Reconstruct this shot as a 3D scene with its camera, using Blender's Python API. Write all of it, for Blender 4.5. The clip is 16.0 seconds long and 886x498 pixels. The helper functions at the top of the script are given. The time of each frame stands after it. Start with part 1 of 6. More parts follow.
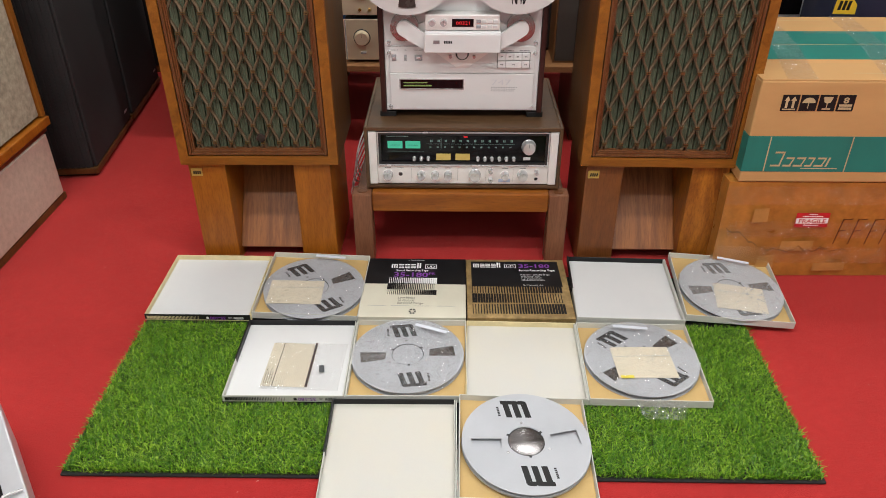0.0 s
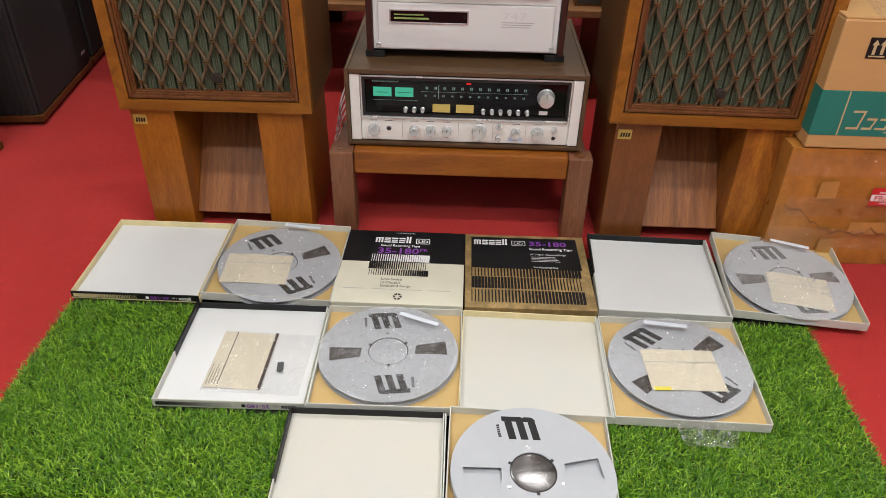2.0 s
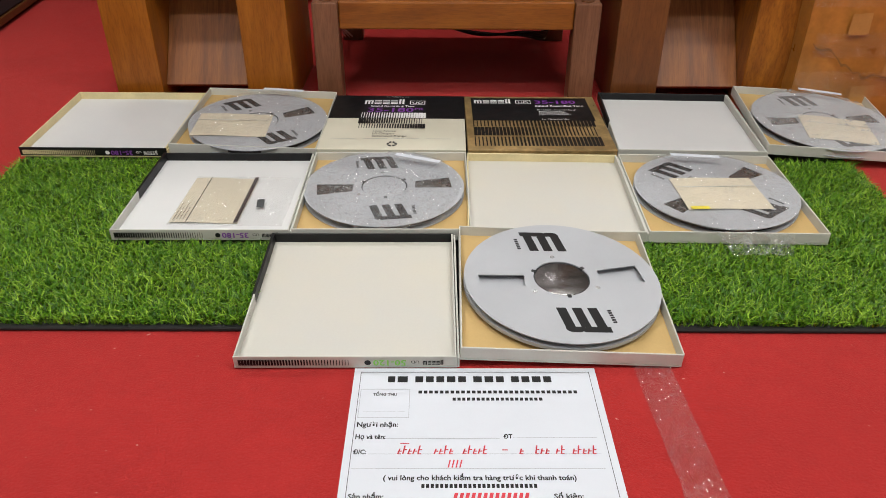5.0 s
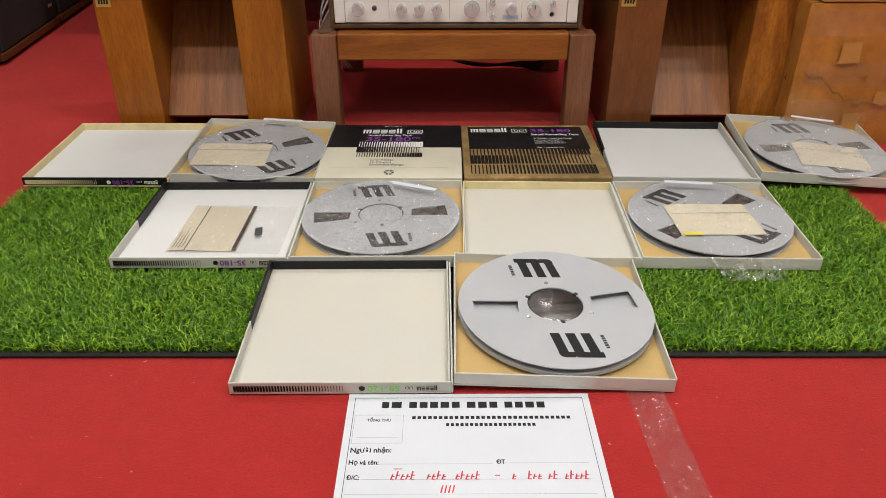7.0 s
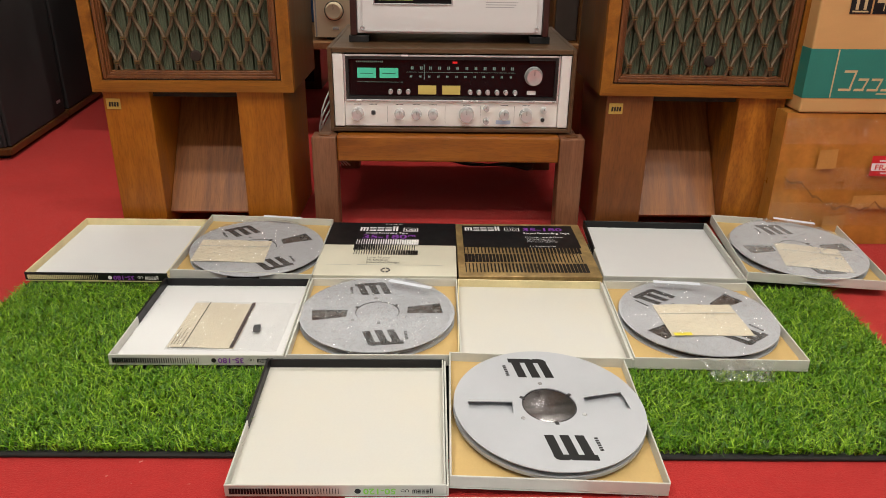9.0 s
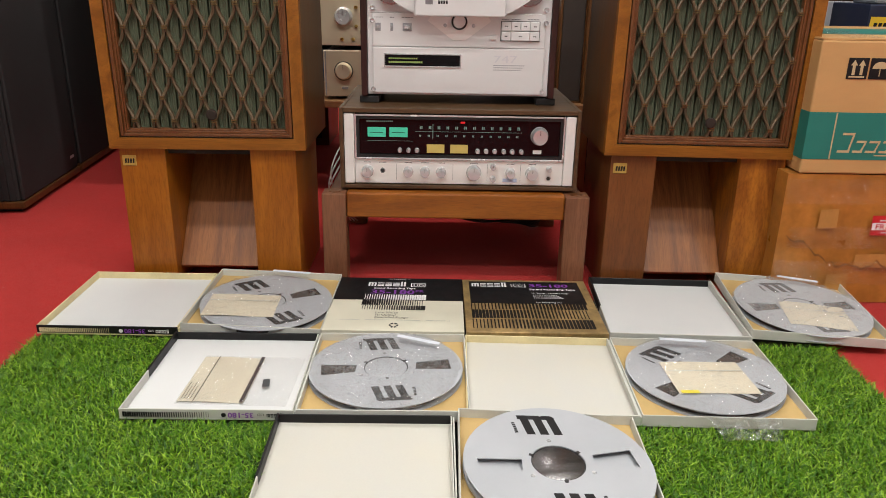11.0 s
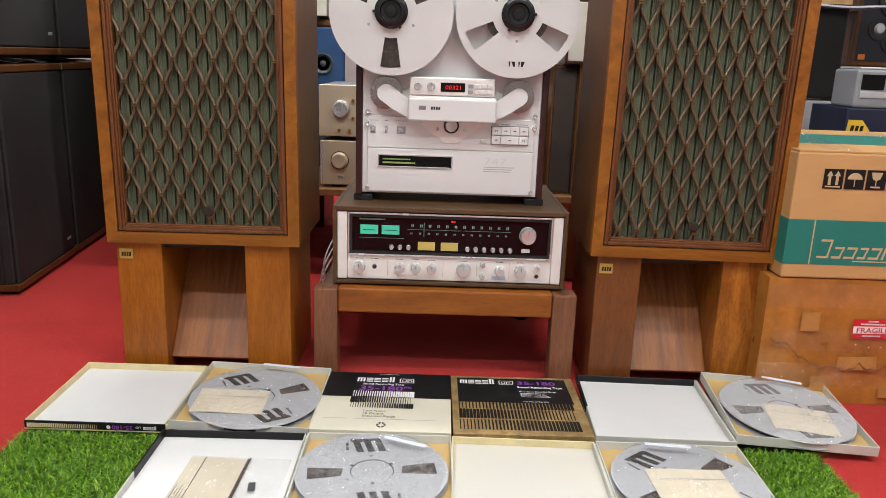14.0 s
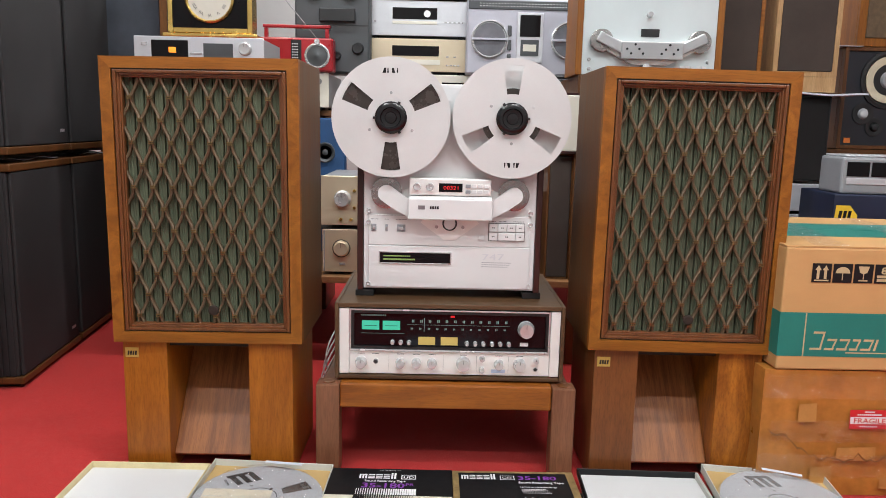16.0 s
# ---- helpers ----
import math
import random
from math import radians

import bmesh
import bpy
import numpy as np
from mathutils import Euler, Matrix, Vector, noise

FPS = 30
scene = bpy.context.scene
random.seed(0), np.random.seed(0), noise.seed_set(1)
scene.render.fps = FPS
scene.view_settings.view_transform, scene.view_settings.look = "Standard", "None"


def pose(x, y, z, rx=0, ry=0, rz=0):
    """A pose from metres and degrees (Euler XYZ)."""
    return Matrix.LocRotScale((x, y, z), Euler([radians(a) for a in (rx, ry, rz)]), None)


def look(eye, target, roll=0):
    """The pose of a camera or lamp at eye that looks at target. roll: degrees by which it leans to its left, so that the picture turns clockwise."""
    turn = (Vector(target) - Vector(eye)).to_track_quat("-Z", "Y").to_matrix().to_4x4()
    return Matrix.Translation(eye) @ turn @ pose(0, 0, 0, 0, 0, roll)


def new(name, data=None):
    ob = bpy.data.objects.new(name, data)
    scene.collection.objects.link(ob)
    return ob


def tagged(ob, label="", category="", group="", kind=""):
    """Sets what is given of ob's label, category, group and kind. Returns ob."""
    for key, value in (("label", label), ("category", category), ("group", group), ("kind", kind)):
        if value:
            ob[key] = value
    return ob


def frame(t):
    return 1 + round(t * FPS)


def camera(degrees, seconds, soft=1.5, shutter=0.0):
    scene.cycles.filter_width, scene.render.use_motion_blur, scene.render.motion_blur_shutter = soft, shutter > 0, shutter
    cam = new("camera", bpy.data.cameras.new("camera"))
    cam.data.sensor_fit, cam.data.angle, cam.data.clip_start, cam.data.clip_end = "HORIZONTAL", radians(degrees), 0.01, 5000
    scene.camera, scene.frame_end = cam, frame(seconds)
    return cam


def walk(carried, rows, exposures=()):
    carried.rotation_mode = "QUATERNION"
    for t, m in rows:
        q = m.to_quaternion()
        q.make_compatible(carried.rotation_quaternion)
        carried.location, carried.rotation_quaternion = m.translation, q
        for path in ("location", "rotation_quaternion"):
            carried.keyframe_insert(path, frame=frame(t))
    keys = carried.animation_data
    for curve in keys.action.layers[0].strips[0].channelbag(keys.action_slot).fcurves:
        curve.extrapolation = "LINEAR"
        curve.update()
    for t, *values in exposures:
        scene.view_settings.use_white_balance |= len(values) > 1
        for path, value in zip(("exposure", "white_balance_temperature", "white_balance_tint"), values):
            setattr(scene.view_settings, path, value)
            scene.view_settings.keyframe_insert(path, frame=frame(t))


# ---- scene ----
cam = camera(61.6, 16.0, 0.9)
PATH = [
    (0, (-0.04, -1.485, 1.196), (-0.063, 0.201, 0.121), 0.0),
    (0.5, (-0.059, -1.467, 1.189), (-0.078, 0.205, 0.091), 0.3),
    (1, (-0.058, -1.419, 1.172), (-0.094, 0.238, 0.053), 0.4),
    (1.5, (-0.04, -1.29, 1.121), (-0.079, 0.351, -0.022), 0.9),
    (2, (-0.017, -1.18, 1.01), (-0.056, 0.46, -0.135), 1.2),
    (2.5, (-0.021, -1.139, 0.853), (-0.061, 0.494, -0.301), 1.3),
    (3, (-0.037, -1.143, 0.702), (-0.047, 0.52, -0.408), 0.9),
    (3.5, (-0.041, -1.188, 0.639), (-0.025, 0.504, -0.428), 0.7),
    (4, (-0.046, -1.22, 0.632), (-0.023, 0.473, -0.433), 0.9),
    (4.2, (-0.049, -1.224, 0.626), (-0.029, 0.462, -0.45), 0.8),
    (6.3, (-0.038, -1.244, 0.61), (-0.045, 0.457, -0.443), -0.1),
    (6.5, (-0.036, -1.243, 0.612), (-0.042, 0.464, -0.43), -0.2),
    (7, (-0.035, -1.246, 0.617), (-0.039, 0.481, -0.392), -0.1),
    (7.5, (-0.043, -1.25, 0.622), (-0.039, 0.497, -0.351), 0.0),
    (8, (-0.046, -1.252, 0.632), (-0.034, 0.523, -0.29), 0.2),
    (8.5, (-0.047, -1.257, 0.643), (-0.024, 0.548, -0.217), 0.5),
    (9, (-0.043, -1.263, 0.65), (-0.023, 0.569, -0.153), 0.7),
    (9.5, (-0.048, -1.264, 0.652), (-0.032, 0.588, -0.104), 0.8),
    (10, (-0.057, -1.274, 0.656), (-0.042, 0.592, -0.063), 0.9),
    (12.5, (-0.055, -1.281, 0.672), (-0.027, 0.623, 0.061), 1.5),
    (13, (-0.057, -1.283, 0.68), (-0.022, 0.63, 0.097), 1.8),
    (13.5, (-0.047, -1.29, 0.699), (-0.017, 0.634, 0.152), 1.9),
    (14, (-0.048, -1.289, 0.734), (-0.022, 0.648, 0.238), 2.0),
    (14.5, (-0.048, -1.306, 0.782), (-0.028, 0.645, 0.345), 1.8),
    (15, (-0.043, -1.312, 0.8), (-0.028, 0.65, 0.413), 1.6),
    (15.5, (-0.04, -1.311, 0.804), (-0.027, 0.658, 0.454), 1.4),
    (16, (-0.047, -1.315, 0.81), (-0.028, 0.659, 0.486), 1.3),
]
EXPOSURES = [(0, 0.09, 6550, 10), (2.5, 0.04, 6550, 10), (4, -0.09, 6600, 10), (6.5, -0.08, 6800, 10), (8.5, 0.04, 7150, 10), (10, 0.09, 6900, 10), (12.5, 0.20, 6600, 10), (14, 0.32, 6450, 10), (16, 0.44, 6250, 10)]
walk(cam, [(t, look(eye, target, roll)) for t, eye, target, roll in PATH], EXPOSURES)

# ---- world and lamps ----
world = bpy.data.worlds.new("world")
scene.world = world
world.use_nodes = True
world.node_tree.nodes["Background"].inputs[0].default_value = (0.9, 0.95, 1.0, 1)
world.node_tree.nodes["Background"].inputs[1].default_value = 0.03
ROOM = (-1.95, 2.45, -2.15, 5.2, 2.75)  # west, east, south, north, height
LAMPS = [(-0.9, -1.7), (0.6, -1.7), (-0.9, -0.75), (0.6, -0.75), (1.9, -1.2), (-0.9, 1.05), (0.6, 1.05), (-0.9, 2.9), (0.6, 2.9), (-0.9, 4.4), (0.6, 4.4)]
LAMP_W = 15.5
for lx, ly in LAMPS:
    lamp = bpy.data.lights.new("ceiling_lamp_light", "AREA")
    lamp.shape, lamp.size, lamp.size_y = "RECTANGLE", 0.9, 0.16
    lamp.energy, lamp.color = LAMP_W, (0.97, 1.0, 0.985)
    new("ceiling_lamp_light", lamp).matrix_world = pose(lx, ly, ROOM[4] - 0.075)


# ---- materials ----
def tree(name):
    m = bpy.data.materials.new(name)
    m.use_nodes = True
    return m, m.node_tree.nodes, m.node_tree.links, m.node_tree.nodes["Principled BSDF"]


def mixed(n, l, fac, a, b, blend="MIX"):
    x = n.new("ShaderNodeMix")
    x.data_type, x.blend_type = "RGBA", blend
    for sock, v in ((x.inputs[0], fac), (x.inputs[6], a), (x.inputs[7], b)):
        if hasattr(v, "links"):
            l.new(v, sock)
        else:
            sock.default_value = v if isinstance(v, (int, float)) else (*v, 1)
    return x.outputs[2]


def noise_tex(n, l, vec, scale, detail=4, rough=0.6, dist=0.0):
    x = n.new("ShaderNodeTexNoise")
    x.inputs["Scale"].default_value, x.inputs["Detail"].default_value = scale, detail
    x.inputs["Roughness"].default_value, x.inputs["Distortion"].default_value = rough, dist
    l.new(vec, x.inputs["Vector"])
    return x.outputs["Fac"]


def ranged(n, l, v, a, b, c=0.0, d=1.0):
    x = n.new("ShaderNodeMapRange")
    for i, k in enumerate((a, b, c, d)):
        x.inputs[i + 1].default_value = k
    l.new(v, x.inputs[0])
    return x.outputs[0]


def bumped(n, l, bsdf, height, strength, dist=0.001):
    b = n.new("ShaderNodeBump")
    b.inputs["Strength"].default_value, b.inputs["Distance"].default_value = strength, dist
    l.new(height, b.inputs["Height"])
    l.new(b.outputs[0], bsdf.inputs["Normal"])


def mat(name, base, rough=0.5, metal=0.0, var=0.12, scale=9.0, fine=140.0, bump=0.1, spec=0.5, coat=0.0, tint=None, stretch=(1, 1, 1)):
    """A surface with large patches and fine grain."""
    m, n, l, p = tree(name)
    tc = n.new("ShaderNodeTexCoord")
    mp = n.new("ShaderNodeMapping")
    mp.inputs["Scale"].default_value = stretch
    l.new(tc.outputs["Object"], mp.inputs[0])
    v = mp.outputs[0]
    big = noise_tex(n, l, v, scale, 5)
    small = noise_tex(n, l, v, fine, 3)
    lo = [c * (1 - var) for c in base]
    hi = tint or [min(1, c * (1 + var)) for c in base]
    c1 = mixed(n, l, ranged(n, l, big, 0.3, 0.7), lo, hi)
    c2 = mixed(n, l, ranged(n, l, small, 0.3, 0.7, 0, var), c1, [c * 0.5 for c in base])
    l.new(c2, p.inputs["Base Color"])
    l.new(ranged(n, l, big, 0.25, 0.75, max(0.02, rough - 0.08), min(1, rough + 0.1)), p.inputs["Roughness"])
    p.inputs["Metallic"].default_value = metal
    p.inputs["Specular IOR Level"].default_value = spec
    p.inputs["Coat Weight"].default_value = coat
    if bump:
        bumped(n, l, p, small, bump, 0.0006)
    return m


def wood(name, dark, light, grain=(14, 14, 1.2), rough=0.42, coat=0.06, contrast=1.0):
    """Veneer with the grain along the axis whose scale is small."""
    m, n, l, p = tree(name)
    tc = n.new("ShaderNodeTexCoord")
    mp = n.new("ShaderNodeMapping")
    mp.inputs["Scale"].default_value = grain
    l.new(tc.outputs["Object"], mp.inputs[0])
    v = mp.outputs[0]
    bands = noise_tex(n, l, v, 1.3, 6, 0.62, 1.6)
    fine_map = n.new("ShaderNodeMapping")
    fine_map.inputs["Scale"].default_value = [g * 14 for g in grain]
    l.new(tc.outputs["Object"], fine_map.inputs[0])
    pores = noise_tex(n, l, fine_map.outputs[0], 1.6, 3, 0.7)
    c1 = mixed(n, l, ranged(n, l, bands, 0.5 - 0.2 / contrast, 0.5 + 0.2 / contrast), dark, light)
    c2 = mixed(n, l, ranged(n, l, pores, 0.45, 0.72, 0, 0.45), c1, [c * 0.45 for c in dark])
    l.new(c2, p.inputs["Base Color"])
    l.new(ranged(n, l, bands, 0.2, 0.8, rough - 0.06, rough + 0.12), p.inputs["Roughness"])
    p.inputs["Specular IOR Level"].default_value = 0.32
    p.inputs["Coat Weight"].default_value = coat
    p.inputs["Coat Roughness"].default_value = 0.3
    bumped(n, l, p, pores, 0.12, 0.0005)
    return m


def clear_film(name, gloss=0.26, cloud=0.03, wrinkle=24.0, crinkle=0.75):
    """Thin crinkled polythene: mostly see-through, with sharp glints, partly painted as white crease lines."""
    m, n, l, p = tree(name)
    tc = n.new("ShaderNodeTexCoord")
    crease = n.new("ShaderNodeTexVoronoi")
    crease.feature = "DISTANCE_TO_EDGE"
    crease.inputs["Scale"].default_value = wrinkle
    warp = noise_tex(n, l, tc.outputs["Object"], 14, 3, 0.6, 2.0)
    soft = noise_tex(n, l, tc.outputs["Object"], wrinkle * 1.3, 4, 0.7, 3.0)
    add = n.new("ShaderNodeVectorMath")
    add.operation = "ADD"
    l.new(tc.outputs["Object"], add.inputs[0])
    l.new(warp, add.inputs[1])
    fold = n.new("ShaderNodeMapping")
    fold.inputs["Rotation"].default_value = (0, 0, 0.6)
    fold.inputs["Scale"].default_value = (1.5, 0.45, 1)
    l.new(add.outputs[0], fold.inputs["Vector"])
    l.new(fold.outputs[0], crease.inputs["Vector"])
    b = n.new("ShaderNodeBump")
    b.inputs["Strength"].default_value, b.inputs["Distance"].default_value = 0.7, 0.013
    mul = n.new("ShaderNodeMath")
    mul.operation = "MULTIPLY_ADD"
    l.new(soft, mul.inputs[0])
    mul.inputs[1].default_value = 0.8
    l.new(crease.outputs["Distance"], mul.inputs[2])
    l.new(mul.outputs[0], b.inputs["Height"])
    gl = n.new("ShaderNodeBsdfGlossy")
    gl.inputs["Roughness"].default_value = 0.08
    l.new(b.outputs[0], gl.inputs["Normal"])
    tr = n.new("ShaderNodeBsdfTransparent")
    df = n.new("ShaderNodeBsdfDiffuse")
    df.inputs["Color"].default_value = (0.88, 0.90, 0.92, 1)
    m1 = n.new("ShaderNodeMixShader")
    m1.inputs[0].default_value = gloss
    l.new(tr.outputs[0], m1.inputs[1])
    l.new(gl.outputs[0], m1.inputs[2])
    m2 = n.new("ShaderNodeMixShader")
    line = n.new("ShaderNodeMath")
    line.operation = "MULTIPLY"
    # creases whitened in diffuse colour: plastic whitening and painted glints in one
    l.new(ranged(n, l, crease.outputs["Distance"], 0.0, 0.10, crinkle, 0.0), line.inputs[0])
    l.new(ranged(n, l, soft, 0.42, 0.60), line.inputs[1])
    veil = n.new("ShaderNodeMath")
    l.new(line.outputs[0], veil.inputs[0])
    veil.inputs[1].default_value = cloud
    l.new(veil.outputs[0], m2.inputs[0])
    l.new(m1.outputs[0], m2.inputs[1])
    l.new(df.outputs[0], m2.inputs[2])
    l.new(m2.outputs[0], n["Material Output"].inputs[0])
    return m


def glow(name, col, strength):
    m, n, l, p = tree(name)
    p.inputs["Base Color"].default_value = (*col, 1)
    p.inputs["Emission Color"].default_value = (*col, 1)
    p.inputs["Emission Strength"].default_value = strength
    return m


def carpet_mat():
    m, n, l, p = tree("red_carpet")
    tc = n.new("ShaderNodeTexCoord")
    v = tc.outputs["Object"]
    patch = noise_tex(n, l, v, 2.2, 5, 0.6, 0.6)
    tread = noise_tex(n, l, v, 42, 6, 0.75)
    pile = noise_tex(n, l, v, 330, 3, 0.75)
    lint = noise_tex(n, l, v, 95, 2, 0.4)
    c = mixed(n, l, ranged(n, l, patch, 0.3, 0.72), (0.34, 0.013, 0.014), (0.50, 0.026, 0.025))
    c = mixed(n, l, ranged(n, l, tread, 0.35, 0.70, 0, 0.6), c, (0.28, 0.011, 0.012))
    c = mixed(n, l, ranged(n, l, pile, 0.3, 0.8, 0, 0.5), c, (0.56, 0.05, 0.045))
    c = mixed(n, l, ranged(n, l, lint, 0.755, 0.79, 0, 0.7), c, (0.62, 0.35, 0.3))
    l.new(c, p.inputs["Base Color"])
    p.inputs["Roughness"].default_value = 0.93
    p.inputs["Specular IOR Level"].default_value = 0.15
    p.inputs["Sheen Weight"].default_value = 0.25
    p.inputs["Sheen Tint"].default_value = (1, 0.35, 0.3, 1)
    bumped(n, l, p, pile, 0.8, 0.003)
    return m


def grass_mat():
    m, n, l, p = tree("plastic_grass")
    g = n.new("ShaderNodeNewGeometry")
    r = n.new("ShaderNodeValToRGB")
    r.color_ramp.elements[0].color = (0.010, 0.050, 0.003, 1)
    r.color_ramp.elements[1].color = (0.36, 0.56, 0.050, 1)
    e = r.color_ramp.elements.new(0.55)
    e.color = (0.098, 0.248, 0.006, 1)
    l.new(g.outputs["Random Per Island"], r.inputs[0])
    tc = n.new("ShaderNodeTexCoord")
    big = noise_tex(n, l, tc.outputs["Object"], 9, 3)
    c = mixed(n, l, ranged(n, l, big, 0.35, 0.7, 0, 0.45), r.outputs[0], (0.035, 0.15, 0.006))
    l.new(c, p.inputs["Base Color"])
    p.inputs["Roughness"].default_value = 0.34
    p.inputs["Specular IOR Level"].default_value = 0.3
    return m


WALNUT_V = wood("walnut_upright", (0.180, 0.056, 0.006), (0.35, 0.128, 0.014), (16, 16, 1.1))
WALNUT_H = wood("walnut_across", (0.180, 0.056, 0.006), (0.35, 0.128, 0.014), (1.1, 16, 16))
# darker walnut: the shade on the speaker sides is put into its colour
WALNUT_D = wood("walnut_dark_shaded", (0.076, 0.029, 0.008), (0.170, 0.067, 0.018), (16, 16, 1.1))
MOULD = wood("moulding_brown", (0.095, 0.030, 0.009), (0.19, 0.068, 0.020), (16, 16, 1.1), 0.3, 0.3)
HONEY = wood("honey_stand", (0.24, 0.066, 0.005), (0.40, 0.128, 0.010), (11, 11, 1.4), 0.4, 0.08)
FIGURED = wood("figured_stand", (0.17, 0.046, 0.006), (0.43, 0.148, 0.016), (9, 9, 2.6), 0.4, 0.08, 1.5)
ROSE = wood("rosy_stand", (0.125, 0.038, 0.010), (0.215, 0.072, 0.018), (12, 12, 1.6), 0.4, 0.08)
RAMP = wood("ramp_walnut", (0.16, 0.048, 0.012), (0.36, 0.130, 0.036), (20, 1.6, 1.6), 0.42, 0.1, 1.2)
# near-black brown: the shade inside the stands is put into this colour
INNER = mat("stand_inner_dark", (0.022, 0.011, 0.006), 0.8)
TABLE_H = wood("table_rail", (0.20, 0.055, 0.007), (0.37, 0.118, 0.015), (1.3, 15, 15), 0.38, 0.12)
TABLE_V = wood("table_leg", (0.150, 0.058, 0.028), (0.265, 0.110, 0.056), (15, 15, 1.3), 0.4, 0.1)
CABINET = wood("receiver_walnut", (0.060, 0.030, 0.013), (0.13, 0.070, 0.033), (1.2, 14, 14), 0.36, 0.15)
ROSEWOOD = wood("deck_rosewood", (0.018, 0.006, 0.005), (0.055, 0.017, 0.013), (18, 18, 1.2), 0.32, 0.25)
BEECH = wood("light_wood", (0.34, 0.19, 0.08), (0.52, 0.33, 0.16), (12, 12, 1.4), 0.5, 0.05)
SHELF = wood("shelf_wood", (0.19, 0.08, 0.03), (0.33, 0.16, 0.065), (1.4, 12, 12), 0.5, 0.1)
LATTICE = mat("lattice_bronze", (0.128, 0.086, 0.048), 0.5, 0.05, 0.25, 40, 500, 0.15, 0.35)
CLIP = mat("lattice_clip", (0.20, 0.135, 0.055), 0.3, 0.7, 0.2, 60)
CLOTH = mat("grille_cloth_green", (0.112, 0.130, 0.084), 0.9, 0, 0.22, 14, 900, 0.5, 0.2, stretch=(3, 1, 0.4))
SILVER = mat("brushed_silver", (0.84, 0.825, 0.80), 0.42, 0.30, 0.04, 6, 500, 0.04, stretch=(0.1, 1, 4))
PALE = mat("pale_metal_paint", (0.70, 0.70, 0.70), 0.42, 0.1, 0.03, 5, 400, 0.03)
REELW = mat("reel_white", (0.64, 0.635, 0.63), 0.36, 0.2, 0.04, 7, 300, 0.03)
REELG = mat("reel_aluminium", (0.435, 0.45, 0.48), 0.52, 0.12, 0.07, 6, 700, 0.05)
REELW2 = mat("reel_edge", (0.30, 0.30, 0.32), 0.35, 0.8, 0.1)
HUBM = mat("hub_steel", (0.22, 0.21, 0.21), 0.2, 0.9, 0.25, 12, 60, 0.05, stretch=(1, 6, 1))
STEEL = mat("roller_steel", (0.36, 0.35, 0.34), 0.24, 0.85, 0.15, 30, 200, 0.03)
CHROME = mat("knob_metal", (0.64, 0.645, 0.65), 0.24, 0.6, 0.06)
GOLD = mat("champagne_panel", (0.66, 0.56, 0.40), 0.36, 0.5, 0.04, 6, 500, 0.03)
CREAM_PANEL = mat("cream_panel", (0.72, 0.69, 0.60), 0.4, 0.3, 0.04)
BRASS = mat("clock_brass", (0.80, 0.56, 0.17), 0.22, 0.95, 0.1, 20)
BLACK = mat("black_plastic", (0.012, 0.012, 0.013), 0.42, 0, 0.2, 12, 300, 0.1)
INK = mat("black_ink", (0.010, 0.010, 0.011), 0.45, 0, 0.3, 30, 300, 0.02, 0.28)
GLASSY = mat("dark_dial_glass", (0.006, 0.005, 0.006), 0.06, 0, 0.3, 6, 100, 0.0, 0.22, 0.0)
TAPE = mat("brown_tape", (0.045, 0.035, 0.030), 0.25, 0, 0.3, 20, 300, 0.05)
PAPER = mat("white_paper", (0.63, 0.66, 0.72), 0.75, 0, 0.03, 8, 600, 0.06, 0.3)
LIDW = mat("lid_lining_white", (0.67, 0.675, 0.68), 0.62, 0, 0.04, 5, 300, 0.05, 0.4, tint=(0.69, 0.69, 0.685))
LIDC = mat("lid_lining_cream", (0.575, 0.57, 0.54), 0.62, 0, 0.05, 4, 300, 0.05, 0.4, tint=(0.60, 0.565, 0.48))
CARDW = mat("box_board_grey_white", (0.58, 0.58, 0.53), 0.6, 0, 0.08, 12, 300, 0.08)
YELLOWED = mat("yellowed_board", (0.76, 0.65, 0.37), 0.65, 0, 0.12, 15, 300, 0.08)
TAN = mat("tan_card", (0.54, 0.365, 0.145), 0.7, 0, 0.09, 9, 300, 0.08)
KRAFT = mat("kraft_card", (0.55, 0.31, 0.12), 0.62, 0, 0.08, 4, 260, 0.12, stretch=(1, 1, 3))
PLAQUE = mat("plaque_gold", (0.52, 0.36, 0.09), 0.35, 0.3, 0.15, 60)
KRAFT_OLD = mat("taped_brown_card", (0.43, 0.175, 0.032), 0.32, 0, 0.32, 11, 60, 0.6, 0.5, 0.35)
PATCH = mat("old_tape_patch", (0.47, 0.225, 0.062), 0.35, 0, 0.15, 20, 200, 0.1, 0.5, 0.2)
TEAL = mat("teal_print", (0.013, 0.19, 0.155), 0.5, 0, 0.1, 5, 260, 0.08)
PRINT_TAN = mat("tan_print", (0.52, 0.40, 0.22), 0.6)
RULE = mat("pale_ruling", (0.46, 0.40, 0.30), 0.7)
TABYELLOW = mat("yellow_tab_paper", (0.85, 0.72, 0.04), 0.5)
NOTE = mat("cream_note_paper", (0.67, 0.60, 0.46), 0.7, 0, 0.05, 14, 400, 0.06)
PURPLE = mat("purple_print", (0.22, 0.055, 0.36), 0.5)
GREENP = mat("green_print", (0.24, 0.62, 0.10), 0.5)
GOLDFOIL = mat("gold_foil_print", (0.45, 0.31, 0.135), 0.34, 0.4, 0.4, 30, 110, 0.15)
CREAMP = mat("cream_cover_paper", (0.66, 0.63, 0.51), 0.55, 0, 0.05, 8, 300, 0.05)
WHITEP = mat("white_print", (0.82, 0.82, 0.82), 0.5)
REDP = mat("red_print", (0.62, 0.02, 0.025), 0.5)
REDINK = mat("red_pen", (0.62, 0.03, 0.05), 0.5)
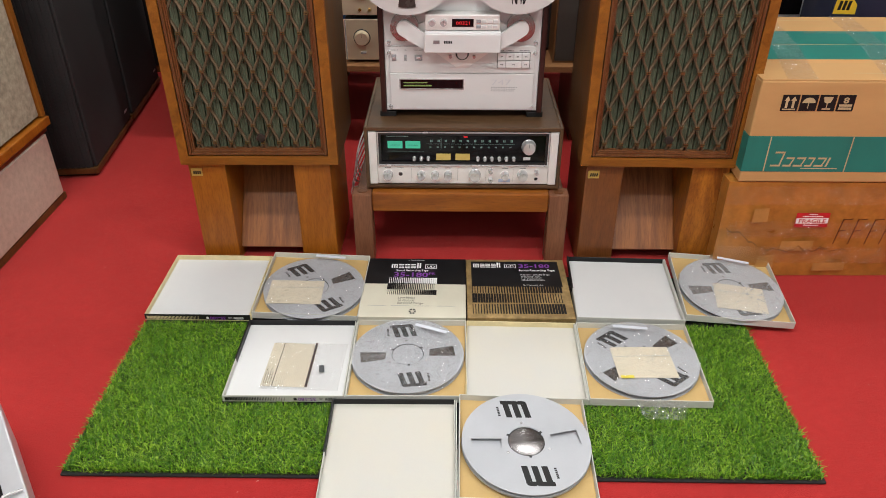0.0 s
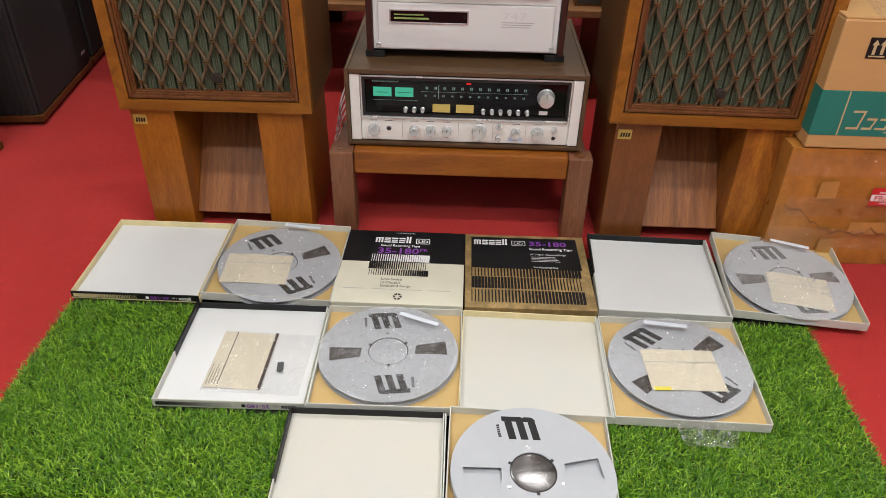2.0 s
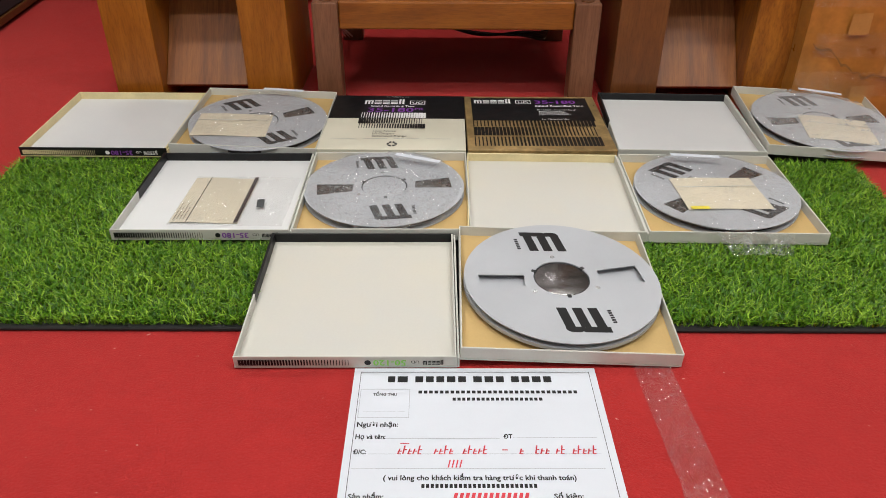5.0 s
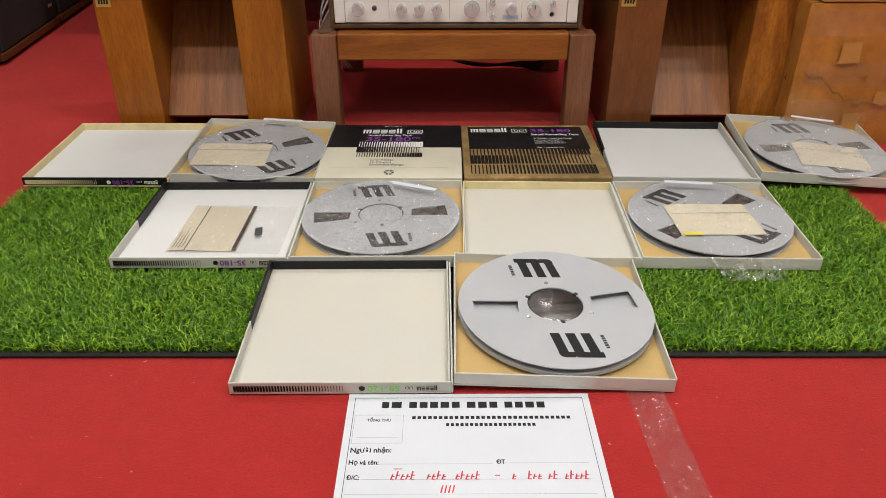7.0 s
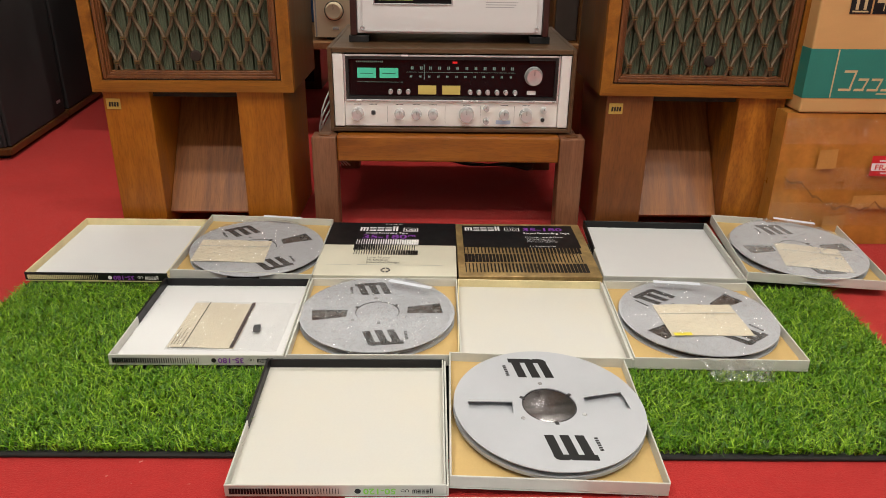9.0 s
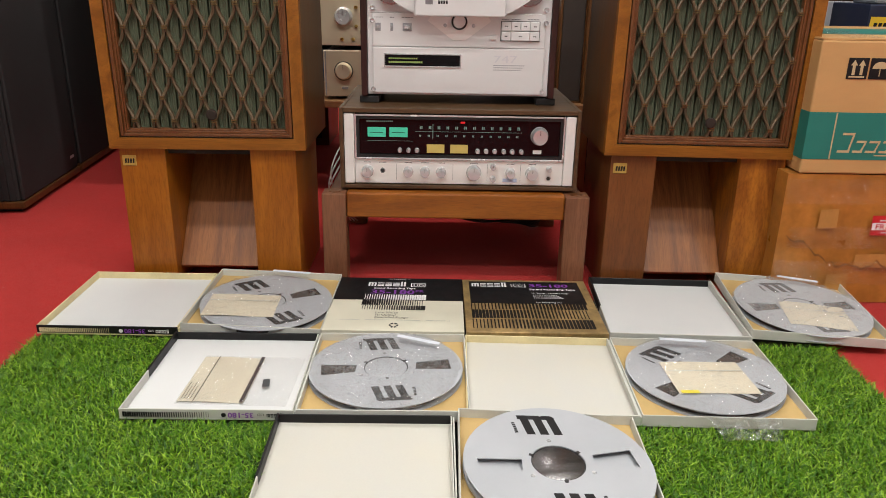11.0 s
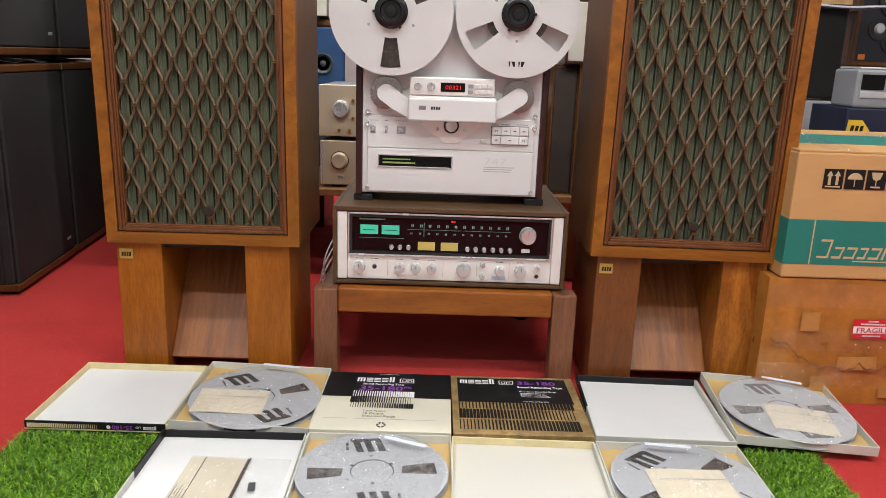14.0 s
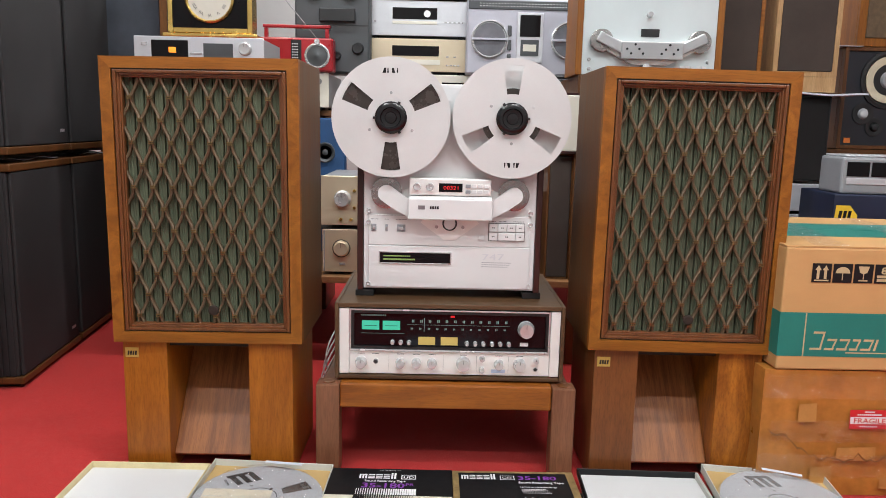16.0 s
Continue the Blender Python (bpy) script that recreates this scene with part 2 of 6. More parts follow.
YELLOW = mat("yellow_sticker", (0.85, 0.55, 0.03), 0.5)
BLACKCLOTH = mat("black_grille_cloth", (0.034, 0.032, 0.033), 0.75, 0, 0.3, 5, 700, 0.5, 0.25)
GREYCLOTH = mat("charcoal_grille_cloth", (0.020, 0.018, 0.018), 0.85, 0, 0.2, 6, 800, 0.5, 0.2)
OATCLOTH = mat("oatmeal_cloth", (0.40, 0.35, 0.26), 0.9, 0, 0.3, 60, 500, 0.8, 0.2)
PINKCLOTH = mat("pinkish_beige_cloth", (0.58, 0.45, 0.36), 0.9, 0, 0.12, 50, 600, 0.6, 0.2)
NAVY = mat("navy_card", (0.010, 0.016, 0.045), 0.5, 0, 0.2, 8)
BLUE = mat("blue_speaker_cloth", (0.02, 0.075, 0.20), 0.75, 0, 0.2, 10, 600, 0.3)
REDPL = mat("red_plastic", (0.36, 0.012, 0.02), 0.3, 0, 0.1)
GREYPL = mat("grey_plastic", (0.30, 0.31, 0.33), 0.4, 0.1, 0.08)
DARKPL = mat("dark_grey_plastic", (0.06, 0.065, 0.07), 0.45)
BOOMSILVER = mat("lilac_silver_plastic", (0.47, 0.47, 0.53), 0.4, 0.3, 0.06)
DARKMESH = mat("grey_speaker_mesh", (0.16, 0.16, 0.18), 0.5, 0.2, 0.2, 20, 900, 0.6)
BROWNCLOTH = mat("brown_grille_cloth", (0.062, 0.047, 0.040), 0.85, 0, 0.2, 6, 800, 0.5, 0.2)
SLATE = mat("slate_grille_cloth", (0.065, 0.072, 0.088), 0.8, 0, 0.25, 8, 500, 0.5, 0.25)
BAFFLE = mat("black_baffle", (0.012, 0.014, 0.021), 0.5, 0, 0.2, 10)
ARM = mat("satin_arm_metal", (0.44, 0.45, 0.46), 0.34, 0.4, 0.06)
ICE = mat("ice_grey_panel", (0.60, 0.66, 0.67), 0.38, 0.2, 0.04, 6, 400, 0.03)
SILVERPL = mat("silver_plastic", (0.62, 0.63, 0.66), 0.36, 0.4, 0.06)
CONE = mat("pale_paper_cone", (0.66, 0.60, 0.44), 0.8, 0, 0.08, 30)
WALLP = mat("painted_wall", (0.38, 0.38, 0.37), 0.8, 0, 0.06, 3)
CEILP = mat("ceiling_paint", (0.55, 0.55, 0.54), 0.85, 0, 0.03, 3)
RUBBER = mat("rubber_backing", (0.012, 0.013, 0.012), 0.8)
GLOSSBLK = mat("gloss_black_plastic", (0.006, 0.006, 0.007), 0.16, 0, 0.1, 12, 300, 0.0)
CARPET = carpet_mat()
GRASS = grass_mat()
FILM = clear_film("polythene_bag", 0.11, 0.015, 16, 0.22)
FILM_CRISP = clear_film("crisp_polythene_bag", 0.17, 0.01, 18, 0.40)
STRIP = clear_film("clear_packing_tape", 0.13, 0.02, 16, 0.10)
FILM_SOFT = clear_film("smooth_polythene", 0.06, 0.02, 5, 0.06)
WRAP = clear_film("carton_tape", 0.07, 0.0, 20, 0.05)
LAMPGLOW = glow("lamp_diffuser", (1.0, 0.97, 0.93), 6.0)
METER = glow("green_meter_glow", (0.05, 0.46, 0.30), 0.22)
AMBER = glow("amber_meter_glow", (0.48, 0.36, 0.10), 0.14)
LED_RED = glow("red_digits", (0.75, 0.015, 0.02), 0.35)
LED_GREEN = glow("green_bars", (0.24, 0.34, 0.10), 0.08)
DIALGLOW = glow("dial_marks", (0.16, 0.26, 0.24), 0.08)
ORANGE = glow("orange_display", (1.0, 0.30, 0.02), 0.6)


# ---- mesh helpers ----
def box(bm, x0, x1, y0, y1, z0, z1, bev=0.0, seg=2):
    m = Matrix.Translation(((x0 + x1) / 2, (y0 + y1) / 2, (z0 + z1) / 2)) @ Matrix.Diagonal((x1 - x0, y1 - y0, z1 - z0, 1))
    r = bmesh.ops.create_cube(bm, size=1, matrix=m)
    if bev:
        es = {e for v in r["verts"] for e in v.link_edges}
        bmesh.ops.bevel(bm, geom=list(es), offset=bev, segments=seg, affect="EDGES", profile=0.5)
    return bm


def cyl(bm, c, r, h, axis="z", seg=32, r2=None, bev=0.0):
    """A cylinder or cone frustum that starts at c and goes h along the axis."""
    turn = {"z": Matrix(), "y": Matrix.Rotation(-math.pi / 2, 4, "X"), "x": Matrix.Rotation(math.pi / 2, 4, "Y")}[axis]
    m = Matrix.Translation(c) @ turn @ Matrix.Translation((0, 0, h / 2))
    q = bmesh.ops.create_cone(bm, cap_ends=True, segments=seg, radius1=r, radius2=r if r2 is None else r2, depth=abs(h), matrix=m)
    if bev:
        es = {e for v in q["verts"] for e in v.link_edges if any(len(f.verts) > 4 for f in e.link_faces)}
        bmesh.ops.bevel(bm, geom=list(es), offset=bev, segments=2, affect="EDGES")
    return bm


def lathe(bm, c, profile, axis="z", seg=32):
    """Turns (radius, height) pairs round an axis through c."""
    turn = {"z": Matrix(), "y": Matrix.Rotation(math.pi / 2, 4, "X"), "x": Matrix.Rotation(math.pi / 2, 4, "Y")}[axis]
    m = Matrix.Translation(c) @ turn
    rings = [[bm.verts.new(m @ Vector((r * math.cos(2 * math.pi * i / seg), r * math.sin(2 * math.pi * i / seg), h))) for i in range(seg)] for r, h in profile]
    for a, b in zip(rings, rings[1:]):
        for i in range(seg):
            bm.faces.new((a[i], a[(i + 1) % seg], b[(i + 1) % seg], b[i]))
    bm.faces.new(list(reversed(rings[0])))
    bm.faces.new(rings[-1])
    return bm


def plate(bm, outline, holes, z0, z1):
    """A flat plate with holes through it."""
    for z, flip in ((z0, True), (z1, False)):
        loops, edges = [], []
        for loop in (outline, *holes):
            vs = [bm.verts.new((x, y, z)) for x, y in loop]
            edges += [bm.edges.new((vs[i], vs[(i + 1) % len(vs)])) for i in range(len(vs))]
            loops.append(vs)
        bmesh.ops.triangle_fill(bm, edges=edges, use_beauty=True, normal=(0, 0, 1))
        if flip:
            low = loops
    for a, b in zip(low, loops):
        for i in range(len(a)):
            j = (i + 1) % len(a)
            bm.faces.new((a[i], a[j], b[j], b[i]))
    bmesh.ops.recalc_face_normals(bm, faces=bm.faces)
    return bm


def tube(bm, pts, r, seg=8):
    rings = []
    for i, p in enumerate(pts):
        d = (Vector(pts[min(i + 1, len(pts) - 1)]) - Vector(pts[max(i - 1, 0)])).normalized()
        s = d.cross((0, 0, 1) if abs(d.z) < 0.9 else (1, 0, 0)).normalized()
        u = s.cross(d)
        rings.append([bm.verts.new(Vector(p) + r * (math.cos(a) * s + math.sin(a) * u)) for a in [2 * math.pi * k / seg for k in range(seg)]])
    for a, b in zip(rings, rings[1:]):
        for i in range(seg):
            bm.faces.new((a[i], a[(i + 1) % seg], b[(i + 1) % seg], b[i]))
    bm.faces.new(list(reversed(rings[0])))
    bm.faces.new(rings[-1])
    bmesh.ops.recalc_face_normals(bm, faces=bm.faces)
    return bm


def circle(cx, cy, r, seg=64):
    return [(cx + r * math.cos(2 * math.pi * i / seg), cy + r * math.sin(2 * math.pi * i / seg)) for i in range(seg)]


def sector(r0, r1, ang, half0, half1, seg=6):
    """A window in a reel's flange: from radius r0 to r1, round the angle, with its half widths in radians."""
    inner = [(r0, ang - half0 + 2 * half0 * i / seg) for i in range(seg + 1)]
    outer = [(r1, ang + half1 - 2 * half1 * i / seg) for i in range(seg + 1)]
    return [(r * math.cos(a), r * math.sin(a)) for r, a in inner + outer]


def ring(bm, x0, x1, z0, z1, w, y0, y1, bev=0.0):
    """A rectangular frame in an upright plane."""
    box(bm, x0, x0 + w, y0, y1, z0, z1, bev)
    box(bm, x1 - w, x1, y0, y1, z0, z1, bev)
    box(bm, x0 + w, x1 - w, y0, y1, z0, z0 + w, bev)
    box(bm, x0 + w, x1 - w, y0, y1, z1 - w, z1, bev)
    return bm


def thing(name, at, label, category, group="", rz=0, rx=0, ry=0, kind=""):
    ob = new(name)
    ob.empty_display_size = 0.05
    ob.matrix_world = pose(*at, rx, ry, rz)
    return tagged(ob, label, category, group, kind)


def part(name, bm, material, parent, label="", smooth=False):
    me = bpy.data.meshes.new(name)
    bm.to_mesh(me)
    bm.free()
    me.materials.append(material)
    if smooth:
        me.shade_smooth()
        me.set_sharp_from_angle(angle=radians(35))
    ob = new(name, me)
    ob.parent = parent
    return tagged(ob, label)


def single(name, bm, material, label, category, kind="", group="", at=(0, 0, 0), rz=0, smooth=False):
    ob = part(name, bm, material, None, label, smooth)
    ob.matrix_world = pose(*at, 0, 0, rz)
    return tagged(ob, "", category, group, kind)


def cube(name, material, parent, x0, x1, y0, y1, z0, z1, bev=0.0, label=""):
    return part(name, box(bmesh.new(), x0, x1, y0, y1, z0, z1, bev), material, parent, label)


def writing(name, body, size, m, material, parent, width=None, align="LEFT", shear=0.0, bold=0.0):
    """Words as a thin mesh that lies in the xy plane of the pose m; width: squeezed to that many metres."""
    cu = bpy.data.curves.new(name, "FONT")
    cu.body, cu.size, cu.align_x, cu.shear, cu.offset, cu.resolution_u = body, size, align, shear, bold, 2
    tmp = bpy.data.objects.new(name, cu)
    scene.collection.objects.link(tmp)
    bpy.context.view_layer.update()
    me = bpy.data.meshes.new_from_object(tmp.evaluated_get(bpy.context.evaluated_depsgraph_get()))
    bpy.data.objects.remove(tmp)
    if width:
        xs = [v.co.x for v in me.vertices]
        k = width / (max(xs) - min(xs))
        me.transform(Matrix.Diagonal((k, 1, 1, 1)))
    me.transform(m)
    me.materials.clear()
    me.materials.append(material)
    ob = new(name, me)
    ob.parent = parent
    return ob


def logotype(bm, x, y, h, m=Matrix()):
    """Six plain blocks in the rhythm of a bold word."""
    w = h * 0.9
    for k in range(3):
        poly(bm, [(x + k * 0.36 * w, y), (x + (k * 0.36 + 0.22) * w, y), (x + (k * 0.36 + 0.22) * w, y + h * 0.8), (x + k * 0.36 * w, y + h * 0.8)], m)
    poly(bm, [(x, y + h * 0.8001), (x + 0.94 * w, y + h * 0.8001), (x + 0.94 * w, y + h), (x, y + h)], m)
    x += 1.1 * w
    for k in range(3):
        for a, b in ((0, 0.26), (0.40, 0.60), (0.76, 1.0)):
            poly(bm, [(x, y + a * h), (x + 0.78 * w, y + a * h), (x + 0.78 * w, y + b * h), (x, y + b * h)], m)
        x += 0.92 * w
    for k in range(2):
        poly(bm, [(x, y), (x + 0.24 * w, y), (x + 0.24 * w, y + 1.3 * h), (x, y + 1.3 * h)], m)
        x += 0.36 * w
    return bm


def poly(bm, pts, m=Matrix()):
    bm.faces.new([bm.verts.new(m @ Vector((x, y, 0))) for x, y in pts])
    return bm


def bars(bm, x0, y0, count, w, h, gap, m=Matrix(), slant=0.0):
    """A row of plain upright bars in place of letters."""
    for i in range(count):
        x = x0 + i * (w + gap)
        poly(bm, [(x, y0), (x + w, y0), (x + w + slant, y0 + h), (x + slant, y0 + h)], m)
    return bm


FLAT = Matrix()
FRONT = Matrix.Rotation(math.pi / 2, 4, "X")   # xy plane turned to face -y


# ---- the room ----
def slab(name, material, x0, x1, y0, y1, z0, z1, label, category):
    return single(name, box(bmesh.new(), x0, x1, y0, y1, z0, z1), material, label, category, "structure")


W0, E0, S0, N0, TOP = ROOM
slab("floor", CARPET, W0 - 0.1, E0 + 0.1, S0 - 0.1, N0 + 0.1, -0.05, 0, "worn bright red short-pile carpet floor", "floor")
slab("ceiling", CEILP, W0 - 0.1, E0 + 0.1, S0 - 0.1, N0 + 0.1, TOP, TOP + 0.1, "plain white painted ceiling", "ceiling")
slab("wall_north", WALLP, W0, E0, N0, N0 + 0.1, 0, TOP, "pale painted wall behind the shelves", "wall")
slab("wall_south", WALLP, W0, E0, S0 - 0.1, S0, 0, TOP, "pale painted wall", "wall")
slab("wall_west", WALLP, W0 - 0.1, W0, S0 - 0.1, N0 + 0.1, 0, TOP, "pale painted wall", "wall")
slab("wall_east", WALLP, E0, E0 + 0.1, S0 - 0.1, N0 + 0.1, 0, TOP, "pale painted wall", "wall")
for lx, ly in LAMPS:
    lt = thing("ceiling_lamp", (lx, ly, TOP - 0.07), "long white ceiling light with a glowing diffuser", "ceiling light", "ceiling lights")
    part("frame", ring(bmesh.new(), -0.47, 0.47, -0.1, 0.1, 0.015, 0.0, 0.069), PALE, lt).matrix_local = pose(0, 0, 0.069, -90)
    cube("diffuser", LAMPGLOW, lt, -0.45, 0.45, -0.08, 0.08, 0.02, 0.04)


# ---- grass mat ----
def grass_mat_thing():
    x0, x1, y0, y1 = -0.828, 0.712, -0.476, 0.24
    g = thing("grass_mat", (0, 0, 0), "green artificial grass mat with black rubber backing on the carpet", "grass mat")
    bm = bmesh.new()
    box(bm, x0, x1, y0, y1, 0.0005, 0.007, 0.002, 1)
    part("backing", bm, RUBBER, g, "black rubber backing")
    rng = np.random.default_rng(4)
    n = 150000
    px = rng.uniform(x0 + 0.003, x1 - 0.003, n)
    py = y0 + 0.006 + rng.uniform(0, 0.52, n)
    keep = np.ones(n, bool)
    for xa, xb, ya, yb in ((-0.84, 0.85, 0.010, 0.4), (-0.553, 0.536, -0.278, 0.4), (-0.306, 0.254, -0.6, -0.2)):
        keep &= ~((px > xa) & (px < xb) & (py > ya) & (py < yb))
    px, py = px[keep], py[keep]
    n = len(px)
    h = rng.uniform(0.007, 0.0145, n)
    a = rng.uniform(0, 2 * np.pi, n)
    lean = rng.uniform(0.4, 1.7, n) * h
    wd = rng.uniform(0.0007, 0.0014, n)
    ca, sa = np.cos(a), np.sin(a)
    b = a + rng.uniform(-1, 1, n)
    base = np.stack([px, py, np.full(n, 0.006)], 1)
    side = np.stack([-sa * wd, ca * wd, np.zeros(n)], 1)
    mid = base + np.stack([ca * lean * 0.35, sa * lean * 0.35, h * 0.65], 1)
    tip = base + np.stack([ca * lean * 0.6 + np.cos(b) * lean * 0.4, sa * lean * 0.6 + np.sin(b) * lean * 0.4, h], 1)
    verts = np.stack([base - side, base + side, mid + side * 0.8, mid - side * 0.8, tip], 1).reshape(-1, 3)
    k = np.arange(n)[:, None] * 5
    faces = np.concatenate([k + [0, 1, 2], k + [0, 2, 3], k + [3, 2, 4]], 1).reshape(-1, 3)
    me = bpy.data.meshes.new("turf")
    me.from_pydata(verts, [], faces)
    me.materials.append(GRASS)
    ob = new("turf", me)
    ob.parent = g
    tagged(ob, "bright green plastic grass blades", kind="stuff")


grass_mat_thing()


# ---- loudspeakers with lattice grilles on stands ----
def lattice_speaker(x, y, z, lean, label):
    """Origin at the middle of the cabinet's bottom front edge."""
    s = thing("loudspeaker", (x, y, z), label, "loudspeaker", "lattice-front loudspeakers", ry=lean)
    w, h, d, f = 0.422, 0.625, 0.29, 0.0245
    hw = w / 2
    # panels behind the front are toned darker than it, as if shaded
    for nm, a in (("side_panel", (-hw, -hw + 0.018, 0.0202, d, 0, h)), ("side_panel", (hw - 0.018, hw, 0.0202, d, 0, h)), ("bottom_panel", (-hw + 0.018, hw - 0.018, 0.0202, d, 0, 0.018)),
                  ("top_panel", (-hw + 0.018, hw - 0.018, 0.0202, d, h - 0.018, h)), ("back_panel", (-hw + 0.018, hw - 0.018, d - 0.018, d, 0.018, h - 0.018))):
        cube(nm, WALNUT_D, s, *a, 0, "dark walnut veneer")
    for name, sx in (("stile", -1), ("stile", 1)):
        bm = bmesh.new()
        pts = [(sx * hw, 0), (sx * hw, h), (sx * (hw - f), h - f), (sx * (hw - f), f)]
        plate(bm, pts, [], -0.020, 0.0)
        part(name, bm, WALNUT_V, s).matrix_local = pose(0, 0, 0, 90)
    for zz, k in ((0, 1), (h, -1)):
        bm = bmesh.new()
        pts = [(-hw, zz), (hw, zz), (hw - f, zz + k * f), (-hw + f, zz + k * f)]
        plate(bm, pts, [], -0.020, 0.0)
        part("rail", bm, WALNUT_H, s).matrix_local = pose(0, 0, 0, 90)
    gap = bmesh.new()
    ring(gap, -hw + f - 0.004, hw - f + 0.004, f - 0.004, h - f + 0.004, 0.006, 0.006, 0.03)
    part("shadow_gap", gap, BLACK, s)
    for a, b, c, e in ((f + 0.0025, 0.0075, 0.001, 0.02), (f + 0.0085, 0.0065, 0.006, 0.02), (f + 0.0135, 0.005, 0.009, 0.024)):
        bm = ring(bmesh.new(), -hw + a, hw - a, a, h - a, b, c, e, 0.002)
        part("moulding", bm, MOULD, s)
    gx, gz = hw - f - 0.0165, f + 0.0130
    # pleated cloth behind the lattice
    bm = bmesh.new()
    n = 16 * 17
    rows = []
    for zz in (gz - 0.01, h - gz + 0.01):
        rows.append([bm.verts.new((-gx - 0.01 + 2 * (gx + 0.01) * i / n, 0.028 + (0.011 if i % 16 in (7, 8) else 0.0012 * math.cos(i * 0.39) + 0.0006 * math.sin(i * 1.9)), zz)) for i in range(n + 1)])
    for i in range(n):
        bm.faces.new((rows[0][i], rows[0][i + 1], rows[1][i + 1], rows[1][i]))
    part("grille_cloth", bm, CLOTH, s, "pleated dark green grille cloth", True)
    # wavy strips that touch at clips
    cols, rws = 8, 12
    p, dz = 2 * gx / cols, (h - 2 * gz) / (rws - 0.55)
    clips = bmesh.new()
    for k in range(-1, 2 * cols + 2):
        side = 1 if k % 2 == 0 else -1
        c = (k // 2 + (0 if side == 1 else 1)) * p - p * 0.12
        bm = bmesh.new()
        prev = None
        pts = []
        steps = 12
        for j in range(rws):
            for i in range(steps):
                t = i / steps
                e = t ** 1.25
                e = e * e * (3 - 2 * e)
                off = e if j % 2 == 0 else 1 - e
                zz = h - gz + 0.001 - (j + t) * dz
                if zz < gz - 0.006 or zz > h - gz + 0.006:
                    continue
                xx = -gx + c + side * (off * (p / 2 - 0.0056) + 0.0028)
                xx = max(-gx - 0.004, min(gx + 0.004, xx))
                pts.append((xx, zz, 0.014 + 0.004 * math.sin(math.pi * t)))
            if side == 1:
                zc = h - gz + 0.001 - j * dz
                xc = -gx + c + (0 if j % 2 == 0 else p / 2)
                if abs(xc) < gx - 0.004 and gz + 0.004 < zc < h - gz - 0.004:
                    box(clips, xc - 0.0058, xc + 0.0058, 0.0085, 0.019, zc - 0.0036, zc - 0.0008)
                    box(clips, xc - 0.0058, xc + 0.0058, 0.0085, 0.019, zc + 0.0008, zc + 0.0036)
        if len(pts) > 2:
            strip_mesh(bm, pts)
        if len(bm.verts):
            part("lattice_strip", bm, LATTICE, s, "", True)
        else:
            bm.free()
    tagged(part("clip", clips, CLIP, s, "small brass-coloured lattice clips"), kind="stuff")
    bm = lathe(bmesh.new(), (0.012, 0.012, gz + 0.036), [(0.0115, 0), (0.0115, 0.004), (0.009, 0.006), (0.003, 0.0065)], "y", 24)
    part("badge", bm, INNER, s, "round bronze badge")
    return s


def strip_mesh(bm, pts):
    rows = []
    for i, (x, z, y) in enumerate(pts):
        a, b = pts[max(i - 1, 0)], pts[min(i + 1, len(pts) - 1)]
        t = Vector((b[0] - a[0], b[1] - a[1])).normalized()
        nx, nz = t.y * 0.0029, -t.x * 0.0029
        rows.append([bm.verts.new(v) for v in ((x - nx, y + 0.006, z - nz), (x - nx, y - 0.002, z - nz), (x, y - 0.004, z), (x + nx, y - 0.002, z + nz), (x + nx, y + 0.006, z + nz))])
    for a, b in zip(rows, rows[1:]):
        for i in range(4):
            bm.faces.new((a[i], a[i + 1], b[i + 1], b[i]))
    bmesh.ops.recalc_face_normals(bm, faces=bm.faces)


def horn_stand(x, y, left, right, label):
    """A stand of two pillars with a sloping board between them."""
    s = thing("speaker_stand", (x, y, 0), label, "speaker stand", "wooden speaker stands")
    hw, h, d, pw = 0.192, 0.3185, 0.27, 0.100
    cube("pillar", left, s, -hw, -hw + pw, 0, d, 0, h, 0.002)
    cube("pillar", right, s, hw - pw, hw, 0, d, 0, h, 0.002)
    # recess boards coloured near black for the shade between the pillars
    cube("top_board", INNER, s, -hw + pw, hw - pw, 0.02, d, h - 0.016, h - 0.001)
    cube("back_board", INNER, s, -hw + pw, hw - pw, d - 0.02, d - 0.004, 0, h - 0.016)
    bm = bmesh.new()
    box(bm, -hw + pw + 0.0005, hw - pw - 0.0005, -0.007, 0.007, 0, 0.34, 0.001, 1)
    part("sloping_board", bm, RAMP, s, "sloping walnut board").matrix_local = pose(0, 0.028, 0.034, -37)
    pl = bmesh.new()
    box(pl, -hw + 0.006, -hw + 0.036, -0.0015, 0.0, h - 0.040, h - 0.017, 0.0006, 1)
    plq = part("plaque", pl, PLAQUE, s, "small gold maker's plaque")
    part("marks", bars(bmesh.new(), -hw + 0.011, h - 0.034, 4, 0.004, 0.010, 0.0015, Matrix.Translation((0, -0.0018, 0)) @ FRONT, 0.001), INK, plq)
    return s


lattice_speaker(-0.5545, 0.302, 0.3190, -0.35, "walnut loudspeaker with wooden lattice over green cloth")
lattice_speaker(0.5125, 0.302, 0.3190, 0.5, "walnut loudspeaker with wooden lattice over green cloth")
horn_stand(-0.560, 0.315, HONEY, HONEY, "honey-coloured wooden speaker stand with a sloping board between its pillars")
horn_stand(0.512, 0.315, ROSE, FIGURED, "reddish and figured wooden speaker stand with a sloping board")


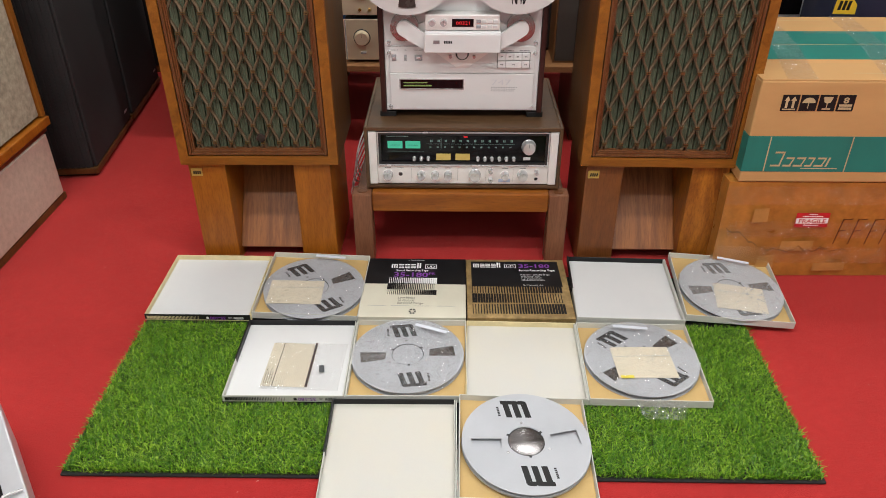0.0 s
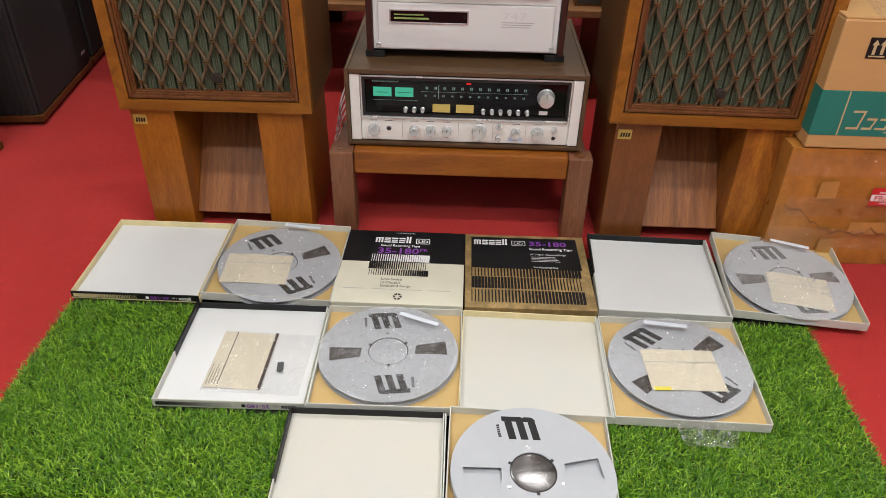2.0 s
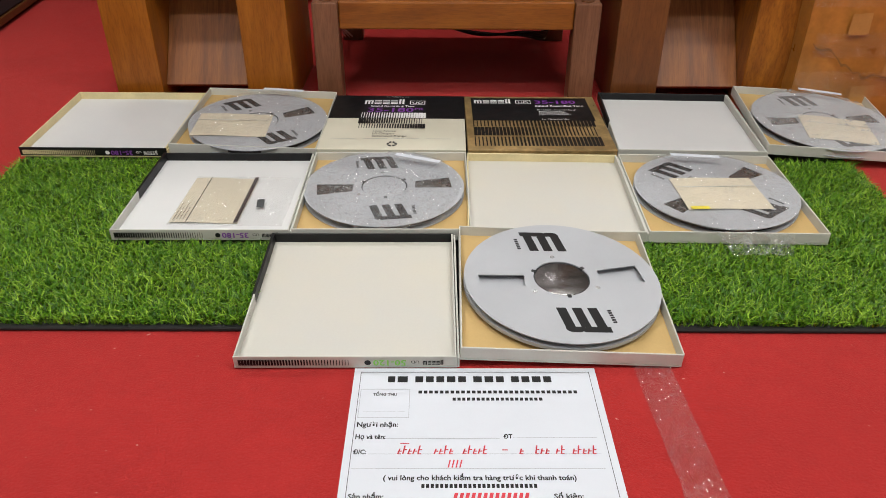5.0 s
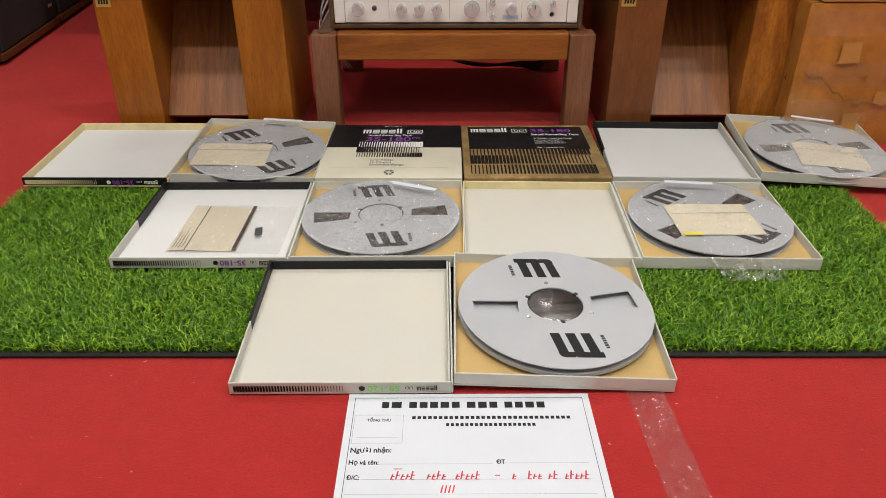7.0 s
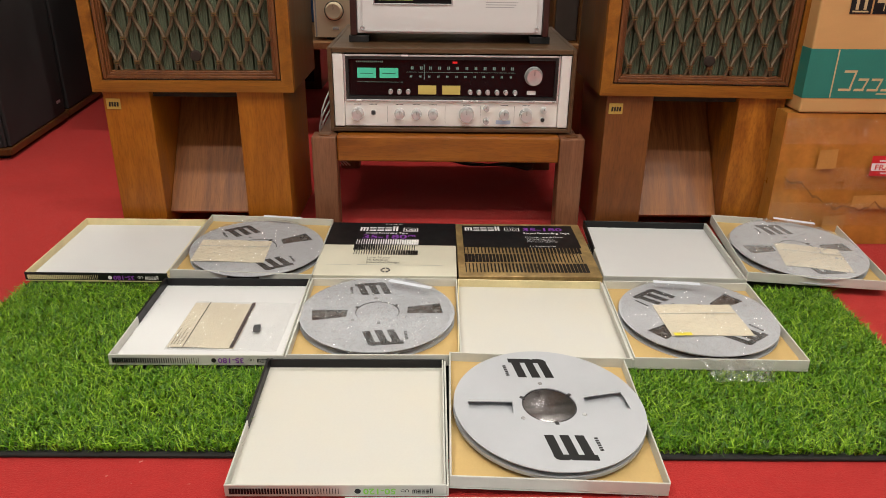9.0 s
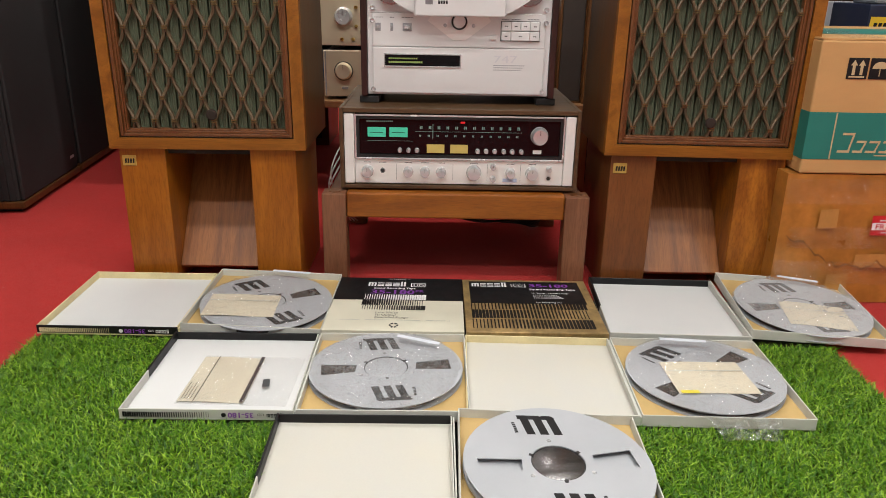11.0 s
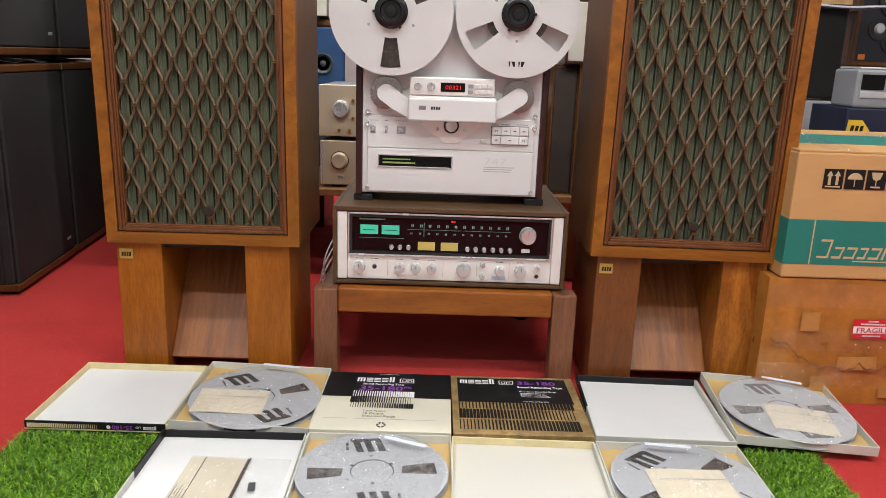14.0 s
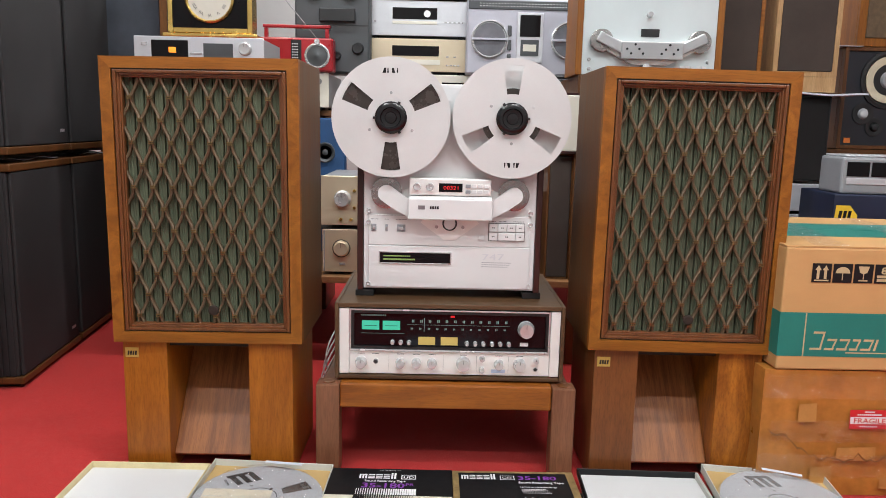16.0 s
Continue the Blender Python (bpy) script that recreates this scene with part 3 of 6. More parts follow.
# ---- low table ----
def low_table():
    t = thing("low_table", (-0.017, 0.322, 0), "low brown wooden table with square legs and round plugs", "table")
    for sx in (-1, 1):
        for yy in (0, 0.47):
            a = sx * 0.300
            b = sx * 0.246
            lg = cube("leg", TABLE_V, t, min(a, b), max(a, b), yy, yy + 0.05, 0, 0.2195, 0.003)
            bm = lathe(bmesh.new(), ((a + b) / 2, yy + 0.025, 0.2180), [(0.0145, 0), (0.0145, 0.003), (0.011, 0.0036)], "z", 24)
            part("plug", bm, MOULD, lg, "dark round wooden plug")
    cube("front_rail", TABLE_H, t, -0.2455, 0.2455, 0.006, 0.045, 0.163, 0.2210, 0.004)
    cube("back_rail", TABLE_H, t, -0.2455, 0.2455, 0.476, 0.514, 0.163, 0.2210, 0.004)
    for sx in (-1, 1):
        cube("side_rail", TABLE_V, t, sx * 0.272 - 0.018, sx * 0.272 + 0.018, 0.0505, 0.4695, 0.165, 0.216, 0.003)
    cube("top_panel", CABINET, t, -0.2535, 0.2535, 0.0455, 0.4755, 0.200, 0.2200)


low_table()


# ---- stereo receiver ----
def receiver():
    r = thing("stereo_receiver", (-0.0105, 0.352, 0.2212), "silver-faced stereo receiver in a walnut case", "receiver")
    r.scale = (1.010, 1, 1.068)
    hw, h, d = 0.2640, 0.1735, 0.39
    cube("case_side", CABINET, r, -hw, -hw + 0.009, 0, d, 0.004, h, 0.0015, "walnut veneered side")
    cube("case_side", CABINET, r, hw - 0.009, hw, 0, d, 0.004, h, 0.0015, "walnut veneered side")
    cube("case_top", CABINET, r, -hw + 0.009, hw - 0.009, 0, d, h - 0.010, h, 0.0015, "walnut veneered top")
    cube("case_bottom", CABINET, r, -hw + 0.009, hw - 0.009, 0, d, 0.004, 0.012, 0.0015)
    for sx in (-1, 1):
        for yy in (0.04, 0.33):
            part("foot", lathe(bmesh.new(), (sx * 0.2, yy, 0), [(0.014, 0), (0.016, 0.005)], "z", 16), BLACK, r)
    cube("chassis", DARKPL, r, -hw + 0.010, hw - 0.010, 0.03, d - 0.01, 0.013, h - 0.011)
    for sx in (-1, 1):
        a, b = sx * (hw - 0.010), sx * (hw - 0.032)
        cube("end_cap", SILVER, r, min(a, b), max(a, b), 0.003, 0.03, 0.014, h - 0.012, 0.002, "brushed aluminium end cap")
    cube("lower_panel", SILVER, r, -hw + 0.0325, hw - 0.0325, 0.008, 0.029, 0.014, 0.0655, 0.001, "brushed aluminium control panel")
    ring_bm = ring(bmesh.new(), -hw + 0.033, hw - 0.033, 0.066, h - 0.013, 0.004, 0.003, 0.03, 0.0012)
    part("dial_frame", ring_bm, CHROME, r, "polished dial frame")
    ring_bm = ring(bmesh.new(), -hw + 0.0372, hw - 0.0372, 0.0702, h - 0.0172, 0.006, 0.006, 0.03)
    part("dial_border", ring_bm, BLACK, r)
    dial = cube("dial_glass", GLASSY, r, -hw + 0.0435, hw - 0.0435, 0.012, 0.028, 0.0765, h - 0.0235, 0, "dark glossy tuner dial")
    for mx in (-0.183, -0.135):
        me = cube("meter", METER, r, mx - 0.020, mx + 0.020, 0.0108, 0.0118, 0.1125, 0.1325, 0, "lit green meter")
        part("needle", bars(bmesh.new(), mx - 0.014, 0.121, 1, 0.028, 0.0012, 0, Matrix.Translation((0, 0.0105, 0)) @ FRONT), INK, me)
    for mx in (-0.053, -0.001):
        cube("amber_window", AMBER, r, mx - 0.0195, mx + 0.0195, 0.0108, 0.0118, 0.080, 0.098, 0, "dim amber meter window")
    bm = bmesh.new()
    T = Matrix.Translation((0, 0.0115, 0)) @ FRONT
    for i in range(12):
        bars(bm, -0.088 + i * 0.0195, 0.130, 2, 0.0022, 0.006, 0.0012, T)
        bars(bm, -0.090 + i * 0.0195, 0.114, 2, 0.0018, 0.004, 0.001, T)
    bars(bm, -0.098, 0.1245, 1, 0.235, 0.0006, 0, T)
    bars(bm, -0.205, 0.104, 1, 0.10, 0.0006, 0, T)
    bars(bm, -0.205, 0.1435, 14, 0.003, 0.003, 0.0012, T)
    part("dial_marks", bm, DIALGLOW, r, "pale frequency marks")
    part("station_lamp", bars(bmesh.new(), 0.001, 0.1425, 1, 0.010, 0.004, 0, T), LED_RED, r)
    part("pointer", bars(bmesh.new(), -0.060, 0.110, 1, 0.0012, 0.03, 0, Matrix.Translation((0, 0.0113, 0)) @ FRONT), DIALGLOW, r)
    for i, kx in enumerate((-0.132, -0.113, -0.094, 0.040, 0.059, 0.078, 0.098, 0.117, 0.137)):
        bm = lathe(bmesh.new(), (kx, 0.013, 0.0855), [(0.0052, 0), (0.0052, 0.004), (0.0042, 0.005), (0.0042, 0.014), (0.003, 0.0155)], "y", 16)
        part("toggle", bm, CHROME, r, "", True)
    cube("maker_badge", WHITEP, r, 0.163, 0.182, 0.0108, 0.0118, 0.081, 0.089)
    knob(r, (0.1755, 0.012, 0.119), 0.018, 0.020, "tuning_knob")
    for kx, rad in ((-0.204, 0.0125), (-0.113, 0.0105), (-0.076, 0.0105), (-0.040, 0.0105), (0.033, 0.0155), (0.115, 0.0105), (0.163, 0.0135)):
        knob(r, (kx, 0.008, 0.040), rad, 0.019, "knob")
    for kx, kz in ((0.076, 0.053), (0.076, 0.027), (0.201, 0.050)):
        knob(r, (kx, 0.008, kz), 0.0062, 0.014, "small_knob")
    for kx, kz in ((-0.170, 0.042), (0.200, 0.030)):
        bm = lathe(bmesh.new(), (kx, 0.008, kz), [(0.0058, 0), (0.0058, 0.002), (0.004, 0.0024)], "y", 20)
        j = part("headphone_jack", bm, CHROME, r)
        part("socket", lathe(bmesh.new(), (kx, 0.0055, kz), [(0.0042, 0), (0.0036, 0.0004)], "y", 16), BLACK, j)
    bm = bmesh.new()
    T = Matrix.Translation((0, 0.0076, 0)) @ FRONT
    for kx in (-0.204, -0.113, -0.076, -0.040, 0.033, 0.115, 0.163, -0.170):
        bars(bm, kx - 0.008, 0.0585, 6, 0.002, 0.0015, 0.0008, T)
    for kx in (-0.140, -0.014, 0.063, 0.137):
        bars(bm, kx, 0.022, 1, 0.0005, 0.036, 0, T)
    part("panel_printing", bm, DARKPL, r)
    part("sticker", bars(bmesh.new(), 0.098, 0.020, 1, 0.032, 0.008, 0, T), mat("blue_sticker", (0.45, 0.55, 0.75), 0.4), r, "small pale blue sticker")


def knob(parent, at, r, h, name, material=None):
    bm = lathe(bmesh.new(), at, [(r * 1.08, 0), (r * 1.08, h * 0.12), (r, h * 0.2), (r * 0.95, h * 0.85), (r * 0.86, h), (r * 0.5, h * 0.97)], "y", 36)
    k = part(name, bm, material or CHROME, parent, "", True)
    x, y, z = at
    part("index_line", box(bmesh.new(), x - 0.0005, x + 0.0005, y - h - 0.0006, y - h * 0.9, z + r * 0.2, z + r * 0.8), INK, k)
    return k


receiver()


# ---- open-reel tape deck ----
def deck_reel(parent, x, z, turn, pack, label):
    """A large pale reel that faces the viewer on the deck's spindle."""
    r = thing("tape_reel", (x, 0.425 - 0.012, z), label, "tape reel", "reels on the deck")
    holes = [circle(0, 0, 0.030, 32)] + [sector(0.055, 0.118, turn + k * 2 * math.pi / 3, 0.24, 0.19) for k in range(3)]
    for yy, name in ((-0.034, "front_flange"), (-0.004, "rear_flange")):
        bm = plate(bmesh.new(), circle(0, 0, 0.1335, 96), holes if yy < -0.01 else holes[:1], 0, 0.0016)
        part(name, bm, REELW, r).matrix_local = pose(0, yy, 0, 90)
    bm = lathe(bmesh.new(), (0, -0.004, 0), [(pack, 0), (pack, 0.026)], "y", 64)
    part("tape_pack", bm, TAPE, r, "dark wound tape", True)
    bm = lathe(bmesh.new(), (0, -0.030, 0), [(0.036, 0), (0.036, 0.008), (0.033, 0.010), (0.033, 0.020), (0.030, 0.022), (0.023, 0.022), (0.021, 0.016), (0.013, 0.015), (0.012, 0.019), (0.003, 0.020)], "y", 40)
    hub = part("hub_adapter", bm, GLOSSBLK, r, "black hub adapter", True)
    for k in range(3):
        a = turn + 0.5 + k * 2.094
        part("lug", box(bmesh.new(), 0.033, 0.040, -0.043, -0.036, -0.003, 0.003, 0.001), BLACK, hub).matrix_local = pose(0, 0, 0, 0, math.degrees(a), 0)
    for k in range(3):
        a = turn + 1.05 + k * 2.094
        part("screw", lathe(bmesh.new(), (0.055 * math.cos(a), -0.0355, 0.055 * math.sin(a)), [(0.0035, 0), (0.003, 0.001)], "y", 12), CHROME, r)
    T = Matrix.Translation((0, -0.0362, 0)) @ FRONT @ Matrix.Rotation(turn + math.pi / 3 - math.pi / 2, 4, "Z")
    bm = bmesh.new()
    for i, (w, s) in enumerate(((0.008, 0.002), (0.0035, 0), (0.008, -0.002), (0.0035, 0))):
        x0 = -0.020 + i * 0.0105
        poly(bm, [(x0, 0.098), (x0 + w, 0.098), (x0 + w * 0.75 + s, 0.109), (x0 + w * 0.25 + s, 0.109)], T)
    part("maker_mark", bm, INK, r)
    return r


def tape_deck():
    y0, z0 = 0.425, 0.4068
    d = thing("tape_deck", (-0.016, y0, z0), "silver open-reel tape deck with dark rosewood sides", "tape deck")
    hw, b, t = 0.217, 0.020, 0.500
    for sx in (-1, 1):
        a, c = sx * hw, sx * (hw - 0.014)
        cube("side_panel", ROSEWOOD, d, min(a, c), max(a, c), -0.006, 0.235, b - 0.004, t + 0.01, 0.002, "dark rosewood side panel")
        for yy in (0.002, 0.18):
            cube("foot", BLACK, d, sx * 0.2 - 0.022, sx * 0.2 + 0.022, yy, yy + 0.045, 0, b - 0.0045, 0.002)
    f = hw - 0.0145
    cube("body", DARKPL, d, -f, f, 0.012, 0.23, b, t)
    cube("face_panel", PALE, d, -f, f, 0.0, 0.0115, b, t, 0.0015, "pale silver face panel")
    cube("lower_cover", PALE, d, -f + 0.012, f - 0.012, -0.006, -0.0005, b + 0.004, b + 0.104, 0.0015)
    cube("control_strip", PALE, d, -f + 0.012, f - 0.012, -0.004, -0.0005, b + 0.1055, b + 0.178, 0.0012)
    # level meter window
    m = part("meter_bezel", ring(bmesh.new(), -0.166, 0.006, b + 0.061, b + 0.091, 0.003, -0.0085, -0.0062, 0.0008), CHROME, d)
    cube("meter_window", GLASSY, m, -0.163, 0.003, -0.0075, -0.0062, b + 0.064, b + 0.088)
    bm = bmesh.new()
    T = Matrix.Translation((0, -0.0078, 0)) @ FRONT
    bars(bm, -0.155, b + 0.0785, 14, 0.0036, 0.003, 0.0010, T)
    bars(bm, -0.155, b + 0.070, 18, 0.0034, 0.004, 0.0008, T)
    part("meter_bars", bm, LED_GREEN, m, "dim green level bars")
    writing("model_number", "747", 0.022, Matrix.Translation((0.077, -0.0064, b + 0.074)) @ FRONT, SILVERPL, d, 0.052)
    bm = bmesh.new()
    T = Matrix.Translation((0, -0.0063, 0)) @ FRONT
    for k in range(3):
        bars(bm, 0.078, b + 0.067 - k * 0.005, 16 - k, 0.0032, 0.0018, 0.0012, T)
    part("small_print", bm, GREYPL, d)
    # keys
    n = 0
    for row, zz in enumerate((b + 0.143, b + 0.122)):
        for xa, xb in (((0.093, 0.113), (0.114, 0.134), (0.135, 0.155), (0.156, 0.176)), ((0.093, 0.113), (0.114, 0.155), (0.156, 0.176)))[row]:
            k = cube("key", PALE, d, xa, xb, -0.011, -0.0045, zz, zz + 0.0185, 0.0012)
            part("key_mark", bars(bmesh.new(), (xa + xb) / 2 - 0.003, zz + 0.008, 2, 0.0025, 0.0025, 0.001, Matrix.Translation((0, -0.0113, 0)) @ FRONT), INK, k)
    part("key_surround", ring(bmesh.new(), 0.0915, 0.1775, b + 0.1205, b + 0.163, 0.0012, -0.0055, -0.0042), DARKPL, d)
    cube("record_key", PALE, d, 0.068, 0.083, -0.009, -0.0045, b + 0.123, b + 0.132, 0.001)
    for xx, w in ((-0.178, 0.012), (-0.148, 0.006), (-0.114, 0.020)):
        q = cube("switch_slot", GREYPL, d, xx - w / 2, xx + w / 2, -0.0055, -0.0042, b + 0.138, b + 0.155, 0.0005)
        cube("slider", CHROME, q, xx - w * 0.3, xx + w * 0.3, -0.010, -0.0056, b + 0.143, b + 0.150, 0.001)
    bm = bmesh.new()
    T = Matrix.Translation((0, -0.0043, 0)) @ FRONT
    for xx, c in ((-0.186, 6), (-0.152, 3), (-0.126, 8), (0.093, 5), (0.115, 6), (0.15, 8), (0.066, 5)):
        bars(bm, xx, b + 0.166, c, 0.0022, 0.0014, 0.001, T)
    bars(bm, -0.195, b + 0.176, 1, 0.22, 0.0006, 0, T)
    part("captions", bm, DARKPL, d)
    for sx in (-1, 1):
        for zz in (b + 0.012, b + 0.160, b + 0.187):
            part("bolt", lathe(bmesh.new(), (sx * 0.190, 0.0, zz), [(0.0052, 0), (0.0052, 0.009), (0.0042, 0.0105), (0.002, 0.0095)], "y", 16), CHROME, d, "", True)
    # head cover, tension arms and rollers
    bm = plate(bmesh.new(), [(-0.150, 0.218), (-0.098, 0.182), (-0.014, 0.121), (0.014, 0.121), (0.098, 0.182), (0.150, 0.218), (0.098, 0.24), (-0.098, 0.24)], [circle(0, 0.160, 0.018, 32)], 0, 0.006)
    part("tape_path_plate", bm, SILVER, d, "brushed tape path plate").matrix_local = pose(0, -0.0005, b, 90)
    bm = lathe(bmesh.new(), (0, -0.001, b + 0.160), [(0.0172, 0), (0.0172, 0.010), (0.0145, 0.011), (0.0142, 0.006)], "y", 32)
    part("pinch_roller", bm, BLACK, d, "", True)
    part("roller_cap", lathe(bmesh.new(), (0, -0.006, b + 0.160), [(0.0138, 0), (0.013, 0.012), (0.004, 0.013)], "y", 32), PALE, d, "", True)
    for sx in (-1, 1):
        part("guide_pin", lathe(bmesh.new(), (sx * 0.031, -0.006, b + 0.152), [(0.0042, 0), (0.0038, 0.010)], "y", 14), CHROME, d, "", True)
        cx, cz = sx * 0.148, b + 0.229
        rol = part("tension_roller", lathe(bmesh.new(), (cx, 0.0, cz), [(0.036, 0), (0.036, 0.006), (0.030, 0.008), (0.030, 0.013), (0.036, 0.015), (0.036, 0.018), (0.028, 0.019), (0.010, 0.0185)], "y", 40), STEEL, d, "polished tension roller", True)
        ex, ez = sx * 0.092, b + 0.190
        dx, dz = ex - cx, ez - cz
        L = math.hypot(dx, dz)
        ux, uz = dx / L, dz / L
        o = []
        for i in range(13):
            a = math.pi / 2 + math.pi * i / 12
            o.append((math.cos(a) * 0.0195, math.sin(a) * 0.0195))
        o += [(L * 0.75, -0.019), (L + 0.035, -0.016), (L + 0.035, 0.012), (L * 0.4, 0.0195)]
        pts = [(px * ux - py * uz * sx, (px * uz + py * ux * sx)) for px, py in o]
        bm = plate(bmesh.new(), pts, [], 0.020, 0.029)
        part("tension_arm", bm, PALE, d, "pale tension arm").matrix_local = pose(cx, 0, cz, 90)
        part("arm_screw", lathe(bmesh.new(), (ex - sx * 0.002, -0.028, ez + 0.002), [(0.0045, 0), (0.004, 0.003)], "y", 14), CHROME, d)
    hc = cube("head_cover", PALE, d, -0.097, 0.097, -0.042, -0.004, b + 0.172, b + 0.226, 0.005, "pale head cover")
    cube("cover_ledge", PALE, hc, -0.097, 0.097, -0.047, -0.0415, b + 0.172, b + 0.221, 0.003)
    T = Matrix.Translation((0, -0.0473, 0)) @ FRONT
    part("cover_badge", bars(bmesh.new(), -0.074, b + 0.196, 1, 0.016, 0.009, 0, T), REELW2, hc)
    part("cover_mark", bars(bmesh.new(), -0.047, b + 0.197, 4, 0.004, 0.007, 0.0015, T), INK, hc)
    cp = cube("counter_panel", SILVER, d, -0.095, 0.093, -0.036, -0.002, b + 0.2275, b + 0.267, 0.003, "silver counter panel")
    win = cube("counter_window", GLASSY, cp, -0.027, 0.027, -0.0372, -0.036, b + 0.2365, b + 0.256)
    writing("counter_digits", "00321", 0.0130, Matrix.Translation((-0.017, -0.0376, b + 0.2415)) @ FRONT, LED_RED, win, 0.034)
    for kx in (-0.077, -0.048):
        knob(cp, (kx, -0.036, b + 0.247), 0.0085, 0.010, "knob")
    for i in range(4):
        for j in range(2):
            xa = 0.034 + i * 0.0140
            za = b + 0.2335 + j * 0.0130
            cube("button", PALE if i else GREYPL, cp, xa, xa + 0.0115, -0.0395, -0.0362, za, za + 0.008, 0.0008)
    deck_reel(d, -0.154, 0.828, math.radians(30), 0.117, "white metal tape reel mounted on the deck")
    deck_reel(d, 0.118, 0.831, math.radians(210), 0.068, "white metal tape reel mounted on the deck")


tape_deck()


# ---- tape boxes and reels ----
BOX, WALL = 0.272, 0.0022


def m_shape(bm, cx, cy, ang, size):
    """A bold three-legged arch mark with slanted feet."""
    T = Matrix.Translation((cx, cy, 0)) @ Matrix.Rotation(ang, 4, "Z") @ Matrix.Diagonal((size, size, 1, 1))
    for k in range(3):
        x = -0.55 + k * 0.36
        poly(bm, [(x + 0.14, -0.45), (x + 0.37, -0.45), (x + 0.25, 0.22), (x + 0.02, 0.22)], T)
    top = [(-0.60, 0.2201), (0.42, 0.2201), (0.42, 0.30), (0.36, 0.38), (0.28, 0.41), (0.08, 0.41), (0.04, 0.37), (0.0, 0.41), (-0.62, 0.41)]
    poly(bm, top, T)


def flange_reel(at, turn, label, full=True, windows=2):
    """A metal tape reel lying flat."""
    r = thing("tape_reel", at, label, "tape reel", "reels in boxes", rz=math.degrees(turn))
    wn = []
    for k in range(2):
        a = k * math.pi
        w = [(0.050, -0.013), (0.066, -0.015), (0.112, -0.021), (0.112, 0.017), (0.066, 0.013), (0.054, 0.011)]
        wn.append([(x * math.cos(a) - y * math.sin(a), x * math.sin(a) + y * math.cos(a)) for x, y in w])
    holes = [circle(0, 0, 0.0385, 40)] + wn
    top = plate(bmesh.new(), circle(0, 0, 0.1335, 96), holes, 0.0125, 0.0138)
    fl = part("top_flange", top, REELG, r, "satin aluminium flange")
    low = plate(bmesh.new(), circle(0, 0, 0.1335, 96), [circle(0, 0, 0.0385, 40)], 0.0, 0.0013 if full else 0.0050)
    part("bottom_flange", low, REELG, r, "satin aluminium flange")
    if full:
        bm = lathe(bmesh.new(), (0, 0, 0), [(0.122, 0.0016), (0.122, 0.0118)], "z", 72)
        part("tape_pack", bm, TAPE, r, "dark brown wound tape", True)
    else:
        bm = lathe(bmesh.new(), (0, 0, 0), [(0.047, 0.0016), (0.047, 0.0118)], "z", 48)
        part("core", bm, REELG, r, "", True)
    hub = part("hub", lathe(bmesh.new(), (0, 0, 0), [(0.0365, 0.0005), (0.0365, 0.0126), (0.035, 0.0130)], "z", 48), HUBM if not full else REELG, r, "polished steel hub", True)
    part("hub_gap", plate(bmesh.new(), circle(0, 0, 0.0384, 40), [circle(0, 0, 0.0367, 40)], 0.006, 0.0122), BLACK, r)
    for k in range(3):
        a = 0.5 + k * 2.094
        part("hub_notch", box(bmesh.new(), 0.036, 0.043, -0.0028, 0.0028, 0.0122, 0.0143, 0.0005, 1), BLACK, hub).matrix_local = pose(0, 0, 0, 0, 0, math.degrees(a))
        b = a + 1.047
        part("rivet", lathe(bmesh.new(), (0.050 * math.cos(b), 0.050 * math.sin(b), 0.0138), [(0.0034, 0), (0.0028, 0.0008)], "z", 12), CHROME, fl)
    for sg in (1, -1):
        bm = bmesh.new()
        m_shape(bm, 0, 0.090 * sg, (0 if sg == 1 else math.pi) - (0.0 if full else 0.14), 0.056)
        part("printed_mark", bm, INK, fl, "bold black printed mark").location.z = 0.01395
    for sg in (1, -1):
        T = Matrix.Translation((-0.038 * sg, 0.074 * sg, 0)) @ Matrix.Rotation(math.pi / 2 + (0 if sg == 1 else math.pi), 4, "Z")
        part("maker_name", bars(bmesh.new(), 0, 0, 6, 0.0034, 0.005, 0.0012, T), INK, fl).location.z = 0.01395
    return r


def tray_lean(x, tip, roll, turn):
    """The lean of a tray whose hinge side rides up: it pivots on its outer bottom corner."""
    return Matrix.Translation((x, 0, 0)) @ pose(0, 0, 0, tip, roll, turn) @ Matrix.Translation((-x, 0, 0))


def tray_of(b, x0, tip=0, roll=0, turn=0, liner=TAN):
    """The tray half of an open box: five thin boards with a card bed."""
    H = 0.0195
    t = cube("tray", CARDW, b, x0, x0 + BOX, 0, BOX, 0, 0.002)
    t.matrix_local = tray_lean(x0 + BOX, tip, roll, turn)
    cube("card_bed", liner, t, x0 + WALL, x0 + BOX - WALL, WALL, BOX - WALL, 0.0022, 0.0042, 0, "tan card bed")
    walls_of(t, x0, H, CARDW, (CARDW,) * 4)
    return t


def walls_of(t, x0, H, outer, mats):
    rnd = random.Random(int(x0 * 1000) + 7)
    spec = (("front_wall", x0, x0 + BOX, 0, WALL), ("back_wall", x0, x0 + BOX, BOX - WALL, BOX), ("side_wall", x0, x0 + WALL, WALL, BOX - WALL), ("side_wall", x0 + BOX - WALL, x0 + BOX, WALL, BOX - WALL))
    out = []
    for (nm, a, b2, c, d), m in zip(spec, mats):
        bm = box(bmesh.new(), a, b2, c, d, 0.0021, H, 0.0007, 1)
        lean = rnd.uniform(-0.0012, 0.0012)
        for v in bm.verts:
            if v.co.z > H * 0.6:
                if nm in ("front_wall", "back_wall"):
                    v.co.y += lean
                else:
                    v.co.x += lean
        out.append(part(nm, bm, m, t))
    return out


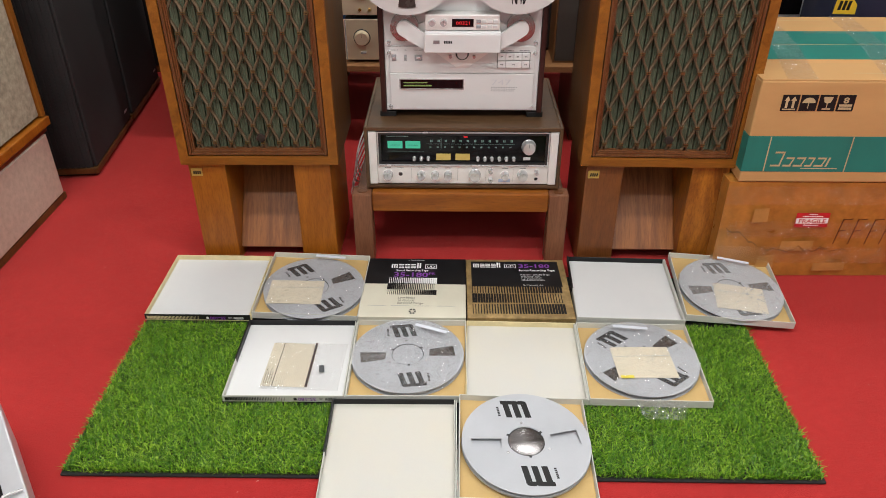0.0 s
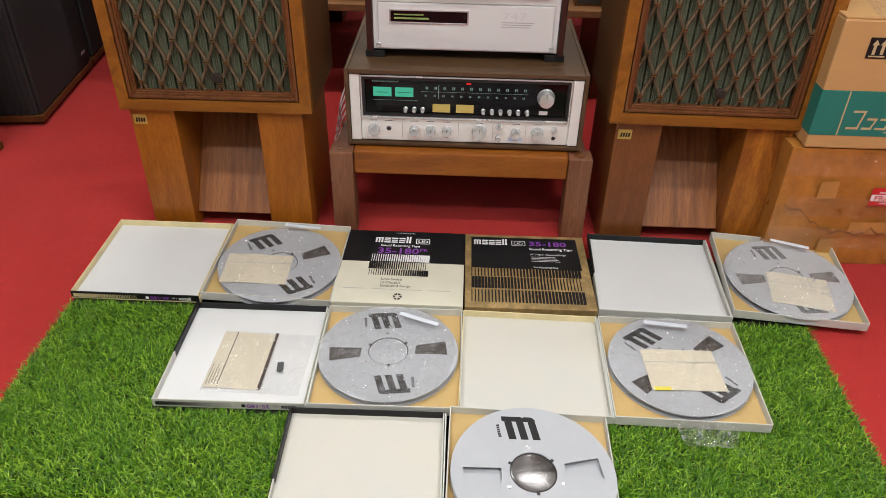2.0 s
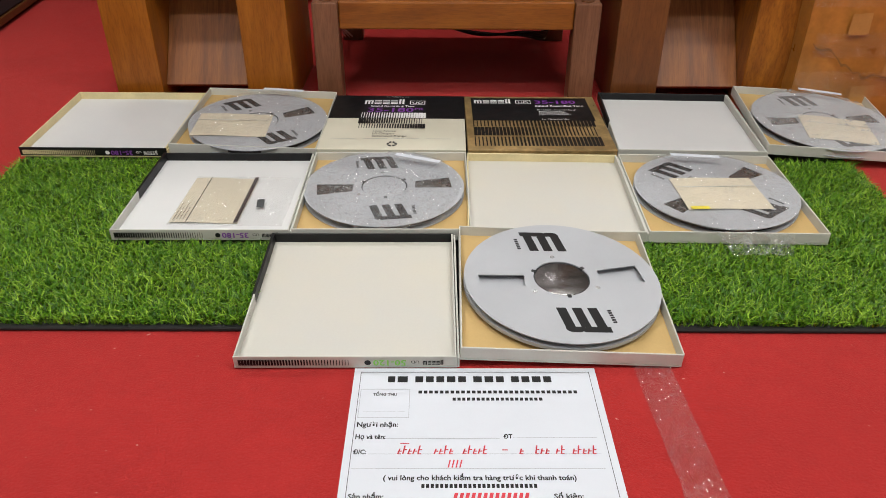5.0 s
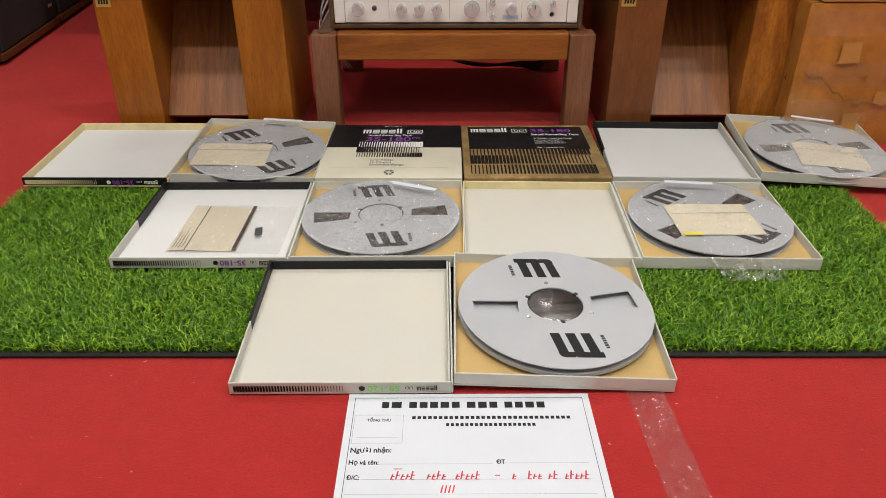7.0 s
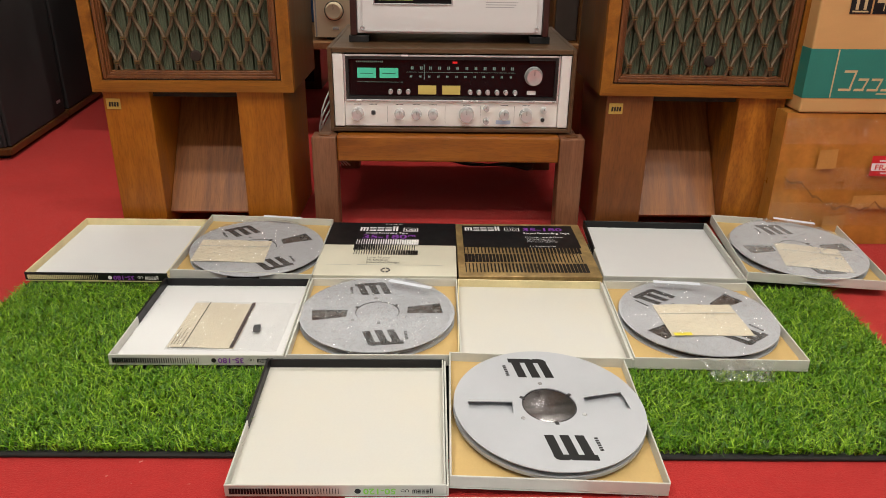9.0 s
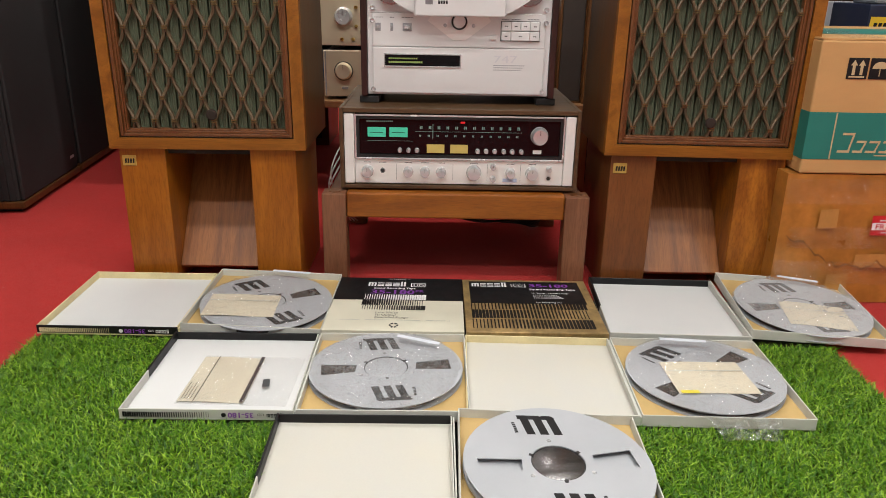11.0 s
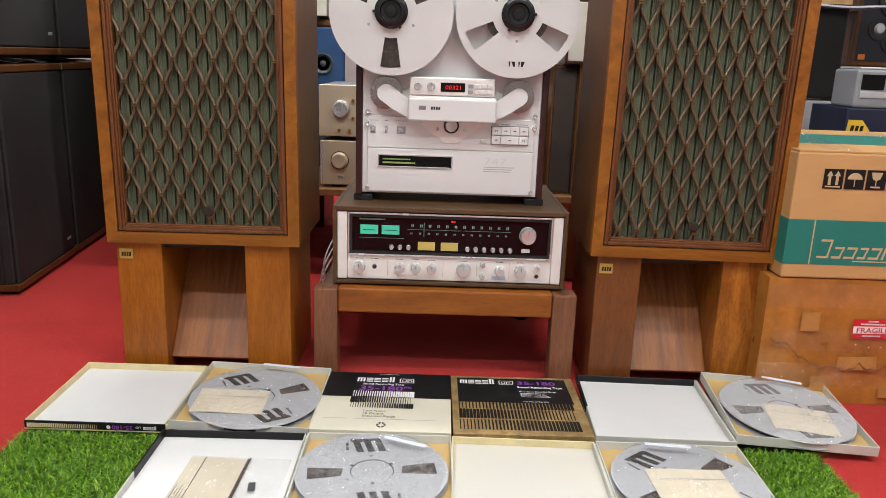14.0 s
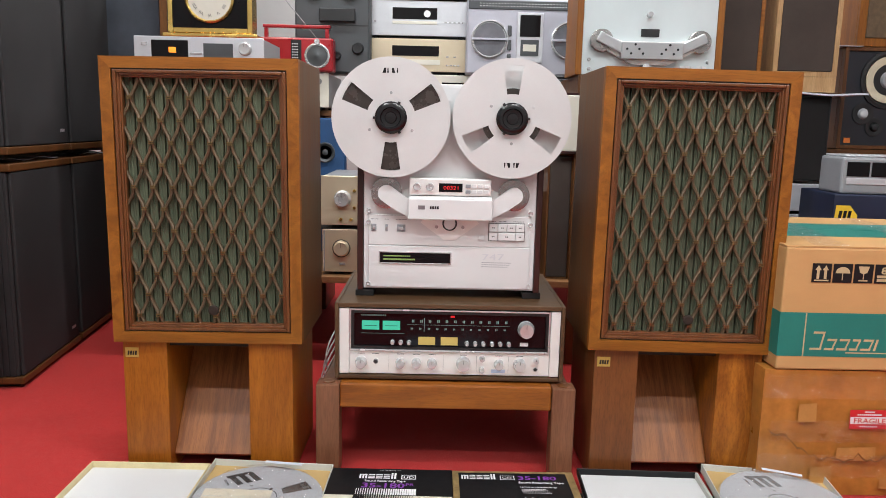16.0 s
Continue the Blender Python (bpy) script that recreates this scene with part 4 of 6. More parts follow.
def open_box(at, rz, lining, rear, dark_spine, label, code, code_mat, rx=0, edge=CARDW, tip=0, lid_tip=0, spine=True, roll=0, turn=0):
    """A two-part tape box laid open: the lid at its west, the tray at its east. Origin at the lid's south-west corner."""
    b = thing("tape_box", at, label, "tape box", "open tape boxes", rz=rz, rx=rx)
    lid = cube("lid", edge, b, 0, BOX, 0, BOX, 0, 0.002)
    lid.matrix_local = pose(0, 0, 0, lid_tip)
    H = 0.0185
    cube("lining", lining, lid, WALL, BOX - WALL, WALL, BOX - WALL, 0.0022, 0.003, 0, "smooth white paper lining")
    front = INK if dark_spine else CARDW
    walls_of(lid, 0, H, edge, (front, rear, rear if rear is not INK else CARDW, edge))
    if rear is INK:
        cube("dark_edge_strip", INK, lid, -0.0008, WALL + 0.0006, BOX * 0.45, BOX - 0.001, 0.004, H + 0.0006)
    cube("hinge", edge, b, BOX + 0.0003, BOX + 0.0027, 0.001, BOX - 0.001, 0.0, 0.015).matrix_local = pose(0, 0, 0, (tip + lid_tip) / 2)
    # upside-down spine print on the front wall
    tray_of(b, BOX + 0.003, tip, roll, turn)
    if not spine:
        return b
    T = Matrix.Translation((0, -0.0016, 0)) @ FRONT
    bm = bmesh.new()
    for i in range(38):
        w = 0.0030 * (1 - i / 40) + 0.0004
        bars(bm, 0.006 + i * 0.0036, 0.005, 1, w, 0.009, 0, T)
    if dark_spine:
        part("spine_stripes", bm, YELLOWED, lid)
    else:
        part("spine_stripes", bm, INK, lid)
    bm = logotype(bmesh.new(), 0.230, 0.006, 0.0062, T)
    part("maker_name", bm, WHITEP if dark_spine else INK, lid)
    T2 = Matrix.Translation((0.226, -0.0017, 0.0127)) @ FRONT @ Matrix.Rotation(math.pi, 4, "Z")
    writing("series_code", "UD", 0.0065, T2, WHITEP if dark_spine else INK, lid, 0.010)
    T2 = Matrix.Translation((0.210, -0.0017, 0.0135)) @ FRONT @ Matrix.Rotation(math.pi, 4, "Z")
    writing("length_code", code, 0.0125, T2, code_mat, lid, 0.040, bold=0.0003)
    part("rosette", poly(bmesh.new(), circle(0.163, 0.0095, 0.004, 12), T), INK if not dark_spine else WHITEP, lid)
    return b


def closed_box(x, y, z, gold):
    label = "closed tape box with a worn gold striped cover" if gold else "closed tape box with a black and white cover"
    b = thing("tape_box", (x, y, z), label, "tape box", "closed tape boxes", rz=0.3 if gold else -0.4)
    t = 0.0195
    w, d = 0.275, 0.270
    cube("base", CARDW, b, 0.001, w - 0.001, 0.001, d - 0.001, 0, 0.010, 0.0005)
    lid = cube("lid", GOLDFOIL if gold else CREAMP, b, 0, w, 0, d, 0.004, t, 0.001)
    z1 = t + 0.0004
    P = lambda name, bm, m, dz=0.0, lb="": setattr(part(name, bm, m, lid, lb).location, "z", z1 + dz)
    if not gold:
        P("black_band", poly(bmesh.new(), [(0.0, 0.146), (w, 0.146), (w, d), (0, d)]), INK)
        cube("black_edge", INK, lid, -0.0006, w + 0.0006, 0.146, d + 0.0006, 0.006, t - 0.001)
        P("maker_name", logotype(bmesh.new(), 0.068, 0.2215, 0.0205), WHITEP, 0.0004)
        P("series_frame", ring_flat(0.162, 0.194, 0.220, 0.241, 0.0020), WHITEP, 0.0004)
        writing("series_code", "UD", 0.015, Matrix.Translation((0.1665, 0.2245, z1 + 0.0004)), WHITEP, lid, 0.023, bold=0.0003)
        writing("caption", "Sound Recording Tape", 0.0118, Matrix.Translation((0.082, 0.2065, z1 + 0.0004)), WHITEP, lid, 0.090, bold=0.0002)
        writing("length_code", "35-180", 0.030, Matrix.Translation((0.076, 0.1795, z1 + 0.0004)), PURPLE, lid, 0.094, bold=0.0006)
        writing("length_suffix", "PR", 0.0165, Matrix.Translation((0.1725, 0.1895, z1 + 0.0004)), PURPLE, lid, 0.018, bold=0.0002)
        writing("upper_caption", "For Professional Use", 0.006, Matrix.Translation((0.112, 0.260, z1 + 0.0004)), WHITEP, lid, 0.046)
        for k, (ya, rev) in enumerate(((0.148, 0), (0.119, 1), (0.096, 0))):
            up = bmesh.new()
            for i in range(26):
                f = i / 25
                wd = 0.0052 * (0.25 + 0.7 * (f if k != 1 else 1 - f))
                bars(up, 0.064 + i * 0.0050 + (0.003 if k != 1 else 0), ya, 1, wd, (0.027, 0.0265, 0.022)[k], 0)
            P("stripe_block", up, WHITEP if k == 0 else INK, 0.0004)
        for i, tx in enumerate(("Low Noise", "Hi Output", "Extended Range")):
            writing("claim", tx, 0.0125, Matrix.Translation((0.096, 0.079 - i * 0.0115, z1)), INK, lid, (0.045, 0.042, 0.066)[i])
        fine = bmesh.new()
        for i in range(4):
            bars(fine, 0.020 + i * 0.060, 0.047, 12, 0.0030, 0.0016, 0.0010)
        P("fine_print", fine, GREYPL)
        ros = bmesh.new()
        for k in range(6):
            a = k * math.pi / 3
            poly(ros, [(0.137 + 0.010 * math.cos(a + q) * s, 0.024 + 0.012 * math.sin(a + q) * s) for q, s in ((-0.3, 0.45), (-0.38, 1), (0.38, 1), (0.3, 0.45))])
        P("rosette", ros, INK)
    else:
        P("black_panel", poly(bmesh.new(), [(0.014, 0.138), (w - 0.016, 0.137), (w - 0.018, d - 0.011), (0.014, d - 0.011)]), INK)
        P("maker_name", logotype(bmesh.new(), 0.020, 0.2285, 0.0190), WHITEP, 0.0004)
        P("series_frame", ring_flat(0.107, 0.139, 0.227, 0.246, 0.0015), WHITEP, 0.0004)
        writing("series_code", "UD", 0.014, Matrix.Translation((0.1115, 0.231, z1 + 0.0004)), WHITEP, lid, 0.021)
        writing("length_code", "35-180", 0.025, Matrix.Translation((0.146, 0.228, z1 + 0.0004)), PURPLE, lid, 0.086, bold=0.0006)
        writing("caption", "Sound Recording Tape", 0.0125, Matrix.Translation((0.146, 0.211, z1 + 0.0004)), WHITEP, lid, 0.100, bold=0.0002)
        writing("claim", "Hi Output - Extended Range", 0.0085, Matrix.Translation((0.148, 0.191, z1 + 0.0004)), WHITEP, lid, 0.080)
        fine = bmesh.new()
        for k in range(4):
            bars(fine, 0.150, 0.183 - k * 0.0055, 14 + (k * 5) % 4, 0.0028, 0.0018, 0.0010)
        P("fine_print", fine, WHITEP, 0.0004)
        writing("caption", "For Mastering Use", 0.009, Matrix.Translation((0.152, 0.1415, z1 + 0.0004)), WHITEP, lid, 0.054)
        n = 34
        for k, (ya, hh) in enumerate(((0.108, 0.0295), (0.065, 0.041), (0.018, 0.042))):
            up = bmesh.new()
            for i in range(n):
                f = i / (n - 1)
                wd = 0.0070 * ((0.95 - 0.65 * f) if k == 1 else (0.30 + 0.62 * f))
                bars(up, 0.014 + i * 0.0071, ya, 1, wd, hh, 0)
            P("stripe_block", up, INK)
    return b


def ring_flat(x0, x1, y0, y1, w):
    bm = bmesh.new()
    for a, b, c, d in ((x0, x1, y0, y0 + w), (x0, x1, y1 - w, y1), (x0, x0 + w, y0 + w, y1 - w), (x1 - w, x1, y0 + w, y1 - w)):
        poly(bm, [(a, c), (b, c), (b, d), (a, d)])
    return bm


REST = 0.0150
closed_box(-0.277, 0.014, REST, False)
closed_box(0.002, 0.012, REST, True)
open_box((-0.826, 0.019, REST), -0.4, LIDW, YELLOWED, True, "open tape box with yellowed edges and a black spine", "35-180", PURPLE, edge=YELLOWED, tip=1.5, lid_tip=1.0, roll=1.3, turn=-1.0)
open_box((0.280, 0.022, REST), -2.0, LIDW, INK, False, "open white tape box with a black rear flap", "35-180", PURPLE, tip=2.8, lid_tip=1.6, spine=False, roll=2.0, turn=-2.0)
open_box((-0.549, -0.273, REST), 0.3, LIDW, INK, False, "open white tape box with a striped spine", "35-180", PURPLE)
open_box((-0.007, -0.268, REST), -1.3, LIDC, YELLOWED, False, "open cream-lined tape box with a yellowed rear flap", "35-180", PURPLE, spine=False)
open_box((-0.299, -0.548, 0.003), 0.4, LIDC, INK, False, "open tape box with stained cream lining and green numbering", "50-120", GREENP, rx=2.0, roll=1.8, turn=-1.0)

def laid(ob, origin, rz, rx=0, tip=0, roll=0, turn=0):
    """Lays a thing, built level with the box's corner as origin, into the leaning tray of that box."""
    ob.matrix_world = pose(*origin, rx, 0, rz) @ tray_lean(2 * BOX + 0.003, tip, roll, turn) @ ob.matrix_world
    return ob


IN_A = ((-0.826, 0.019, REST), -0.4, 0, 1.5, 1.3, -1.0)
IN_B = ((0.280, 0.022, REST), -2.0, 0, 2.8, 2.0, -2.0)
IN_C = ((-0.549, -0.273, REST), 0.3)
IN_D = ((-0.007, -0.268, REST), -1.3)
IN_E = ((-0.299, -0.548, 0.003), 0.4, 2.0, 0, 1.8, -1.0)
MID, RZ = BOX * 1.5 + 0.003, 0.0045
laid(flange_reel((MID + 0.004, 0.118, RZ), math.radians(33), "full aluminium tape reel wrapped in polythene"), *IN_A)
laid(flange_reel((MID - 0.004, 0.143, RZ), math.radians(8), "full aluminium tape reel under crinkled polythene"), *IN_C)
laid(flange_reel((MID + 0.004, 0.145, RZ), math.radians(40), "full aluminium tape reel wrapped in polythene"), *IN_D)
laid(flange_reel((MID + 0.004, 0.128, RZ), math.radians(12), "full aluminium tape reel in hazy polythene"), *IN_B)
laid(flange_reel((MID + 0.003, 0.142, 0.0105), math.radians(10), "empty aluminium tape reel with a steel hub", False), *IN_E)


def crumple(x, y, seed):
    """The height of a crumpled sheet: sharp ridges that run several ways."""
    rnd = random.Random(seed)
    h = 0.0
    for k in range(7):
        a, wl = rnd.uniform(0, math.pi), rnd.choice((0.012, 0.018, 0.026, 0.04))
        u = (x * math.cos(a) + y * math.sin(a)) / wl + 1.4 * noise.noise((x * 22 + k, y * 22, seed))
        m = max(0.0, 0.35 + noise.noise((x * 15 + 9 * k, y * 15, seed + 3)))
        h += abs((u % 1.0) - 0.5) * wl * 0.20 * m
    return 0.0115 * math.tanh(h / 0.0115)


def bag(x, y, z, r, seed, film, label, sx=1.0, tail=None):
    """A limp clear bag draped over a reel."""
    rnd = random.Random(seed)
    bm = bmesh.new()
    ringn, seg = 44, 190
    grid = []
    for i in range(ringn + 1):
        row = []
        for k in range(seg):
            a = 2 * math.pi * k / seg
            rr = r * (i / ringn) if i else 0.0005
            rr *= 1 + (0.02 * math.sin(3 * a + seed) + 0.012 * math.sin(7 * a)) * (i / ringn)
            xx, yy = rr * math.cos(a), rr * math.sin(a)
            h = crumple(xx, yy, seed)
            drop = 0.008 * max(0, (i / ringn - 0.93) / 0.07)
            row.append(bm.verts.new((xx * sx, yy, 0.0006 + h - drop)))
        grid.append(row)
    for a, b in zip(grid, grid[1:]):
        for k in range(seg):
            bm.faces.new((a[k], a[(k + 1) % seg], b[(k + 1) % seg], b[k]))
    b = thing("polythene_bag", (x, y, z), label, "plastic bag", "polythene bags")
    part("film", bm, film, b)
    lx, ly, la = tail
    tag = part("paper_label", box(bmesh.new(), -0.042, 0.042, -0.005, 0.005, 0, 0.0006), PAPER, b, "narrow white paper label")
    tag.matrix_local = pose(lx - x, ly - y, 0.0115, 0, 0, la)
    return b


BZ = RZ + 0.0142
laid(bag(MID + 0.004, 0.122, BZ + 0.003, 0.134, 3, FILM, "clear polythene bag over a reel", tail=(MID + 0.030, 0.240, -4)), *IN_A)
laid(bag(MID - 0.004, 0.143, BZ, 0.137, 5, FILM_CRISP, "crinkled clear polythene bag over a reel", tail=(MID + 0.050, 0.226, -22)), *IN_C)
laid(bag(MID + 0.004, 0.145, BZ + 0.003, 0.135, 8, FILM, "clear polythene bag over a reel", tail=(MID - 0.008, 0.240, -5)), *IN_D)
laid(bag(MID + 0.004, 0.130, BZ + 0.003, 0.134, 11, clear_film("hazy_polythene", 0.07, 0.16, 9, 0.2), "hazy polythene bag over a reel", tail=(MID + 0.030, 0.236, -12)), *IN_B)


def bag_tail():
    bm = bmesh.new()
    rows = []
    for j in range(19):
        row = []
        for i in range(43):
            u, v = i / 42, j / 18
            x = (u - 0.5) * (0.12 - 0.035 * v)
            y = -v * 0.050
            z = 0.006 - 0.008 * v * v + crumple(x, y, 21)
            row.append(bm.verts.new((x, y, z)))
        rows.append(row)
    for a, b in zip(rows, rows[1:]):
        for i in range(42):
            bm.faces.new((a[i], a[i + 1], b[i + 1], b[i]))
    single("bag_end", bm, FILM_CRISP, "loose crumpled polythene bag end over the box edge", "plastic bag", "", "", (0.425, -0.278, REST + 0.011), -3)


bag_tail()


def note_card(at, rz, w, h, label, band=True, tab=None, lines=0, dark=0, strip=0):
    c = thing("note_card", at, label, "note card", "cream note cards", rz=rz)
    bm = bmesh.new()
    rows = []
    for j in (0, 1):
        rows.append([bm.verts.new((w * i / 6 - w / 2, h * (j - 0.5), 0.0010 + 0.0010 * math.sin(i * 0.9))) for i in range(7)])
    for i in range(6):
        bm.faces.new((rows[0][i], rows[0][i + 1], rows[1][i + 1], rows[1][i]))
    ex = bmesh.ops.extrude_face_region(bm, geom=bm.faces[:])
    for v in [g for g in ex["geom"] if isinstance(g, bmesh.types.BMVert)]:
        v.co.z += 0.0006
    bmesh.ops.recalc_face_normals(bm, faces=bm.faces)
    part("sheet", bm, NOTE, c)
    if band:
        cube("fold", CARDW, c, -w / 2 + 0.002, w / 2 - 0.002, h * 0.18, h * 0.20, 0.0028, 0.0031)
    if tab:
        cube("yellow_tab", TABYELLOW, c, -w / 2 + 0.004, -w / 2 + 0.034, -h / 2 - 0.001, -h / 2 + 0.008, 0.0029, 0.0034, 0, "yellow sticky tab")
    if lines:
        bm = bmesh.new()
        for k in range(lines):
            bars(bm, -w / 2 + 0.030 + k * (w - 0.045) / lines, -h / 2 + 0.004, 1, 0.0004, h - 0.008, 0)
        part("ruled_lines", bm, RULE, c).location.z = 0.0031
        cube("rule", INK, c, -w / 2 + 0.026, -w / 2 + 0.0275, -h / 2, h / 2, 0.0030, 0.0033)
        cube("dark_edge", ROSEWOOD, c, w / 2 - 0.006, w / 2, -h / 2 - 0.001, h / 2 + 0.001, 0.0030, 0.0036)
        bm = bmesh.new()
        for k in range(4):
            T = Matrix.Translation((-w / 2 + 0.021 - k * 0.005, -h / 2 + 0.008, 0.0031)) @ Matrix.Rotation(math.pi / 2, 4, "Z")
            bars(bm, 0, 0, 9 + 3 * (k % 2), 0.0032, 0.0014, 0.0012, T)
        part("small_print", bm, INK, c)
    return c


CZ = BZ
laid(note_card((MID - 0.040, 0.090, CZ), 3, 0.142, 0.100, "cream note card lying on a wrapped reel"), *IN_A)
laid(note_card((MID + 0.006, 0.126, CZ), 3.5, 0.138, 0.108, "cream note card with a yellow tab on a wrapped reel", tab=True), *IN_D)
laid(note_card((MID + 0.018, 0.085, CZ), -5, 0.128, 0.104, "cream note card on a hazy wrapped reel"), *IN_B)
note_card((-0.420, -0.153, REST + 0.0036), -1.0, 0.108, 0.152, "ruled cream note card in a clear sleeve", False, lines=14)
bm = bmesh.new()
box(bm, -0.095, 0.085, -0.082, 0.082, 0, 0.0006)
single("plastic_sleeve", bm, FILM_SOFT, "clear plastic sleeve lying in an open lid", "plastic sleeve", at=(-0.378, -0.160, REST + 0.0076), rz=-1.5)
bm = box(bmesh.new(), -0.006, 0.006, -0.012, 0.012, 0, 0.0012, 0.0004, 1)
single("grey_clip", bm, DARKPL, "small dark grey clip on the white lining", "clip", at=(-0.342, -0.172, REST + 0.0084), rz=8)


# ---- delivery form on the carpet ----
def form():
    f = thing("delivery_form", (-0.005, -0.649, 0.0008), "printed white delivery form with red handwriting on the carpet", "paper form", rz=0.3)
    w, h = 0.293, 0.206
    cube("sheet", PAPER, f, -w / 2, w / 2, -h / 2, h / 2, 0, 0.0006)
    Z = 0.0009
    fr = ring_flat(-w / 2 + 0.008, w / 2 - 0.008, -h / 2 + 0.004, h / 2 - 0.007, 0.0007)
    part("border", fr, DARKPL, f).location.z = Z
    bm = bmesh.new()
    x = -0.105
    for wd in (0.010, 0.014, 0.004, 0.011, 0.011, 0.011, 0.012, 0.011, 0.004, 0.012, 0.012, 0.011, 0.004, 0.011, 0.011, 0.012, 0.011):
        if wd > 0.007:
            bars(bm, x, 0.078, 1, wd * 0.86, 0.0105, 0)
        x += wd + 0.0016
    part("heading", bm, INK, f).location.z = Z
    part("address_bars", bars(bmesh.new(), -0.068, 0.0588, 30, 0.0042, 0.0050, 0.0021), INK, f).location.z = Z
    part("phone_bars", bars(bmesh.new(), -0.028, 0.0470, 19, 0.0037, 0.0050, 0.0019), INK, f).location.z = Z
    part("total_frame", ring_flat(-0.136, -0.078, 0.020, 0.066, 0.0004), GREYPL, f).location.z = Z
    part("total_line", bars(bmesh.new(), -0.131, 0.029, 1, 0.048, 0.0003, 0), GREYPL, f).location.z = Z

    def w_(tx, size, x, y, width):
        writing("caption", tx, size, Matrix.Translation((x, y, Z)), INK, f, width, bold=size * 0.025)

    w_("TỔNG THU", 0.0065, -0.121, 0.0550, 0.028)
    w_("Người nhận:", 0.0102, -0.136, 0.0060, 0.046)
    w_("Họ và tên:", 0.0095, -0.136, -0.0120, 0.033)
    w_("ĐT", 0.0090, 0.027, -0.0115, 0.010)
    w_("Đ/C:", 0.0090, -0.136, -0.0335, 0.014)
    w_("( vui lòng cho khách kiểm tra hàng trước khi thanh toán)", 0.0095, -0.102, -0.0685, 0.200)
    for nm, xa, ya, ln in (("fill_line", -0.103, -0.0115, 0.126), ("fill_line", 0.037, -0.0105, 0.092), ("fill_line", -0.120, -0.0335, 0.250), ("fill_line", -0.136, -0.0535, 0.267)):
        part(nm, bars(bmesh.new(), xa, ya, 1, ln, 0.0004, 0), GREYPL, f).location.z = Z
    bm = bmesh.new()
    for x0, n in ((-0.089, 5), (-0.050, 4), (-0.019, 5), (0.042, 1), (0.059, 3), (0.081, 2), (0.099, 5)):
        for i in range(n):
            hh = 0.0120 if (i * 7 + n) % 3 == 0 else 0.0075
            bars(bm, x0 + i * 0.0054, -0.0335, 1, 0.0016, hh, 0, slant=0.0022)
            bars(bm, x0 + i * 0.0054 + 0.0016, -0.0335 + hh * 0.45, 1, 0.0034, 0.0014, 0, slant=0.0006)
            if (i + n) % 2:
                bars(bm, x0 + i * 0.0054 + 0.0012, -0.0338, 1, 0.0030, 0.0013, 0, slant=0.0004)
    bars(bm, -0.086, -0.0190, 1, 0.010, 0.0011, 0)
    bars(bm, 0.024, -0.0285, 1, 0.006, 0.0013, 0)
    bars(bm, -0.035, -0.0520, 4, 0.0015, 0.0105, 0.0026, slant=0.0022)
    part("red_handwriting_bars", bm, REDINK, f).location.z = Z
    bm = bars(bmesh.new(), -0.062, -0.0785, 25, 0.0032, 0.0052, 0.0016)
    part("slogan_bars", bm, INK, f).location.z = Z
    bm = bmesh.new()
    w_("Sản phẩm:", 0.0090, -0.136, -0.0920, 0.036)
    w_("Số kiện:", 0.0090, 0.072, -0.0920, 0.030)
    bars(bm, -0.030, -0.0930, 13, 0.0036, 0.0085, 0.0024, slant=0.002)
    part("red_note_bars", bm, REDINK, f).location.z = Z


form()
bm = bmesh.new()
rows = []
for i in range(2):
    rows.append([bm.verts.new(((i - 0.5) * 0.046 + 0.002 * noise.noise((j * 0.7, i, 1)), -0.022 * j, 0.0012 + 0.0009 * noise.noise((i * 3, j * 0.9, 4)))) for j in range(16)])
for j in range(15):
    bm.faces.new((rows[0][j], rows[0][j + 1], rows[1][j + 1], rows[1][j]))
single("packing_tape", bm, STRIP, "strip of clear packing tape stuck on the carpet", "packing tape", at=(0.212, -0.540, 0.0012), rz=3, smooth=True)


